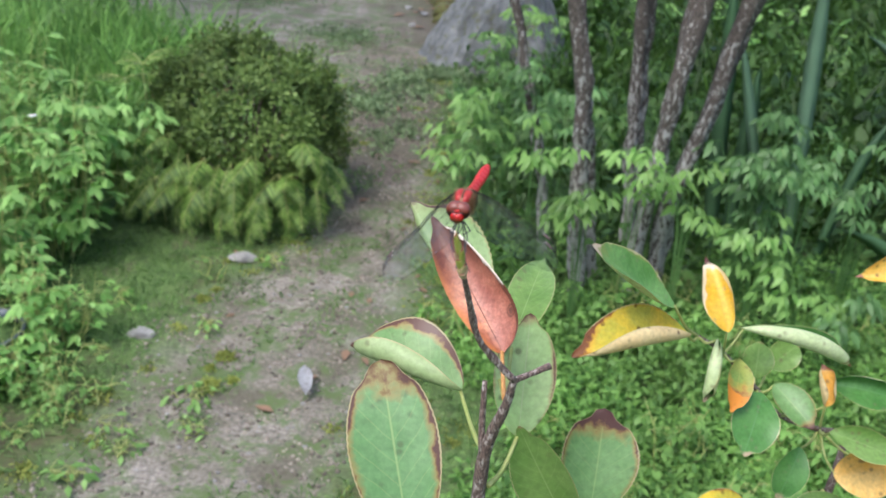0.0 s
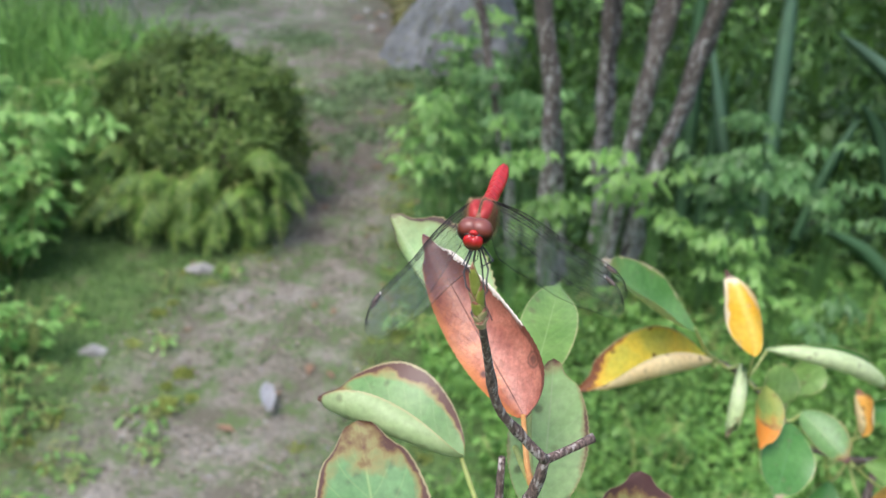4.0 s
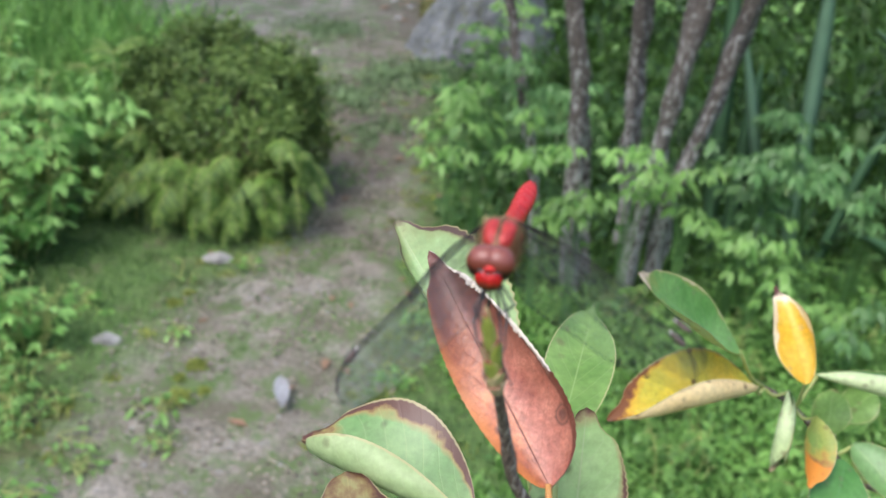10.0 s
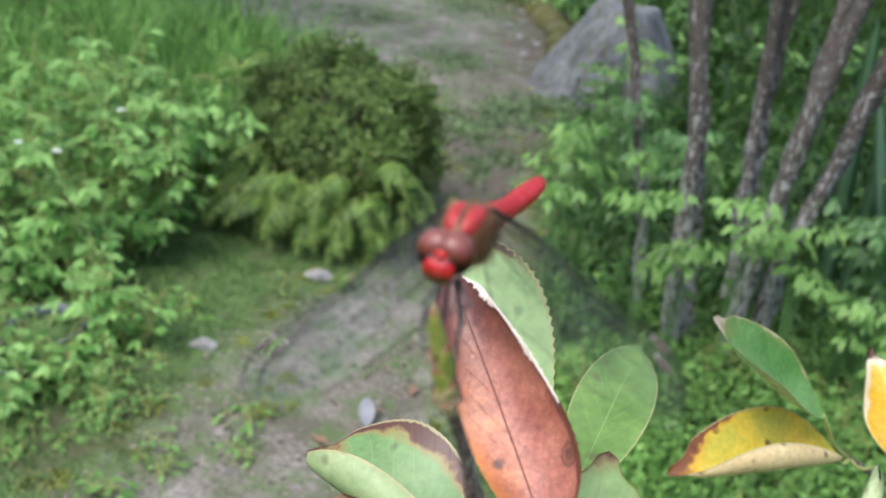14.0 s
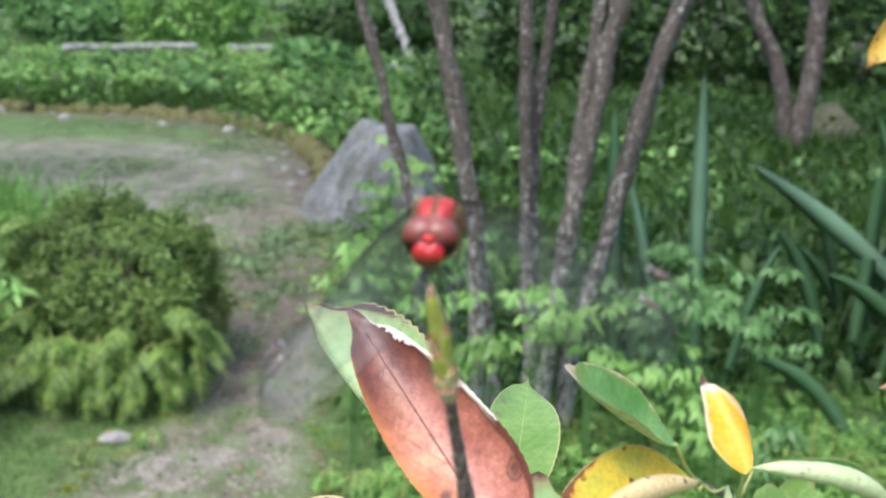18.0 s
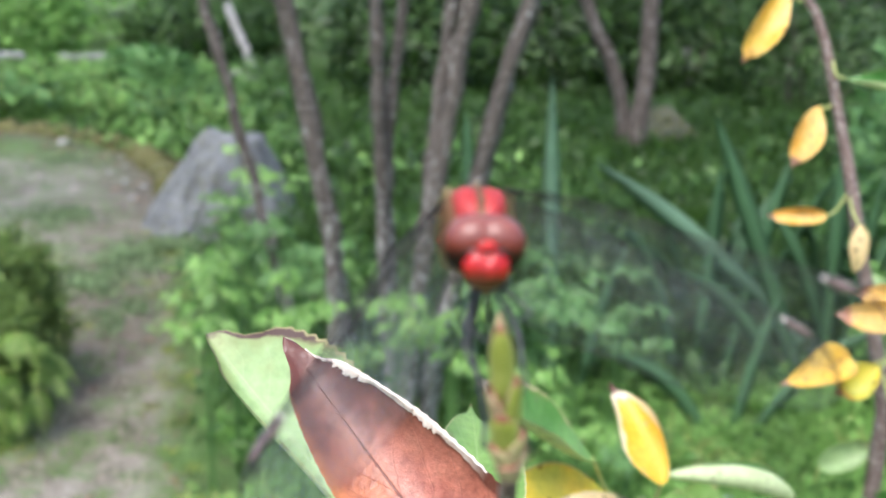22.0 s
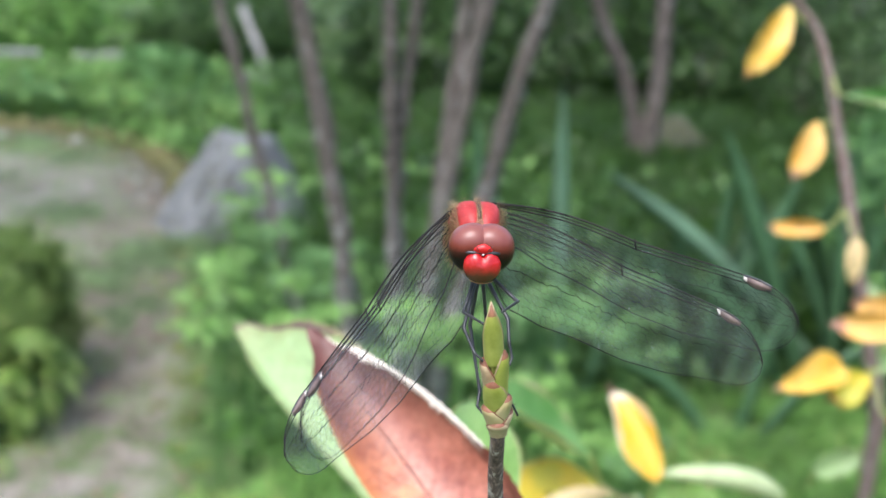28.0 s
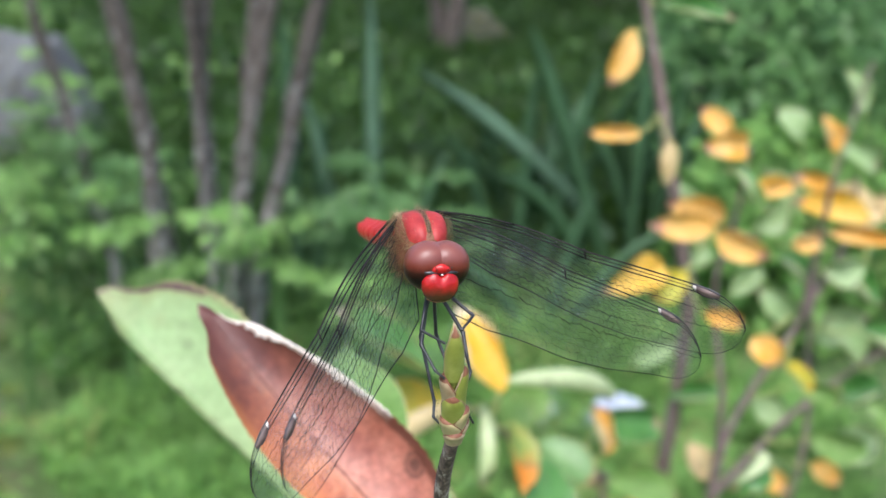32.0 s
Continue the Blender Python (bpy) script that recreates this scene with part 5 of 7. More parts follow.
far_tree("slender grey tree beside the long grass", (-2.42, 4.5, 0), [([(0, 0, -0.05), (-0.01, 0, 0.6), (-0.02, 0, 1.3), (0, 0, 2.6)], 0.085)])
far_tree("thin dark sapling by the far path", (-2.5, 5.4, 0), [([(0, 0, -0.05), (-0.02, 0, 0.25), (-0.05, 0, 0.7), (-0.05, 0, 1.6)], 0.035)], 1.2, (0.5, 0.5, 0.4), 700)
far_tree("two-stemmed tree in the far grass", (3.28, 7.1, 0), [([(0.0, 0, -0.05), (0.03, 0, 0.3), (0.06, 0, 0.6), (0.05, 0, 1.15), (0.1, 0, 2.8)], 0.075), ([(-0.04, 0.05, -0.05), (-0.10, 0.05, 0.35), (-0.22, 0.05, 0.7), (-0.46, 0.05, 1.15), (-1.1, 0, 2.8)], 0.06)], 2.6)


# ---- iris blades ----
def iris(at, blades, light=0):
    ob = thing("iris_clump", "clump of long grey-green iris blades", "iris", at, "iris clumps")
    for k_blade, (base, way, length, width, bend) in enumerate(blades):
        base, way = np.array(base, float), unit(np.array(way, float))
        side = unit(np.cross(way, [0.15, 1, 0.1]))
        nrm = np.cross(side, way)
        nrm = nrm if nrm[1] < 0 else -nrm
        down = np.array([0, 0, -1.0])
        hz = np.array([way[0], way[1], 0])
        V, F = [], []
        n = 14
        for k in range(n + 1):
            s = k / n
            c = base + way * length * s + (down * 0.9 + hz * 0.5) * bend * length * max(0, s - 0.25) ** 2
            w = width * (0.8 + 0.4 * s) * min(1, (1 - s) * 3.0) ** 0.7
            V += [c - side * w / 2, c + nrm * width * 0.05, c + side * w / 2, c - nrm * 0.001]
        for k in range(n):
            o = 4 * k
            for a in range(4):
                b = (a + 1) % 4
                F.append((o + a, o + b, o + 4 + b, o + 4 + a))
        # first blades keep the lit green, the rest take the shaded copy
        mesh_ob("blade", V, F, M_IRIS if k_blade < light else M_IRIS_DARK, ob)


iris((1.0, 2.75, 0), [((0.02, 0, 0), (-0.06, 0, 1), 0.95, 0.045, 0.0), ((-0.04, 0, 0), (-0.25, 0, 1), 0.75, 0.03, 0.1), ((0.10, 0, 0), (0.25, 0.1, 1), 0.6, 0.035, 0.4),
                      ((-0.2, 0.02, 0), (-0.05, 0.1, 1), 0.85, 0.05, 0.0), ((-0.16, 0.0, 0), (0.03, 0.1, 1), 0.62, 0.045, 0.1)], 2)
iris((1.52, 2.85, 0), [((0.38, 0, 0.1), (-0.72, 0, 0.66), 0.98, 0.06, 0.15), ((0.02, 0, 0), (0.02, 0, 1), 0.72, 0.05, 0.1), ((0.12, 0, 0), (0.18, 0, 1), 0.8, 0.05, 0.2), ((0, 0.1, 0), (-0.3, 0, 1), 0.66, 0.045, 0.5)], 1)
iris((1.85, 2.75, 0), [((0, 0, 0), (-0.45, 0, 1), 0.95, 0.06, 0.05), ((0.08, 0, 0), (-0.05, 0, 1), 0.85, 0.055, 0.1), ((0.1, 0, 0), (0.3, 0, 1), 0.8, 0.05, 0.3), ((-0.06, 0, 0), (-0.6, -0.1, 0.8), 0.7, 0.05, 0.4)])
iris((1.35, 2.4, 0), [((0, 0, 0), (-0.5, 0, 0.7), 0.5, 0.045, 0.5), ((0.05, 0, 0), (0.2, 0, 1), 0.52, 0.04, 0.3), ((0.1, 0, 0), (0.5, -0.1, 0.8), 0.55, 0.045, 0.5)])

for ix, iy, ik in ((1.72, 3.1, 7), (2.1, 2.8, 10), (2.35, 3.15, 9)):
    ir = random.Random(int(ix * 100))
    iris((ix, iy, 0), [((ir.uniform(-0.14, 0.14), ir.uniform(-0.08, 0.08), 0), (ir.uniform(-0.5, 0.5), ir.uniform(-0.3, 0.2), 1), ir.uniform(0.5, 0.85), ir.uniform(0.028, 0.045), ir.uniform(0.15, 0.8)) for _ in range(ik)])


# ---- bushes that close the view ----
def bush(at, r, n, size, mat, label, wide=0.5):
    ob = thing("garden_bush", label, "bush", at, "bushes closing the garden")
    g = Geo()
    for k in range(12):
        d = rand_dirs(1, 0.6)[0] * np.array(r) * 0.8
        g.tube(spline([(0, 0, -0.02), d * 0.5 + rng.normal(size=3) * 0.05, d + np.array([0, 0, r[2] * 0.6])], 5), [0.02, 0.017, 0.014, 0.01, 0.007, 0.004], 5)
    g.make("branch_tangle", M_TRUNK_FAR, ob)["kind"] = "stuff"
    d = rand_dirs(n, 0.15)
    lump = 1 + 0.22 * vnoise(d, 2.2, at[0]) + 0.12 * vnoise(d, 5.0, at[1])
    P = np.array([0, 0, r[2] * 0.75]) + d * np.array(r) * (lump * rng.uniform(0.7, 1.0, n))[:, None]
    k = P[:, 2] > -0.02
    P, d = P[k], d[k]
    n = len(P)
    L = rng.uniform(0.6, 1.2, n) * size
    cloud_ob("foliage", [leaf_cloud(P, unit(d * 0.4 + rand_dirs(n)), d + [0, 0, 0.5] + 0.4 * rand_dirs(n), L, L * wide, 0.15, 0.25)], mat, ob)["kind"] = "stuff"


DARK_L, MID_L = "dark leafy bush at the back of the garden", "green leafy bush at the back of the garden"
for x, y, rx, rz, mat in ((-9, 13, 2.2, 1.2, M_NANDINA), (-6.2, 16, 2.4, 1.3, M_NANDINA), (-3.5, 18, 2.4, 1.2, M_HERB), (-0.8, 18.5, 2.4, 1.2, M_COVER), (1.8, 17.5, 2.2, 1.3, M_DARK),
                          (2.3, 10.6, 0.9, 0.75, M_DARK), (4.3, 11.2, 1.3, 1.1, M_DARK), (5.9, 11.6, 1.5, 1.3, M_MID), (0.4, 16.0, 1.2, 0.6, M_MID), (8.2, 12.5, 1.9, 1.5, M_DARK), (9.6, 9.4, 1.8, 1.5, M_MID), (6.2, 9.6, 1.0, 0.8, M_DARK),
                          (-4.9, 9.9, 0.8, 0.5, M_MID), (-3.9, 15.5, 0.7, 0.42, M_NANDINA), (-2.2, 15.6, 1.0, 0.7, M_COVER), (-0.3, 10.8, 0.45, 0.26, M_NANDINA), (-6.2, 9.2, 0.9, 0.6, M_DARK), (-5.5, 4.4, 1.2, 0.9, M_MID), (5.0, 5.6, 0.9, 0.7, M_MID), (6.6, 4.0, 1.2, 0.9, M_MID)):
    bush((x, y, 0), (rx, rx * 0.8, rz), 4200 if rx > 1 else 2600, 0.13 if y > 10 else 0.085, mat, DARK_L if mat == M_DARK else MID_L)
for x, y, rx, rz, mat in ((2.55, 3.05, 0.42, 0.62, M_NANDINA), (3.2, 3.6, 0.5, 0.7, M_NANDINA), (2.2, 2.3, 0.4, 0.36, M_COVER), (2.9, 2.5, 0.5, 0.5, M_NANDINA)):
    bush((x, y, 0), (rx, rx, rz), 3600, 0.06, mat, "leafy green shrub beside the iris blades")


# ---- woods on the horizon ----
def woods():
    VF = []
    for k in range(150):
        a = rng.uniform(0, 2 * math.pi)
        r = rng.uniform(24, 34)
        c = np.array([r * math.cos(a), 4 + r * math.sin(a), rng.uniform(0.5, 4.5)])
        n = 150
        P = c + rand_dirs(n) * rng.uniform(0.5, 1, (n, 1)) * [2.6, 2.6, 2.2]
        L = rng.uniform(0.5, 1.0, n)
        VF.append(leaf_cloud(P, rand_dirs(n), rand_dirs(n, 0.8), L, L * 0.6, 0.15, 0.2))
    tagged(cloud_ob("woods", VF, M_MID), "green woods round the garden", "woods", kind="stuff")


woods()


# ---- pots, litter and flowers ----
def pot(at, r, h, tilt):
    ob = thing("flower_pot", "dark grey plastic flower pot half hidden by weeds", "pot", at, "pots beside the path")
    ob.rotation_euler = (radians(tilt), radians(-tilt * 0.6), 0)
    V, F = [], []
    prof = [(0.0, 0.0), (r * 0.78, 0.0), (r * 0.80, 0.004), (r * 0.97, h * 0.86), (r * 1.06, h * 0.87), (r * 1.08, h), (r * 1.0, h), (r * 0.94, h * 0.84), (r * 0.76, 0.01)]
    s = 28
    for q, z in prof:
        for k in range(s):
            a = 2 * math.pi * k / s
            V.append((q * math.cos(a), q * math.sin(a), z))
    for i in range(len(prof) - 1):
        for k in range(s):
            a, b = i * s + k, i * s + (k + 1) % s
            F.append((a, b, b + s, a + s))
    mesh_ob("pot_body", V, F, M_POT, ob)
    Geo().ball((0, 0, h * 0.78), (r * 0.93, r * 0.93, 0.006), 20, 6).make("soil", M_GROUND, ob)


pot((-0.985, 1.95, 0.0), 0.078, 0.085, 6)
pot((-1.02, 1.79, 0.0), 0.070, 0.08, -8)


def litter_leaf(at, size, az, mat, label, name="fallen_leaf"):
    V, F = leaf_cloud([(0, 0, 0)], [(math.cos(az), math.sin(az), 0.08)], [(0.05, 0, 1)], size, size * 0.45, 0.25, 0.1)
    V2 = np.concatenate([V, V - [0, 0, 0.0012]])
    F2 = [tuple(dict.fromkeys(f)) for f in F] + [tuple(reversed(list(dict.fromkeys(f + 8)))) for f in F]
    ob = mesh_ob(name, V2, F2, mat)
    ob.location = at
    tagged(ob, label, "leaf", "fallen leaves")


P = scatter(26, -1.3, 0.1, 1.3, 4.6, 0.9, 0.05)
for k, p in enumerate(P):
    litter_leaf((p[0], p[1], p[2] + 0.006), rng.uniform(0.025, 0.05), rng.uniform(0, 6.3), M_LITTER, "small dead brown leaf on the ground")
for k in range(46):
    s = rng.random()
    x, y = -1.9 + 1.9 * s + rng.normal() * 0.12, 8.35 - 2.6 * s ** 2 + rng.normal() * 0.12 - 0.1
    litter_leaf((x, y, ground_z(x, y) + 0.008), rng.uniform(0.05, 0.10), rng.uniform(0, 6.3), M_LITTER, "dead brown leaf lying against the path edging")


for x, y in ((-1.75, 8.28), (-1.55, 8.36), (-0.95, 8.1), (-0.72, 7.85), (-2.3, 8.4), (-0.38, 6.55), (-0.30, 6.2), (-0.22, 5.95), (-0.18, 5.7), (-0.45, 7.0)):
    litter_leaf((x + rng.normal() * 0.03, y + rng.normal() * 0.05, ground_z(x, y) + 0.01), rng.uniform(0.07, 0.12), rng.uniform(0, 6.3), M_PEBBLE, "pale dry leaf lying against the path edging")
boulder("stump", "short reddish-brown stump at the end of the edging", (-3.72, 8.95, 0.0), (0.26, 0.18, 0.15), M_KERB, 8, cat="stump")


def flower(at, r, mat, label, petals=5):
    ob = thing("flower", label, "flower", at, "small flowers")
    for k in range(petals):
        a = 2 * math.pi * k / petals
        V, F = leaf_cloud([(0, 0, 0)], [(math.cos(a), math.sin(a), 0.3)], [(0, 0, 1)], r, r * 0.8, 0.1, 0.2)
        mesh_ob("petal", V, [tuple(dict.fromkeys(f)) for f in F], mat, ob)
    Geo().ball((0, 0, 0.001), (r * 0.2, r * 0.2, r * 0.15), 8, 6).make("centre", M_YELLOW, ob)


for x, y, z in ((-1.21, 2.36, 0.37), (-1.12, 2.37, 0.36), (-1.08, 2.62, 0.40), (-1.24, 2.22, 0.36), (-1.33, 2.32, 0.42)):
    flower((x, y - 0.12, z), 0.012, M_FLOWER, "tiny white flower above the herb leaves")
for x, y, z in ((-4.35, 9.1, 0.62), (-5.0, 9.0, 0.7), (-4.1, 9.2, 0.5), (-4.7, 8.95, 0.42)):
    flower((x, y, z), 0.10, M_FLOWER_P, "pale pink blossom on the dark bush", 6)
for x, y, z in ((-3.55, 9.4, 0.68), (-3.35, 9.6, 0.62)):
    flower((x, y, z), 0.08, M_FLOWER_V, "pale violet blossom beyond the path", 6)


# ---- the shrub in the foreground ----
def big_leaf(parent, base, tip, facing, width, top, under, roll=(0.3, 0.3), bend=0.08, belly=0.5, ripple=0.02, teeth=0.0, seed=0, twist=0.0, label="", round_tip=0.9, root=None, half=(1.0, 1.0), stalk=None):
    """One broad leaf, upper and under side apart: roll curls its two halves upward (radians), bend bows it along its length."""
    B, T = np.array(base, float), np.array(tip, float)
    l = T - B
    L = float(np.linalg.norm(l))
    l = l / L
    nrm = np.array(facing, float)
    nrm = unit(nrm - l * (nrm @ l))
    r2 = random.Random(seed)
    ph = r2.uniform(0, 6)
    nv, nu = 60, 7
    V, UV = [], []
    for side in (0, 1):
        for i in range(nv + 1):
            v = i / nv
            a = v ** (math.log(0.5) / math.log(belly))
            w = width / 2 * max(0.012, math.sin(math.pi * min(1, a)) ** round_tip)
            if v > 0.86:
                w *= 1 - 0.35 * math.sin(math.pi * (v - 0.86) / 0.14) * (1 if round_tip > 0.55 else 0.6)
            tw = twist * (v - 0.5)
            ax = np.cross(l, nrm)
            sx = ax * math.cos(tw) + nrm * math.sin(tw)
            sn = nrm * math.cos(tw) - ax * math.sin(tw)
            bow = bend * L * 4 * v * (1 - v)
            slope = bend * 4 * (1 - 2 * v)
            c = B + l * L * v + nrm * bow
            sn = unit(sn - l * slope)
            for j in range(-nu, nu + 1):
                u = abs(j) / nu
                sg = 1 if j >= 0 else -1
                k = roll[1] if j >= 0 else roll[0]
                k = k if abs(k) > 1e-3 else 1e-3
                k *= 0.45 + 0.75 * math.sin(math.pi * min(1, 0.15 + 0.8 * v))
                ww = w * (half[1] * (1 if half[1] == 1 else 1.10 - 0.42 * v) if j >= 0 else half[0] * (1 if half[0] == 1 else 0.6 + 0.55 * v)) * (1 + 0.9 * teeth * u ** 4 * (0.8, -0.8)[i % 2])
                x = ww * math.sin(k * u) / k
                z = ww * (1 - math.cos(k * u)) / k
                z += ripple * width * u * u * math.sin(9 * v + ph + (1.3 if j > 0 else 0))
                thk = 0.00028 * (1 - u ** 6) if side else 0.0
                V.append(c + sx * (sg * (x + thk * math.sin(k * u))) + sn * (z - thk * math.cos(k * u)))
                UV.append((0.5 + 0.5 * sg * u, v))
    F, FM = [], []
    m = 2 * nu + 1
    o = (nv + 1) * m
    for i in range(nv):
        for j in range(m - 1):
            a = i * m + j
            F.append((a, a + 1, a + 1 + m, a + m))
            FM.append(0)
            F.append((o + a, o + a + m, o + a + 1 + m, o + a + 1))
            FM.append(1)
    ob = mesh_ob("leaf", V, F, [top, under], parent, label, True, FM, UV)
    if root is not None:
        R = np.array(root, float)
        g = Geo()
        g.tube(spline([R, (R + B) / 2 + np.array([0, 0, -0.004]), B + l * L * 0.02], 6), [0.0011, 0.001, 0.0009, 0.0009, 0.0008, 0.0008, 0.0007], 6)
        g.make("petiole", stalk or M_STEM_GREEN, ob)
    return ob


def near_shrub():
    ob = thing("young_shrub", "young shrub twig with brown, green and withering leaves", "shrub", (0.05, 0.30, 0))
    ob_at = np.array([0.05, 0.30, 0])

    def q(*p):
        return np.array(p) - ob_at

    g = Geo()
    ln = spline([q(0.0300, 0.2722, 1.1158), q(0.0325, 0.2790, 1.104), q(0.0362, 0.2850, 1.0885), q(0.0430, 0.2890, 1.078), q(0.0490, 0.2900, 1.071)], 16)
    g.tube(ln, [0.00078 + 0.00003 * k + (0.00028 if k in (6, 11) else 0) for k in range(17)], 10, 0, 0.07, 2)
    g.make("twig", M_TWIG, ob)
    g = Geo()
    ln = spline([q(0.0490, 0.2900, 1.0715), q(0.0475, 0.2925, 1.060), q(0.0440, 0.2960, 1.046), q(0.0420, 0.3000, 1.028), q(0.043, 0.306, 0.98), q(0.050, 0.315, 0.8), q(0.055, 0.32, 0.4), q(0.05, 0.32, -0.02)], 40)
    g.tube(ln, [0.0012 + 0.00007 * k for k in range(41)], 10, 0, 0.08, 5)
    g.make("stem", M_TWIG, ob)
    g = Geo()
    g.tube(spline([q(0.0488, 0.2903, 1.0708), q(0.054, 0.2925, 1.0722), q(0.0606, 0.2950, 1.0745)], 6), [0.0012, 0.0011, 0.00105, 0.001, 0.001, 0.0011, 0.0012], 10, 0, 0.06, 8)
    g.make("cut_stub", M_TWIG, ob, "short cut side twig")
    g = Geo()
    g.tube(spline([q(0.0405, 0.303, 1.062), q(0.0408, 0.3015, 1.045), q(0.0425, 0.3005, 1.025)], 6), [0.0009, 0.0010, 0.0011, 0.0012, 0.0012, 0.0013, 0.0014], 8, 0, 0.06, 9)
    g.make("side_twig", M_TWIG, ob)

    # end bud of overlapping scales
    bt, bb = q(0.0270, 0.2681, 1.1310), q(0.0300, 0.2722, 1.1155)
    ax = unit(bt - bb)
    ex = unit(np.cross(ax, [0, 1, 0]))
    ey = np.cross(ax, ex)

    L = float(np.linalg.norm(bt - bb))

    def wide(h):
        """Half width of the bud at a height."""
        return float(np.interp(h / L, [0, 0.08, 0.22, 0.40, 0.60, 0.78, 0.90, 0.96, 1.0], [0.00088, 0.00112, 0.00118, 0.00108, 0.00096, 0.00082, 0.00055, 0.00032, 0.00004]))

    Geo().tube([bb + ax * L * k / 20 for k in range(21)], [0.82 * wide(L * k / 20) for k in range(21)], 14).make("bud_core", M_BUD, ob, "green bud core")

    def scale(s0, s1, az, mat, spread=1.7, flare=0.00072):
        """A pointed scale wrapped round the bud, with a dark rim."""
        n, m = 12, 10
        V, F, rim = [], [], []
        for i in range(n + 1):
            v = i / n
            h = (s0 + (s1 - s0) * v) * L
            th = spread * (1 - v ** 2.0) ** 0.8 + 0.02
            for k in range(-m, m + 1):
                u = k / m
                a = az + th * u
                r = wide(h) * (1.06 - 0.10 * abs(u) ** 3) + flare * (0.1 + v ** 1.3) * (1 - v ** 8) * (1 - 0.5 * u * u)
                V.append(bb + ax * (h - 0.0004 * u * u * (1 - v)) + (ex * math.cos(a) + ey * math.sin(a)) * r)
        w = 2 * m + 1
        for i in range(n):
            for k in range(w - 1):
                a = i * w + k
                F.append((a, a + 1, a + 1 + w, a + w))
        sc = mesh_ob("bud_scale", V, F, [mat, M_BUD_RED], ob, "pointed yellow-green bud scale", True, [1 if f // (w - 1) >= n - 2 else 0 for f in range(len(F))])
        ln = [V[i * w] for i in range(n + 1)] + [V[i * w + w - 1] for i in range(n, -1, -1)]
        Geo().tube(ln, 0.00009, 5).make("scale_rim", M_BUD_PALE if mat is M_BUD else M_BUD_RED, sc)

    # az 0 points to one side of the bud, pi to the other, -1.57 to the open front
    front = -math.pi / 2 if ey[1] > 0 else math.pi / 2
    side = 1 if ex[0] > 0 else -1
    for s0, s1, k, mat in ((-0.03, 0.12, -0.3, M_BUD_PALE), (0.02, 0.17, 1.4, M_BUD_PALE), (0.06, 0.24, -1.2, M_BUD_TAN), (0.10, 0.31, 0.85, M_BUD_TAN), (0.16, 0.46, -0.55, M_BUD), (0.30, 0.66, 0.95, M_BUD), (0.34, 0.60, -1.6, M_BUD_PALE), (0.56, 0.995, -0.25, M_BUD)):
        scale(s0, s1, front + (k if front < 0 else -k) * side, mat)

    fk = q(0.047, 0.2925, 1.062)
    wl = big_leaf(ob, q(0.0465, 0.3120, 1.0675), q(0.0185, 0.3490, 1.1010), (-0.12, -0.80, 0.58), 0.0350, M_BROWN, M_BROWN_U, (0.45, 1.15), -0.05, 0.37, 0.03, 0.012, 1, 0.0, "large withered red-brown leaf", 0.72, fk, (0.58, 0.92), M_STEM_ORANGE)
    # the torn, folded-back margin of the withered leaf
    m, nu, nv = 15, 7, 60
    vs = [np.array(v.co) for v in wl.data.vertices]
    rt = random.Random(4)
    V, F, ks = [], [], np.linspace(20.8, 56.3, 110)
    for k in ks:
        i, f = int(k), k - int(k)

        def row(j):
            return vs[i * m + j] * (1 - f) + vs[(i + 1) * m + j] * f

        e, inn = row(2 * nu), row(2 * nu - 3)
        out = unit(e - inn)
        up = unit(np.cross(vs[(i + 1) * m + 2 * nu] - vs[i * m + 2 * nu], out))
        if up[1] > 0:
            up = -up
        env = min(1.0, (k - 20.8) / 4.6, (56.3 - k) / 6.9)
        wd = max(0.0001, env * (0.00085 + 0.00035 * math.sin(0.39 * k + 1)))
        jag = wd * rt.uniform(0.0, 1.15)
        V += [e - out * (wd * 0.75 + jag) + up * 0.00016, e - out * wd * 0.2 + up * 0.00045, e + out * wd * 0.3 + up * 0.00012]
    for a in range(len(ks) - 1):
        for c in (0, 1):
            F.append((3 * a + c, 3 * a + c + 1, 3 * a + c + 4, 3 * a + c + 3))
    mesh_ob("torn_margin", V, F, M_TORN, wl, "torn cream margin folded back")
    big_leaf(ob, q(0.0480, 0.3720, 1.0350), q(0.0080, 0.4120, 1.0800), (-0.05, -0.92, 0.38), 0.040, M_PALE, M_UNDER_G, (2.0, 0.25), 0.03, 0.62, 0.02, 0.03, 2, 0.2, "pale green leaf with a withered brown tip, folded along its midrib", 0.75, fk, (0.30, 1.0))
    big_leaf(ob, q(0.0510, 0.3400, 1.0560), q(0.0670, 0.4060, 1.0620), (0.0, -0.45, 0.9), 0.0182, M_GREEN_P, M_UNDER_G, (0.35, 0.3), 0.04, 0.46, 0.06, 0.012, 3, 0.0, "plain green leaf with a thin pale rim", 1.05, fk)
    big_leaf(ob, q(0.0345, 0.3480, 1.0290), q(-0.0120, 0.3730, 1.0320), (0.05, -0.55, 0.83), 0.040, M_SCORCH, M_UNDER_G, (2.9, 0.2), 0.05, 0.5, 0.03, 0.007, 4, 0.0, "green leaf with a brown margin and a rolled pale edge", 0.7, q(0.043, 0.298, 1.035))
    big_leaf(ob, q(0.0200, 0.3080, 0.9780), q(0.0022, 0.3502, 1.0389), (0.05, -0.85, 0.5), 0.0355, M_BURNT, M_UNDER_G, (0.2, 0.25), 0.03, 0.57, 0.02, 0.01, 5, 0.0, "broad green leaf with a burnt brown rim", 0.52, q(0.043, 0.306, 0.97))
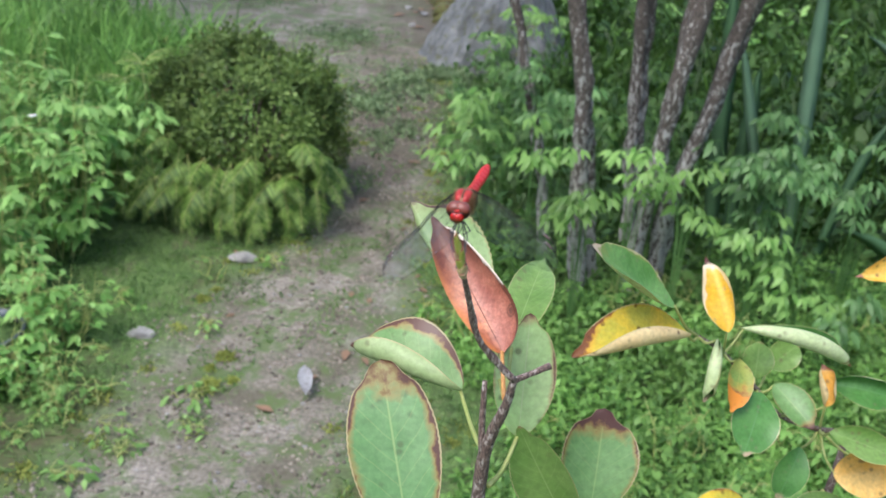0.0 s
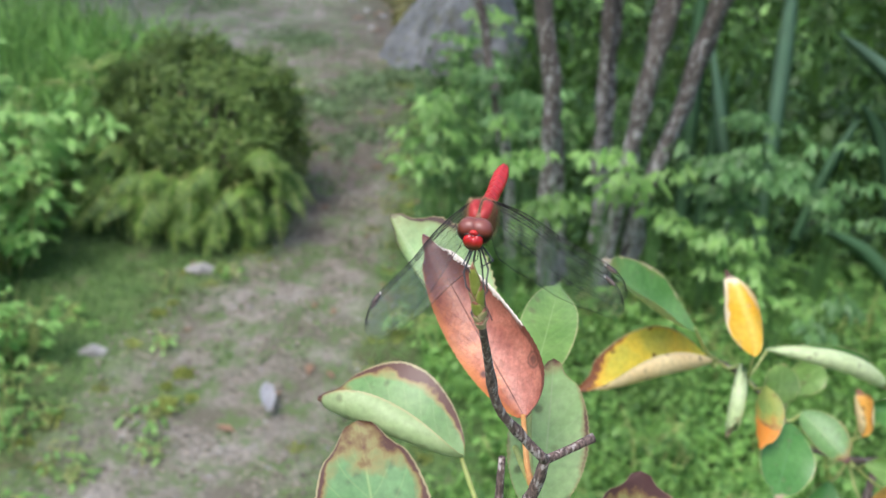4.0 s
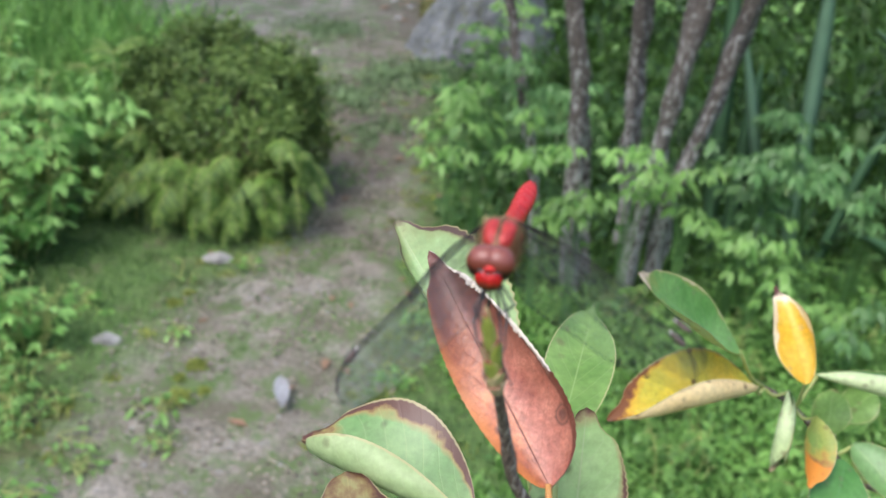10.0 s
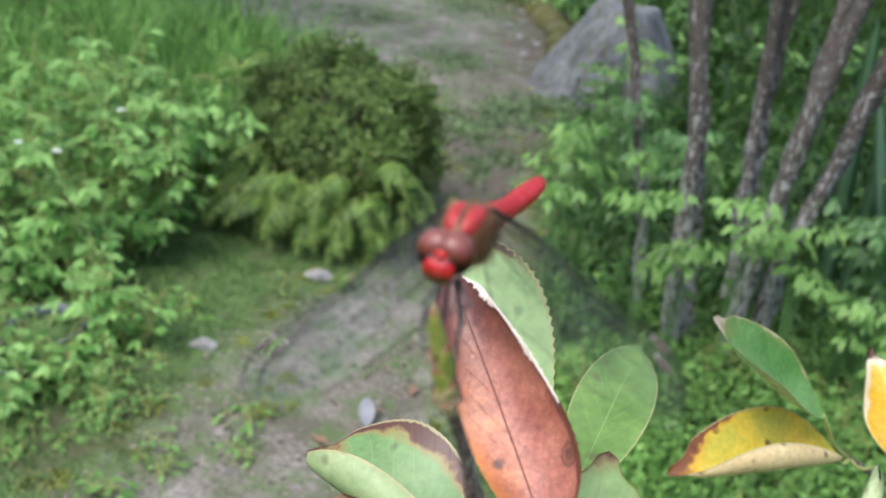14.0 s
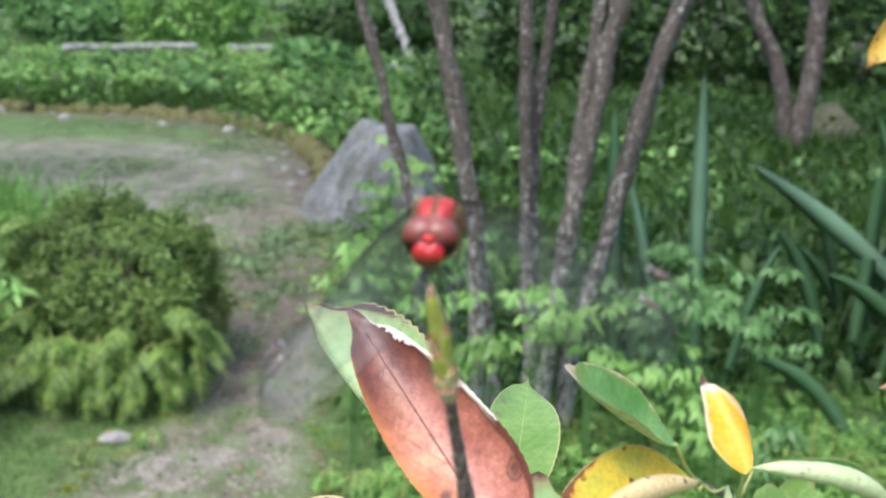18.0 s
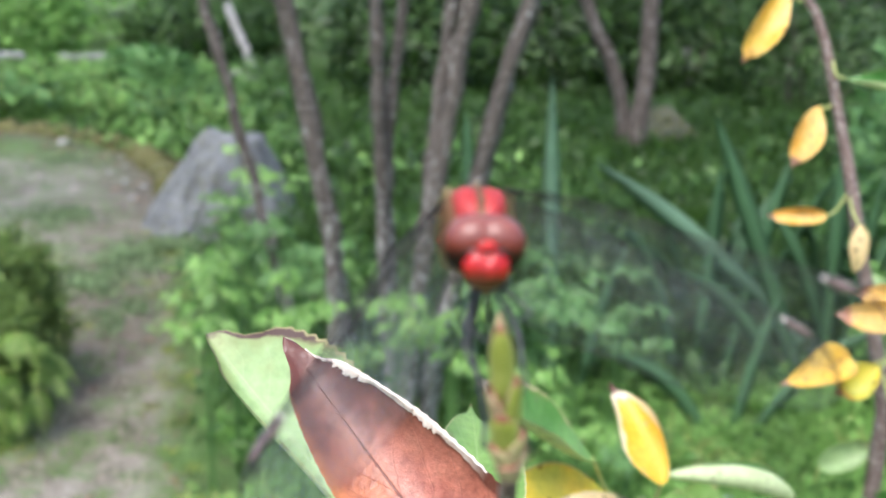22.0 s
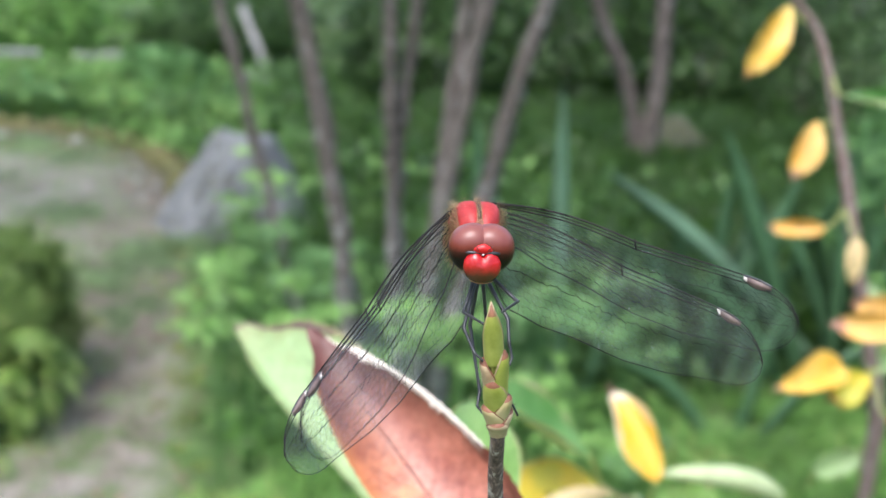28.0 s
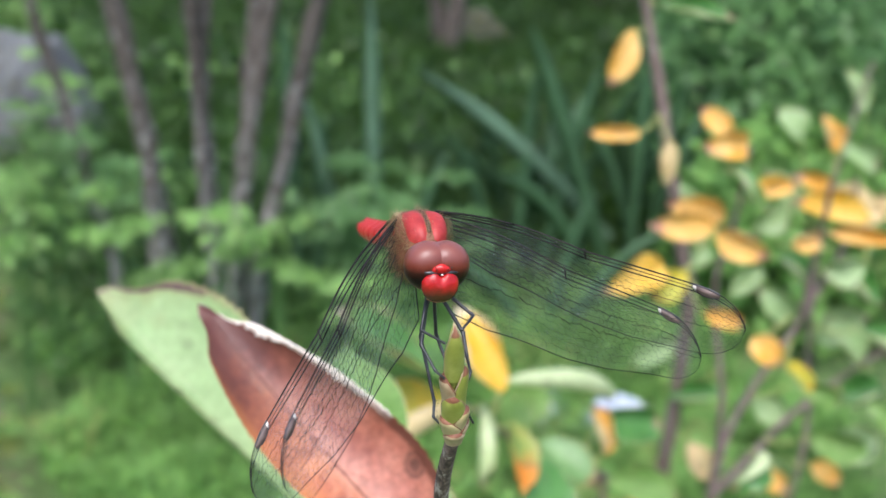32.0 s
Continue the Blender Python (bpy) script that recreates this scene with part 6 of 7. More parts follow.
    big_leaf(ob, q(0.0560, 0.3270, 1.0240), q(0.0570, 0.3420, 1.0680), (0.0, -0.75, 0.65), 0.0235, M_DULL, M_UNDER_G, (0.3, 0.2), 0.02, 0.5, 0.02, 0.02, 6, 0.0, "narrow green leaf behind the twig", 0.6, q(0.045, 0.302, 1.02))
    big_leaf(ob, q(0.0800, 0.3250, 0.9830), q(0.0557, 0.3263, 1.0290), (-0.3, -0.8, 0.5), 0.024, M_GREEN_P, M_UNDER_G, (0.3, 0.6), 0.02, 0.5, 0.02, 0.02, 7, 0.0, "green leaf low on the stem", 0.7, q(0.045, 0.306, 0.96))
    big_leaf(ob, q(0.0890, 0.3400, 0.9720), q(0.0935, 0.3640, 1.0150), (0.1, -0.85, 0.5), 0.033, M_GREEN, M_UNDER_G, (0.35, 0.2), 0.03, 0.6, 0.03, 0.02, 8, 0.0, "round green leaf with a brown tip", 0.6, q(0.048, 0.31, 0.92))
    return ob


near_shrub()


def side_shrub():
    """The second shrub: a spray of yellowing leaves."""
    o = np.array([0.30, 0.62, 0])
    ob = thing("yellowing_shrub", "shrub spray of yellow, orange and green curling leaves", "shrub", tuple(o))

    def q(*p):
        return np.array(p) - o

    def stem(pts, r0, r1, seed):
        n = 24
        Geo().tube(spline([q(*p) for p in pts], n), [r0 + (r1 - r0) * k / n for k in range(n + 1)], 8, 0, 0.08, seed).make("branch", M_TWIG, ob)

    stem([(0.172, 0.552, 0.9535), (0.1825, 0.5628, 0.9433), (0.2017, 0.5677, 0.9298), (0.234, 0.5847, 0.8945), (0.2568, 0.5953, 0.8693), (0.2918, 0.6092, 0.8511), (0.3198, 0.626, 0.8394)], 0.0010, 0.0022, 1)
    stem([(0.3198, 0.626, 0.8394), (0.31, 0.61, 0.8), (0.30, 0.61, 0.7), (0.31, 0.62, 0.4), (0.30, 0.62, -0.02)], 0.0022, 0.006, 2)
    N = (0, -0.85, 0.5)

    def lf(b, t, w, top, under, roll, f=N, bend=0.05, rt=0.75, root=None, label="", seed=0, belly=0.5, ripple=0.03, half=(1.0, 1.0)):
        big_leaf(ob, q(*b), q(*t), f, w, top, under, roll, bend, belly, ripple, 0.015, seed, 0.0, label, rt, q(*root) if root else None, half)

    n1, n2, n3, n4, n5 = (0.1825, 0.5628, 0.9433), (0.2017, 0.5677, 0.9298), (0.234, 0.5847, 0.8945), (0.2568, 0.5953, 0.8693), (0.2918, 0.6092, 0.8511)
    lf((0.1594, 0.5370, 0.9756), (0.1034, 0.5157, 1.0210), 0.030, M_CURL, M_UNDER, (1.3, 0.4), (0.35, -0.55, 0.75), -0.04, 0.75, n1, "deep green curling leaf with a withered tip", 11)
    lf((0.1730, 0.5454, 0.9535), (0.0990, 0.5100, 0.9530), 0.042, M_YELGREEN, M_CREAM, (3.0, 0.5), (0.1, -0.6, 0.8), 0.09, 0.75, n1, "yellow-green leaf with brown spots, rolled", 12)
    lf((0.1942, 0.5444, 0.9572), (0.1822, 0.5769, 0.9910), 0.0250, M_GOLD, M_CREAM, (0.5, 1.9), (0.1, -0.75, 0.65), 0.06, 0.85, n2, "golden yellow leaf with cream rolled edges", 13, 0.40, 0.08)
    lf((0.1948, 0.5625, 0.9424), (0.1889, 0.5459, 0.9065), 0.030, M_DKGREEN, M_UNDER, (3.2, 3.0), (0.2, -0.9, 0.3), 0.02, 0.8, n1, "narrow leaf rolled to show its pale underside", 14)
    lf((0.2096, 0.5579, 0.9322), (0.2002, 0.5269, 0.9127), 0.020, M_TURN, M_CREAM, (0.8, 0.5), (0.3, -0.8, 0.5), 0.06, 0.75, n2, "small green leaf turning orange at its tip", 15)
    lf((0.2149, 0.5836, 0.9403), (0.2941, 0.5933, 0.9124), 0.050, M_DKGREEN, M_UNDER, (0.7, 4.0), (0.1, -0.65, 0.75), 0.10, 0.7, n2, "long leaf rolled over, pale green beneath", 16, half=(0.5, 1.0))
    lf((0.2348, 0.5964, 0.8959), (0.2368, 0.6067, 0.9184), 0.022, M_GREEN_P, M_UNDER, (0.3, 0.3), N, 0.03, 0.55, n3, "round green leaf", 17)
    lf((0.2534, 0.626, 0.8882), (0.2725, 0.6299, 0.9066), 0.022, M_GREEN_P, M_UNDER, (0.3, 0.3), N, 0.03, 0.6, n3, "round green leaf", 18)
    lf((0.2250, 0.5497, 0.9141), (0.2094, 0.5162, 0.8893), 0.031, M_DKGREEN, M_UNDER, (0.3, 0.3), (0.1, -0.75, 0.65), 0.03, 0.65, n3, "dark green pointed leaf", 19)
    lf((0.2723, 0.5645, 0.8978), (0.2679, 0.5756, 0.9222), 0.026, M_ORANGE, M_CREAM, (2.0, 2.4), (0.2, -0.9, 0.3), 0.03, 0.7, n4, "small bright orange curled leaf", 20)
    lf((0.2449, 0.5866, 0.8985), (0.2654, 0.5583, 0.8843), 0.024, M_GREEN, M_UNDER, (0.4, 0.9), (-0.2, -0.7, 0.7), 0.05, 0.7, n3, "green leaf with a brown rim", 21)
    lf((0.2897, 0.6052, 0.8905), (0.3384, 0.6034, 0.8820), 0.030, M_DKGREEN, M_UNDER, (2.0, 0.4), (0.0, -0.6, 0.8), 0.08, 0.7, n5, "green leaf rolled along its edge", 22)
    lf((0.2834, 0.5748, 0.8721), (0.3313, 0.5707, 0.8566), 0.024, M_GREEN_P, M_UNDER, (1.0, 0.3), (0.0, -0.6, 0.8), 0.05, 0.7, n5, "green pointed leaf", 23)
    lf((0.2959, 0.5799, 0.8351), (0.3419, 0.5827, 0.8408), 0.036, M_ORANGE, M_CREAM, (0.4, 0.3), N, 0.04, 0.6, n5, "broad orange-yellow leaf", 24)
    lf((0.190, 0.535, 0.832), (0.235, 0.545, 0.828), 0.026, M_YELGREEN, M_UNDER, (0.4, 0.4), (0, -0.5, 0.9), 0.05, 0.7, (0.30, 0.61, 0.78), "yellow-green leaf low on the shrub", 25)
    lf((0.272, 0.585, 0.852), (0.258, 0.570, 0.818), 0.024, M_DKGREEN, M_UNDER, (0.4, 0.4), N, 0.05, 0.7, n5, "dark green hanging leaf", 26)
    lf((0.330, 0.60, 0.83), (0.350, 0.575, 0.80), 0.028, M_DKGREEN, M_UNDER, (0.4, 0.4), N, 0.05, 0.7, n5, "dark green hanging leaf", 27)
    lf((0.315, 0.60, 0.80), (0.275, 0.585, 0.785), 0.028, M_GREEN_P, M_UNDER, (0.4, 0.4), (0, -0.6, 0.8), 0.05, 0.7, (0.305, 0.61, 0.8), "green leaf low on the shrub", 28)


side_shrub()


def tall_branch():
    """An upright branch with hanging yellow leaves."""
    o = np.array([0.42, 0.72, 0])
    ob = thing("yellow_leaved_branch", "upright branch with hanging yellow and orange leaves", "shrub", tuple(o))

    def q(*p):
        return np.array(p) - o

    def stem(pts, r0, r1, seed):
        n = 24
        Geo().tube(spline([q(*p) for p in pts], n), [r0 + (r1 - r0) * k / n for k in range(n + 1)], 8, 0, 0.08, seed).make("branch", M_TWIG, ob)

    N = (-0.25, -0.9, 0.3)
    stem([(0.365, 0.79, 1.22), (0.376, 0.785, 1.176), (0.398, 0.775, 1.145), (0.408, 0.757, 1.09), (0.414, 0.742, 1.045), (0.42, 0.728, 0.995), (0.43, 0.715, 0.94), (0.44, 0.71, 0.85), (0.43, 0.72, 0.4), (0.42, 0.72, -0.02)], 0.0022, 0.0065, 1)

    def lf(b, t, w, top, under, roll=(0.6, 0.5), f=N, bend=0.05, rt=0.7, root=None, label="yellow hanging leaf", seed=0, belly=0.5):
        big_leaf(ob, q(*b), q(*t), f, w, top, under, roll, bend, belly, 0.06, 0.02, seed, 0.0, label, rt, q(*root) if root else None)

    return ob, q, stem, lf


def tall_leaves():
    ob, q, stem, lf = tall_branch()
    for row in TALL:
        b, t, w, kind, root = row
        top, under, label = KINDS[kind]
        curl = random.Random(int(b[0] * 1e4))
        lf(b, t, w, top, under, (curl.uniform(0.3, 1.9), curl.uniform(0.3, 1.9)) if kind != "p" else (0.6, 2.6), bend=curl.uniform(-0.04, 0.14), rt=curl.uniform(0.7, 1.15), belly=curl.uniform(0.36, 0.54), root=root, label=label, seed=int(b[2] * 1e4))
    for k, pts in enumerate(TALL_STEMS):
        stem(pts, 0.0012, 0.003, 20 + k)


KINDS = {
    "y": (M_YELLOW, M_CREAM, "yellow leaf with brown specks"),
    "o": (M_ORANGE, M_CREAM, "orange leaf with a withered tip"),
    "g": (M_YELGREEN, M_UNDER, "yellow-green leaf"),
    "n": (M_GREEN_P, M_UNDER, "plain green leaf"),
    "c": (M_CREAM, M_YELLOW, "pale yellow withering leaf"),
    "l": (M_PALE, M_UNDER, "pale green leaf"),
    "p": (M_DKGREEN, M_UNDER, "rolled green leaf, pale beneath"),
}
TALL = [
    ((0.3779, 0.7817, 1.1641), (0.3482, 0.7767, 1.1160), 0.026, "y", (0.392, 0.778, 1.156)),
    ((0.3977, 0.7618, 1.0915), (0.3794, 0.7561, 1.0520), 0.023, "o", (0.408, 0.757, 1.098)),
    ((0.4008, 0.7432, 1.0234), (0.3681, 0.7593, 1.0208), 0.017, "o", (0.413, 0.742, 1.040)),
    ((0.4060, 0.7174, 1.0240), (0.4058, 0.7174, 0.9920), 0.015, "c", (0.413, 0.742, 1.040)),
    ((0.3980, 0.7415, 1.1106), (0.4464, 0.7173, 1.1040), 0.022, "p", (0.405, 0.765, 1.12)),
    ((0.3955, 0.6472, 1.0449), (0.3801, 0.6605, 1.0596), 0.017, "o", (0.404, 0.640, 1.030)),
    ((0.4043, 0.6413, 1.0408), (0.3781, 0.6527, 1.0373), 0.024, "o", (0.404, 0.640, 1.030)),
    ((0.4978, 0.6610, 1.0263), (0.4914, 0.6728, 1.0500), 0.023, "o", (0.500, 0.660, 1.010)),
    ((0.3950, 0.6485, 0.9875), (0.3579, 0.6654, 0.9849), 0.022, "o", (0.420, 0.66, 0.98)),
    ((0.3815, 0.6325, 0.9903), (0.4125, 0.6133, 0.9770), 0.026, "o", (0.380, 0.6462, 0.975)),
    ((0.4151, 0.6621, 0.9872), (0.3790, 0.6802, 0.9930), 0.024, "o", (0.425, 0.67, 0.975)),
    ((0.5305, 0.6513, 0.9820), (0.4828, 0.6773, 0.9894), 0.030, "y", (0.54, 0.67, 0.96)),
    ((0.4969, 0.5980, 0.9850), (0.4548, 0.6198, 0.9885), 0.022, "o", (0.51, 0.62, 0.96)),
    ((0.3325, 0.6166, 0.9792), (0.2895, 0.6099, 0.9693), 0.026, "y", (0.380, 0.6462, 0.964)),
    ((0.3516, 0.6169, 0.9737), (0.3310, 0.6203, 0.9570), 0.022, "g", (0.380, 0.6462, 0.964)),
    ((0.3456, 0.5904, 0.9589), (0.3665, 0.5785, 0.9545), 0.020, "o", (0.380, 0.6462, 0.955)),
    ((0.4294, 0.6775, 1.0139), (0.4487, 0.6586, 0.9896), 0.012, "p", (0.41, 0.66, 1.02)),
    ((0.4840, 0.6817, 0.9960), (0.4593, 0.6916, 0.9990), 0.020, "y", (0.49, 0.68, 0.98)),
    ((0.4617, 0.6377, 0.8030), (0.4786, 0.6256, 0.7932), 0.022, "o", (0.43, 0.65, 0.82)),
    ((0.5091, 0.6381, 0.8025), (0.5279, 0.6235, 0.7887), 0.022, "o", (0.50, 0.65, 0.80)),
    ((0.4600, 0.6250, 0.8800), (0.4900, 0.6100, 0.8700), 0.026, "n", (0.45, 0.65, 0.86)),
    ((0.4200, 0.6000, 0.8500), (0.3900, 0.5900, 0.8350), 0.028, "p", (0.43, 0.62, 0.84)),
    ((0.5200, 0.6300, 0.9100), (0.5500, 0.6100, 0.8950), 0.030, "p", (0.51, 0.66, 0.90)),
    ((0.4800, 0.6200, 0.8400), (0.5200, 0.6000, 0.8300), 0.030, "n", (0.46, 0.64, 0.83)),
    ((0.5400, 0.6300, 0.8500), (0.5750, 0.6050, 0.8300), 0.028, "n", (0.54, 0.66, 0.85)),
    ((0.3956, 0.641, 1.0291), (0.407, 0.6252, 1.0031), 0.012, "p", (0.404, 0.657, 1.021)),
    ((0.45, 0.6726, 0.9969), (0.4725, 0.665, 1.0054), 0.018, "o", (0.448, 0.694, 0.989)),
    ((0.5138, 0.6856, 0.9889), (0.5702, 0.6765, 0.9753), 0.030, "c", (0.573, 0.671, 0.966)),
    ((0.4659, 0.6537, 0.9685), (0.4864, 0.6457, 0.9734), 0.020, "o", (0.504, 0.655, 0.961)),
    ((0.4097, 0.6161, 0.9234), (0.4256, 0.6023, 0.9083), 0.020, "o", (0.447, 0.624, 0.931)),
    ((0.4275, 0.6028, 0.9116), (0.4417, 0.5892, 0.8947), 0.016, "g", (0.446, 0.619, 0.917)),
    ((0.486, 0.8081, 0.9661), (0.506, 0.7791, 0.9171), 0.030, "l", (0.502, 0.82, 0.957)),
    ((0.5444, 0.7392, 0.923), (0.5657, 0.7181, 0.8958), 0.030, "p", (0.582, 0.739, 0.91)),
    ((0.4926, 0.7311, 0.8987), (0.5177, 0.7275, 0.9204), 0.030, "l", (0.504, 0.74, 0.875)),
    ((0.5525, 0.6895, 0.9266), (0.5806, 0.6674, 0.9053), 0.034, "p", (0.569, 0.706, 0.928)),
    ((0.548, 0.6932, 0.8707), (0.5882, 0.6811, 0.8895), 0.036, "l", (0.558, 0.705, 0.854)),
    ((0.4315, 0.7111, 0.8324), (0.4696, 0.6952, 0.839), 0.026, "p", (0.485, 0.703, 0.818)),
    ((0.4401, 0.6652, 0.7863), (0.4296, 0.6804, 0.812), 0.024, "c", (0.464, 0.675, 0.78)),
    ((0.4746, 0.6718, 0.8455), (0.4982, 0.652, 0.8245), 0.030, "l", (0.484, 0.684, 0.828)),
    ((0.5334, 0.6449, 0.8497), (0.5627, 0.6344, 0.8593), 0.036, "p", (0.545, 0.661, 0.844)),
    ((0.4109, 0.7298, 0.8543), (0.4425, 0.7214, 0.8721), 0.026, "l", (0.418, 0.743, 0.837)),
    ((0.5048, 0.6515, 0.7715), (0.4846, 0.6715, 0.7973), 0.030, "l", (0.523, 0.664, 0.765)),
    ((0.5413, 0.6456, 0.8013), (0.5726, 0.6358, 0.8152), 0.034, "l", (0.553, 0.661, 0.795)),
    ((0.6108, 0.761, 1.0002), (0.6379, 0.7419, 0.9853), 0.034, "l", (0.621, 0.771, 0.978)),
    ((0.5975, 0.7902, 0.9982), (0.5831, 0.807, 1.0231), 0.030, "l", (0.615, 0.795, 0.972)),
    ((0.4983, 0.725, 0.95), (0.5265, 0.7198, 0.9714), 0.026, "l", (0.55, 0.718, 0.935)),
    ((0.5481, 0.7278, 0.9586), (0.5238, 0.7515, 0.9888), 0.026, "l", (0.574, 0.734, 0.946)),
    ((0.5423, 0.696, 0.9903), (0.5136, 0.7121, 0.9959), 0.016, "o", (0.56, 0.704, 0.974)),
    ((0.5401, 0.6555, 0.9448), (0.5112, 0.6673, 0.939), 0.030, "l", (0.561, 0.673, 0.954)),
    ((0.5051, 0.6787, 0.9006), (0.4847, 0.6955, 0.9181), 0.026, "l", (0.528, 0.692, 0.902)),
    ((0.5704, 0.6936, 0.959), (0.5906, 0.6935, 0.9838), 0.026, "c", (0.577, 0.705, 0.937)),
    ((0.4543, 0.7213, 0.9462), (0.4379, 0.7213, 0.9261), 0.020, "l", (0.46, 0.741, 0.943)),
    ((0.562, 0.6606, 0.8651), (0.5421, 0.682, 0.8948), 0.030, "l", (0.585, 0.668, 0.853)),
    ((0.6776, 0.8055, 1.016), (0.6677, 0.8243, 1.0515), 0.034, "l", (0.697, 0.811, 0.994)),
]
TALL_STEMS = [
    [(0.404, 0.640, 1.040), (0.408, 0.645, 1.00), (0.405, 0.650, 0.94), (0.4105, 0.6284, 0.8362), (0.42, 0.66, 0.6), (0.42, 0.72, 0.05)],
    [(0.545, 0.681, 1.00), (0.5466, 0.6806, 0.9566), (0.4978, 0.6618, 0.9086), (0.4357, 0.6446, 0.8484), (0.4105, 0.6284, 0.80)],
    [(0.5889, 0.6614, 0.8702), (0.5614, 0.6677, 0.8524), (0.50, 0.655, 0.835), (0.4105, 0.6284, 0.80)],
    [(0.688, 0.817, 1.057), (0.631, 0.779, 0.981), (0.585, 0.74, 0.914), (0.558, 0.705, 0.854), (0.525, 0.663, 0.765), (0.5, 0.7, 0.5), (0.45, 0.72, 0.05)],
    [(0.500, 0.661, 1.02), (0.50, 0.662, 0.96), (0.4978, 0.6618, 0.9086)],
]
tall_leaves()


def silver_leaf():
    ob = thing("fallen_leaf", "dry silvery grey leaf lying on the path", "leaf", (SILVER[0], SILVER[1], 0.022), "fallen leaves")
    big_leaf(ob, (0.010, -0.048, 0.004), (-0.009, 0.048, 0.020), (0.1, -0.2, 1), 0.035, M_DRYLEAF, M_DRYLEAF, (0.35, 0.5), 0.04, 0.5, 0.04, 0.02, 31, 0.2, "", 0.8)


SILVER = (-0.272, 1.905)
silver_leaf()


# ---- the dragonfly ----
HEAD = Vector((0.0272, 0.2730, 1.1348))
FWD = Vector((-0.19, -0.978, 0.045)).normalized()
RIGHT = FWD.cross(Vector((0, 0, 1))).normalized()
UP = RIGHT.cross(FWD)
SEAT = HEAD - FWD * 0.0078
BODY = Matrix.Translation(SEAT) @ Matrix((RIGHT, FWD, UP)).transposed().to_4x4()
INV = BODY.inverted()


def loc(p):
    return np.array(INV @ Vector(p))


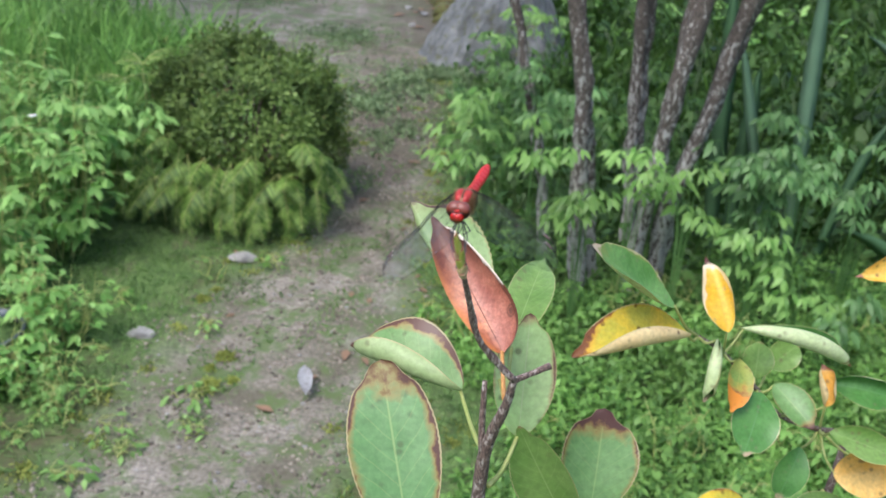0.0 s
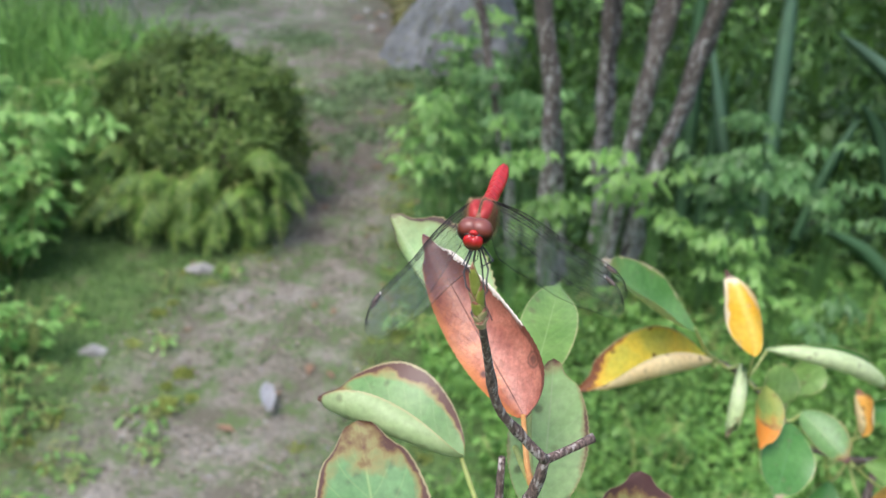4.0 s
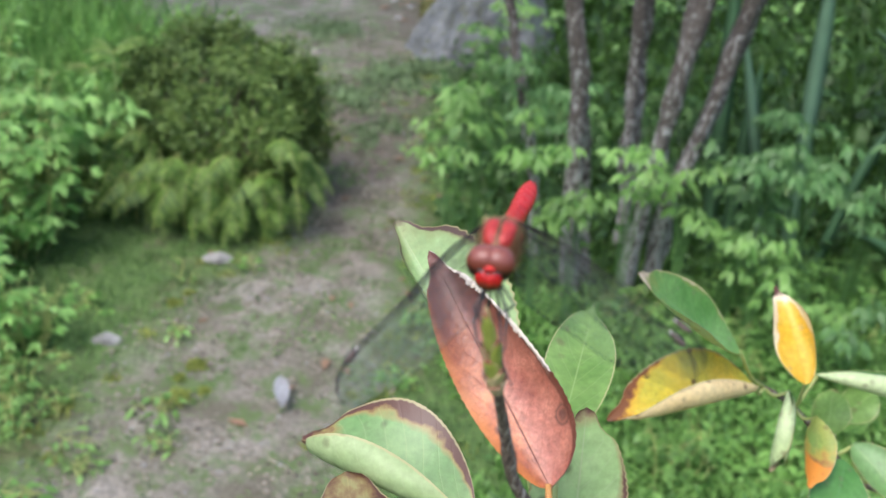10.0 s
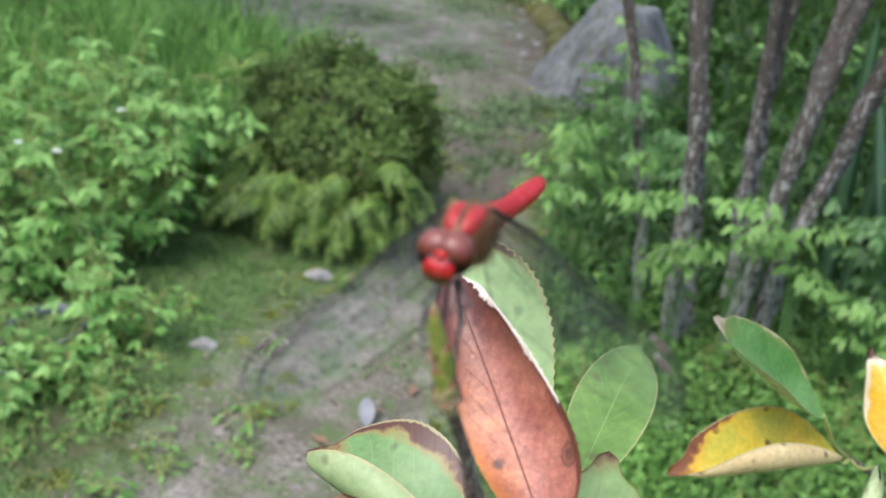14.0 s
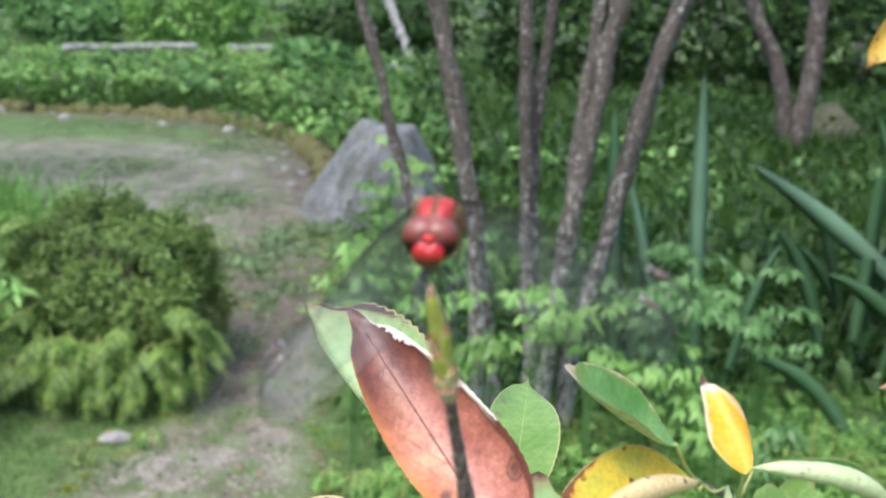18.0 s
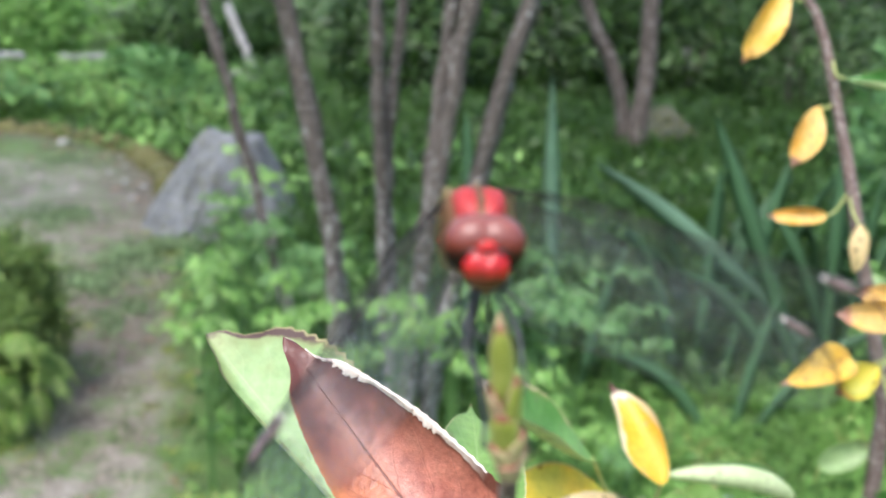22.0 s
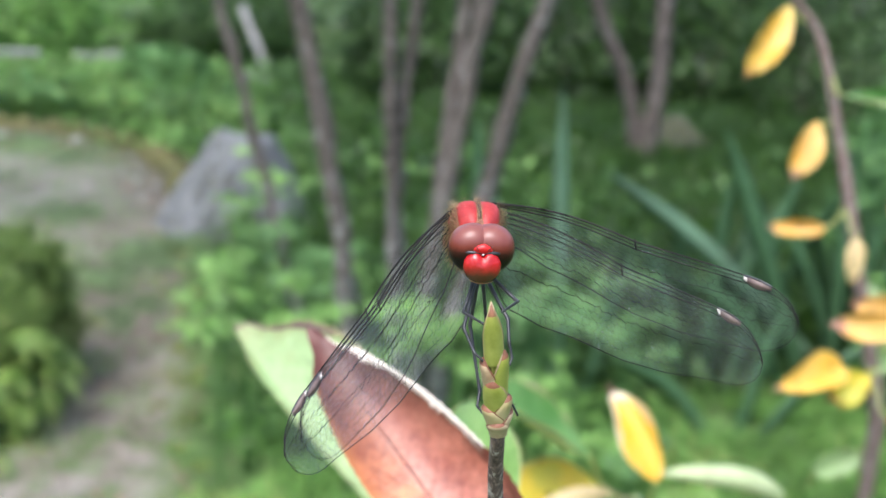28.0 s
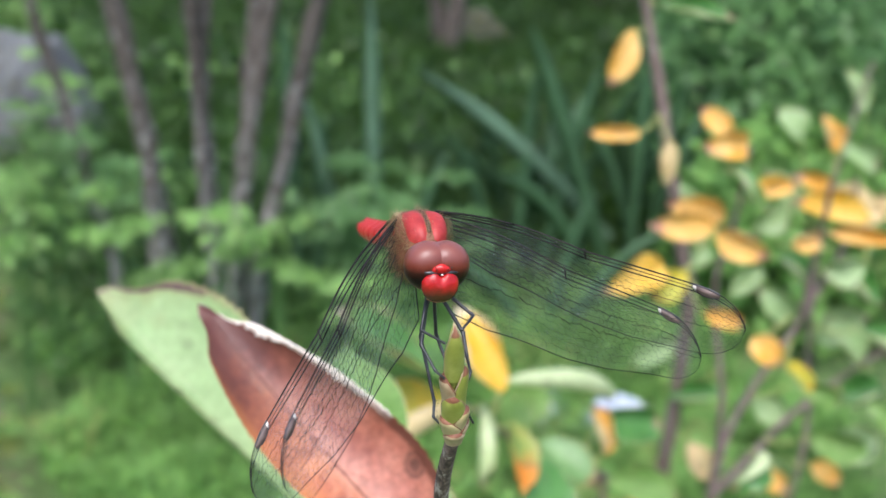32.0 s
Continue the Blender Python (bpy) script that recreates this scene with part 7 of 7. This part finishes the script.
def insect():
    ob = thing("dragonfly", "red dragonfly perched on the end bud of a twig", "dragonfly")
    ob.matrix_world = BODY
    # head
    head = Geo().ball((0, -0.0004, -0.0002), (0.0022, 0.0013, 0.0019), 20, 12).make("head", M_SEAM, ob)
    head.location = (0, 0.0075, 0)

    def lobe(s):
        """Fuller than a ball, flat where the two eyes meet and drawn in below."""
        def f(x, y, z):
            k = (abs(x) ** 2.5 + abs(y) ** 2.5 + abs(z) ** 2.5) ** (-1 / 2.5)
            k = 0.45 + 0.55 * k
            low = max(0.0, -z)
            x, y, z = x * k, y * k, z * k
            return x * (1 - 0.10 * low * low), y * (1 + 0.06 * z), z * (1 - 0.07 * max(0.0, x * s))
        return f

    for s in (-1, 1):
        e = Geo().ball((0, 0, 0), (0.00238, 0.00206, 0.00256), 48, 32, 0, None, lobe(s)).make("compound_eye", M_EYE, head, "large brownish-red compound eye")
        e.location = (0.00098 * s, -0.0003, 0.0001)
        e.rotation_euler = (radians(-6), radians(6 * s), 0)

    def heart(x, y, z):
        g = math.exp(-(x / 0.18) ** 2) * max(0, z) ** 1.1
        k = 0.5 + 0.5 * (abs(x) ** 2.6 + abs(z) ** 2.6 + abs(y) ** 2.6) ** (-1 / 2.6)
        x, z = x * k, z * k
        return x * (1 + 0.06 * z), y * (1 - 0.30 * g - 0.05 * math.exp(-(x / 0.1) ** 2)), z * (1 - 0.34 * g)

    Geo().ball((0, 0.00150, -0.00144), (0.00190, 0.00108, 0.00166), 40, 28, 0, None, heart).make("face", M_FACE, head, "glossy scarlet face")
    Geo().ball((0, 0.00168, 0.00046), (0.00096, 0.00046, 0.00050), 20, 14, 0, None, lambda x, y, z: (x * (1 - 0.35 * z), y, z)).make("brow", M_BROW, head, "small red bump between the eyes")
    g = Geo()
    for s in (-1, 1):
        g.ball((0.00080 * s, 0.00156, 0.00004), (0.00105, 0.00040, 0.00026), 14, 8)
    g.make("brow_band", M_BLACK, head, "black band above the face")
    Geo().ball((0, 0.00206, -0.00008), (0.00012, 0.00010, 0.00010), 8, 6).make("ocellus", M_STIG_PALE, head, "tiny pale simple eye")
    Geo().ball((0, 0.00125, -0.00278), (0.00125, 0.0008, 0.00044), 20, 10).make("mouth", M_LABRUM, head, "dark ochre mouth parts")
    for s in (-1, 1):
        Geo().tube([(0.0004 * s, 0.0019, 0.0002), (0.0007 * s, 0.0024, 0.0007), (0.0009 * s, 0.0027, 0.0010)], [0.00006, 0.00004, 0.00002], 5).make("antenna", M_BLACK, head)
    # thorax
    TR = (0.00300, 0.0056, 0.0037)

    def barrel(x, y, z):
        k = math.hypot(x, z) / max(1e-6, (abs(x) ** 3.4 + abs(z) ** 3.4) ** (1 / 3.4))
        k = 1 + (k - 1) * 0.9
        return x * k, y, z * k

    thorax = Geo().ball((0, 0, 0), TR, 32, 20, 0, None, barrel).make("thorax", M_THORAX, ob, "furry dull red thorax")
    thorax.location = (0, -0.0010, -0.0001)
    thorax.rotation_euler = (radians(12), 0, 0)

    def shield(x0, x1, p0, p1, puff, name, label):
        """A red plate laid on the thorax between two widths and two angles over its back."""
        for s in (-1, 1):
            V, F = [], []
            n, m = 7, 24
            for i in range(n + 1):
                r = i / n
                for k in range(m):
                    a = 2 * math.pi * k / m
                    c, d = math.cos(a), math.sin(a)
                    q = 1 / (abs(c) ** 5 + abs(d) ** 5) ** (1 / 5)
                    x = (x0 + x1) / 2 + (x1 - x0) / 2 * r * q * c
                    ph = radians((p0 + p1) / 2 + (p1 - p0) / 2 * r * q * d)
                    h = math.sqrt(max(0, 1 - x * x))
                    v = Vector(barrel(x * s, math.cos(ph) * h, math.sin(ph) * h))
                    up = 1.0 + puff * (1 - r ** 3) - 0.02 * r ** 6
                    V.append((v.x * TR[0] * up, v.y * TR[1] * up, v.z * TR[2] * up))
            for i in range(n):
                for k in range(m):
                    p, q = i * m + k, i * m + (k + 1) % m
                    F.append((p, q, q + m, p + m))
            mesh_ob(name, V, F, M_PANEL, thorax, label)

    shield(0.07, 0.70, 6, 84, 0.05, "shoulder_panel", "bright red shoulder panel")
    shield(0.86, 0.98, 62, 130, 0.03, "side_panel", "red flank panel")
    Geo().tube([(0, 0.0050, 0.0016), (0, 0.0040, 0.0026), (0, 0.0012, 0.0036), (0, -0.003, 0.0034)], 0.00022, 6).make("back_seam", M_SEAM, thorax)
    r2 = random.Random(4)
    hairs = Geo()
    for k in range(5200):
        d = Vector((r2.gauss(0, 1), r2.gauss(0, 1), r2.gauss(0, 1))).normalized()
        if 0.07 < abs(d.x) < 0.60 and d.z > 0.05 and d.y > -0.35 and r2.random() < 0.95:
            continue
        p = Vector(barrel(*d))
        p = Vector((p.x * 0.0031, p.y * 0.0056, p.z * 0.0037))
        q = p + d * r2.uniform(0.0003, 0.0009) + Vector((r2.gauss(0, 1), r2.gauss(0, 1), r2.gauss(0, 1))) * 0.0002
        s = d.orthogonal().normalized() * 0.000025
        hairs.add([p - s, p + s, q], [(0, 1, 2)])
    hairs.make("fur", M_HAIR, thorax)["kind"] = "stuff"
    # abdomen
    prof = [(0.0, 0.0021, 0.0022), (0.12, 0.0019, 0.0020), (0.25, 0.0016, 0.0017), (0.45, 0.0016, 0.0015), (0.68, 0.0018, 0.0015), (0.85, 0.0017, 0.0014), (0.96, 0.0013, 0.0011), (1.0, 0.0009, 0.0007)]
    abdomen = Geo().ball((0, 0, 0), (0.0016, 0.0012, 0.0016), 16, 10).make("abdomen", M_RED, ob, "slender scarlet abdomen")
    abdomen.location = (0, -0.0058, -0.0001)
    LA = 0.0305
    cuts = [0, 0.08, 0.19, 0.32, 0.45, 0.58, 0.70, 0.80, 0.88, 0.94, 1.0]

    def wh(t):
        return [float(np.interp(t, [q[0] for q in prof], [q[j] for q in prof])) for j in (1, 2)]

    for a, b in zip(cuts, cuts[1:]):
        V, F = [], []
        n, m = 6, 20
        for i in range(n + 1):
            t = a + (b - a) * i / n
            w, h = wh(t)
            rim = 1 - 0.05 * (abs(2 * i / n - 1) ** 6)
            for k in range(m):
                an = 2 * math.pi * k / m
                z = math.sin(an)
                V.append((w * rim * math.cos(an), -LA * t - 0.0002, h * rim * z * (1.0 if z < 0 else 0.9) + 0.0004 * rim * (abs(math.cos(an)) < 0.2 and z > 0) - 0.0012 * math.sin(math.pi * t) * 0.6))
        for i in range(n):
            for k in range(m):
                p, q = i * m + k, i * m + (k + 1) % m
                F.append((p, p + m, q + m, q))
        F.append(tuple(range(m)))
        F.append(tuple(range(n * m + m - 1, n * m - 1, -1)))
        mesh_ob("abdomen_segment", V, F, M_RED, abdomen)
    for s in (-1, 1):
        Geo().tube([(0.0003 * s, -LA, 0), (0.0005 * s, -LA - 0.0008, 0.0002), (0.0005 * s, -LA - 0.0016, 0.0004)], [0.00018, 0.0002, 0.00005], 6).make("tail_clasper", M_RED, abdomen)
    # legs
    for pts in LEGS:
        p = [loc(q) for q in pts]
        ln = []
        for a, b in zip(p, p[1:]):
            ln += [a + (b - a) * k / 6 for k in range(6)]
        ln.append(p[-1])
        leg = Geo().tube(ln, [0.00022 - 0.00011 * k / len(ln) + (0.00004 if k % 6 == 0 else 0) for k in range(len(ln))], 6).make("leg", M_BLACK, ob, "thin black bristly leg")
        g = Geo()
        for k in range(3, len(ln) - 1):
            d = Vector((r2.gauss(0, 1), r2.gauss(0, 1), r2.gauss(0, 1))).normalized() * 0.0006
            g.tube([ln[k], Vector(ln[k]) + d], [0.00003, 0.00001], 3, cap=False)
        g.make("bristles", M_BLACK, leg)["kind"] = "stuff"
    for w in WINGS:
        wing(ob, *w)
    return ob, head, abdomen


def wing(ob, root, nodus, stig, tip, chord, hind, seed):
    lead = [np.array(p) for p in spline([loc(root), loc(nodus), loc(stig), loc(tip)], 60)]
    acc = np.concatenate([[0], np.cumsum([np.linalg.norm(b - a) for a, b in zip(lead, lead[1:])])])
    acc /= acc[-1]
    lead = np.array(lead)
    c = np.array(INV.to_3x3() @ Vector(chord).normalized())
    nrm = unit(np.cross(lead[-1] - lead[0], c))
    ws, ww = ([0, 0.06, 0.2, 0.42, 0.65, 0.82, 0.92, 0.97, 1.0], [7.0, 10.6, 11.4, 10.6, 9.4, 7.8, 7.1, 6.6, 6.2]) if hind else ([0, 0.06, 0.2, 0.42, 0.65, 0.82, 0.92, 0.97, 1.0], [2.4, 4.2, 6.2, 7.4, 7.8, 7.2, 6.8, 6.4, 6.0])
    r2 = random.Random(seed)

    def at(s, k):
        b = np.array([np.interp(s, acc, lead[:, j]) for j in range(3)])
        w = np.interp(s, ws, ww) * 0.001
        fold = 0.00005 * math.sin(k * 20) * (1 - s) + 0.0005 * math.sin(3.0 * s) * k * k
        arc = math.sqrt(max(0.0, 1 - (max(0.0, s - 0.86) / 0.14) ** 2))
        dip = -0.0008 * math.sin(math.pi * min(1, s / 0.5)) + w * 0.46 * (1 - arc)
        return b + c * (w * k * max(arc, 0.02) + dip) + nrm * fold

    ns, nk = 60, 14
    V = [at(i / ns, j / nk) for i in range(ns + 1) for j in range(nk + 1)]
    F = [(i * (nk + 1) + j, i * (nk + 1) + j + 1, (i + 1) * (nk + 1) + j + 1, (i + 1) * (nk + 1) + j) for i in range(ns) for j in range(nk)]
    name = "hind_wing" if hind else "fore_wing"
    wg = mesh_ob(name, V, F, M_WING, ob, "clear wing with a net of dark veins")
    g = Geo()
    ks = [0.0, 0.05, 0.10, 0.17, 0.25, 0.33, 0.41, 0.49, 0.57, 0.65, 0.73, 0.81, 0.90, 1.0]
    n = 74
    grid = {}
    for j, k in enumerate(ks):
        for i in range(n + 1):
            s = i / n
            zig = 0.0 if j in (0, 1, 2, len(ks) - 1) else 0.010 * (-1 if (i + j) % 2 else 1) + r2.uniform(-0.016, 0.016)
            ds = 0 if i in (0, n) else r2.uniform(-0.009, 0.009)
            grid[i, j] = at(min(1, max(0, s + ds)), min(1, max(0, k + zig)))
    for j, k in enumerate(ks):
        r = {0: 0.000098, 1: 0.000056, 2: 0.000080, 5: 0.000046, 8: 0.000042}.get(j, 0.000017)
        if j == len(ks) - 1:
            r = 0.000055
        g.tube([grid[i, j] for i in range(n + 1)], [r * (1.6 - 0.95 * i / n) for i in range(n + 1)], 3, cap=False)
    for j in range(len(ks) - 1):
        step = 3 if j < 2 else 2
        for i in range(1, n):
            if (i + j) % step == 0 and r2.random() < 0.93:
                if j < 2 and i % 2:
                    continue
                g.tube([grid[i, j], grid[i, j + 1]], 0.000016, 3, cap=False)
    nd = at(0.5, 0.0)
    g.tube([nd - c * 0.0003, at(0.505, 0.11)], 0.00011, 4)
    v = g.make("vein_net", M_VEIN, wg)
    v["kind"] = "stuff"
    # coloured cell near the tip
    V, F = [], []
    m = 8
    for i in range(m + 1):
        s = 0.838 + 0.080 * i / m
        e = 0.35 + 0.65 * math.sin(math.pi * min(1, max(0, i / m * 0.9 + 0.05)))
        for q, h in ((0.0, 0.00006), (0.13 * e, 0.00006), (0.13 * e, -0.00006), (0.0, -0.00006)):
            V.append(at(s, q) + nrm * h)
    for i in range(m):
        for a in range(4):
            b = (a + 1) % 4
            F.append((4 * i + a, 4 * i + b, 4 * i + 4 + b, 4 * i + 4 + a))
    mesh_ob("stigma", V, F, [M_STIGMA, M_STIG_PALE], wg, "dark brown wing cell", True, [1 if f // 4 == 0 else 0 for f in range(len(F))])
    g = Geo()
    rim = [at(0.838 + 0.080 * i / m, 0.0) for i in range(m + 1)]
    low = [at(0.838 + 0.080 * i / m, 0.13 * (0.35 + 0.65 * math.sin(math.pi * min(1, max(0, i / m * 0.9 + 0.05))))) for i in range(m + 1)]
    g.tube(rim, 0.00011, 4, cap=False)
    g.tube(low, 0.00009, 4, cap=False)
    g.make("stigma_rim", M_BLACK, wg)


R_ROOT, L_ROOT = (0.0308, 0.2822, 1.1377), (0.0268, 0.2828, 1.1372)
WINGS = [
    (R_ROOT, (0.0418, 0.2703, 1.1365), (0.0508, 0.2603, 1.1351), (0.0535, 0.2572, 1.1345), (0.02, -0.12, -0.99), False, 1),
    ((0.0312, 0.2845, 1.1366), (0.0425, 0.2755, 1.1328), (0.0525, 0.2674, 1.1294), (0.0552, 0.2650, 1.1278), (0.0, -0.25, -0.97), True, 2),
    (L_ROOT, (0.0175, 0.2738, 1.1300), (0.0094, 0.2648, 1.1246), (0.0073, 0.2622, 1.1229), (0.30, -0.30, -0.90), False, 3),
    ((0.0268, 0.2852, 1.1360), (0.0175, 0.2785, 1.1282), (0.0087, 0.2724, 1.1194), (0.0066, 0.2708, 1.1173), (0.30, -0.42, -0.86), True, 4),
]
LEGS = [
    [(0.0290, 0.2745, 1.1314), (0.0310, 0.2718, 1.1297), (0.0286, 0.2694, 1.1294)],
    [(0.0270, 0.2747, 1.1310), (0.0255, 0.2724, 1.1285), (0.0267, 0.2692, 1.1283)],
    [(0.0288, 0.2754, 1.1308), (0.0303, 0.2724, 1.1276), (0.0300, 0.2706, 1.1258), (0.0302, 0.2699, 1.1243), (0.0298, 0.2694, 1.1237)],
    [(0.0274, 0.2755, 1.1306), (0.0257, 0.2726, 1.1267), (0.0262, 0.2698, 1.1250), (0.0270, 0.2693, 1.1243)],
    [(0.0285, 0.2762, 1.1305), (0.0295, 0.2772, 1.1255), (0.0302, 0.2722, 1.1204), (0.0318, 0.2713, 1.1173)],
    [(0.0279, 0.2762, 1.1305), (0.0276, 0.2770, 1.1255), (0.0282, 0.2738, 1.1192), (0.0277, 0.2727, 1.1180), (0.0282, 0.2722, 1.1174)],
]
fly, fly_head, fly_abdomen = insect()


def motions():
    """The lens pulls its focus; the dragonfly shifts on its perch, turns its head and lowers its abdomen."""
    def seat(dx, dy, dz):
        return Matrix.Translation((dx, dy, dz)) @ BODY

    pulls = []
    for t, eye, target, _ in PATH:
        way = (Vector(target) - Vector(eye)).normalized()
        pulls.append((t, Matrix.Translation(Vector(eye) + way * float(np.interp(t, [r[0] for r in FOCUS], [r[1] for r in FOCUS])))))
    walk(focus, pulls)
    walk(fly, [(0, seat(0, -0.002, 0.0008)), (12.5, seat(0, -0.002, 0.0008)), (16, seat(0, -0.001, 0.0004)), (19, seat(0, 0, 0)), (32, seat(0, 0, 0))])
    n = (0, 0.0075, 0)
    walk(fly_head, [(0, pose(*n, 0, 0, 0)), (8.0, pose(*n, 0, 0, 0)), (8.8, pose(*n, -14, 0, 4)), (10, pose(*n, -10, 0, 4)), (12, pose(*n, 0, 0, 0)), (32, pose(*n, 0, 0, 0))])
    a = (0, -0.0058, -0.0001)
    walk(fly_abdomen, [(0, pose(*a, 0, 0, 0)), (8, pose(*a, 0, 0, 0)), (9, pose(*a, 3, 0, 0)), (11, pose(*a, 4.5, 0, 0)), (16.5, pose(*a, 5, 0, 0)), (19, pose(*a, 15, 0, 0)), (32, pose(*a, 15, 0, 0))])


motions()
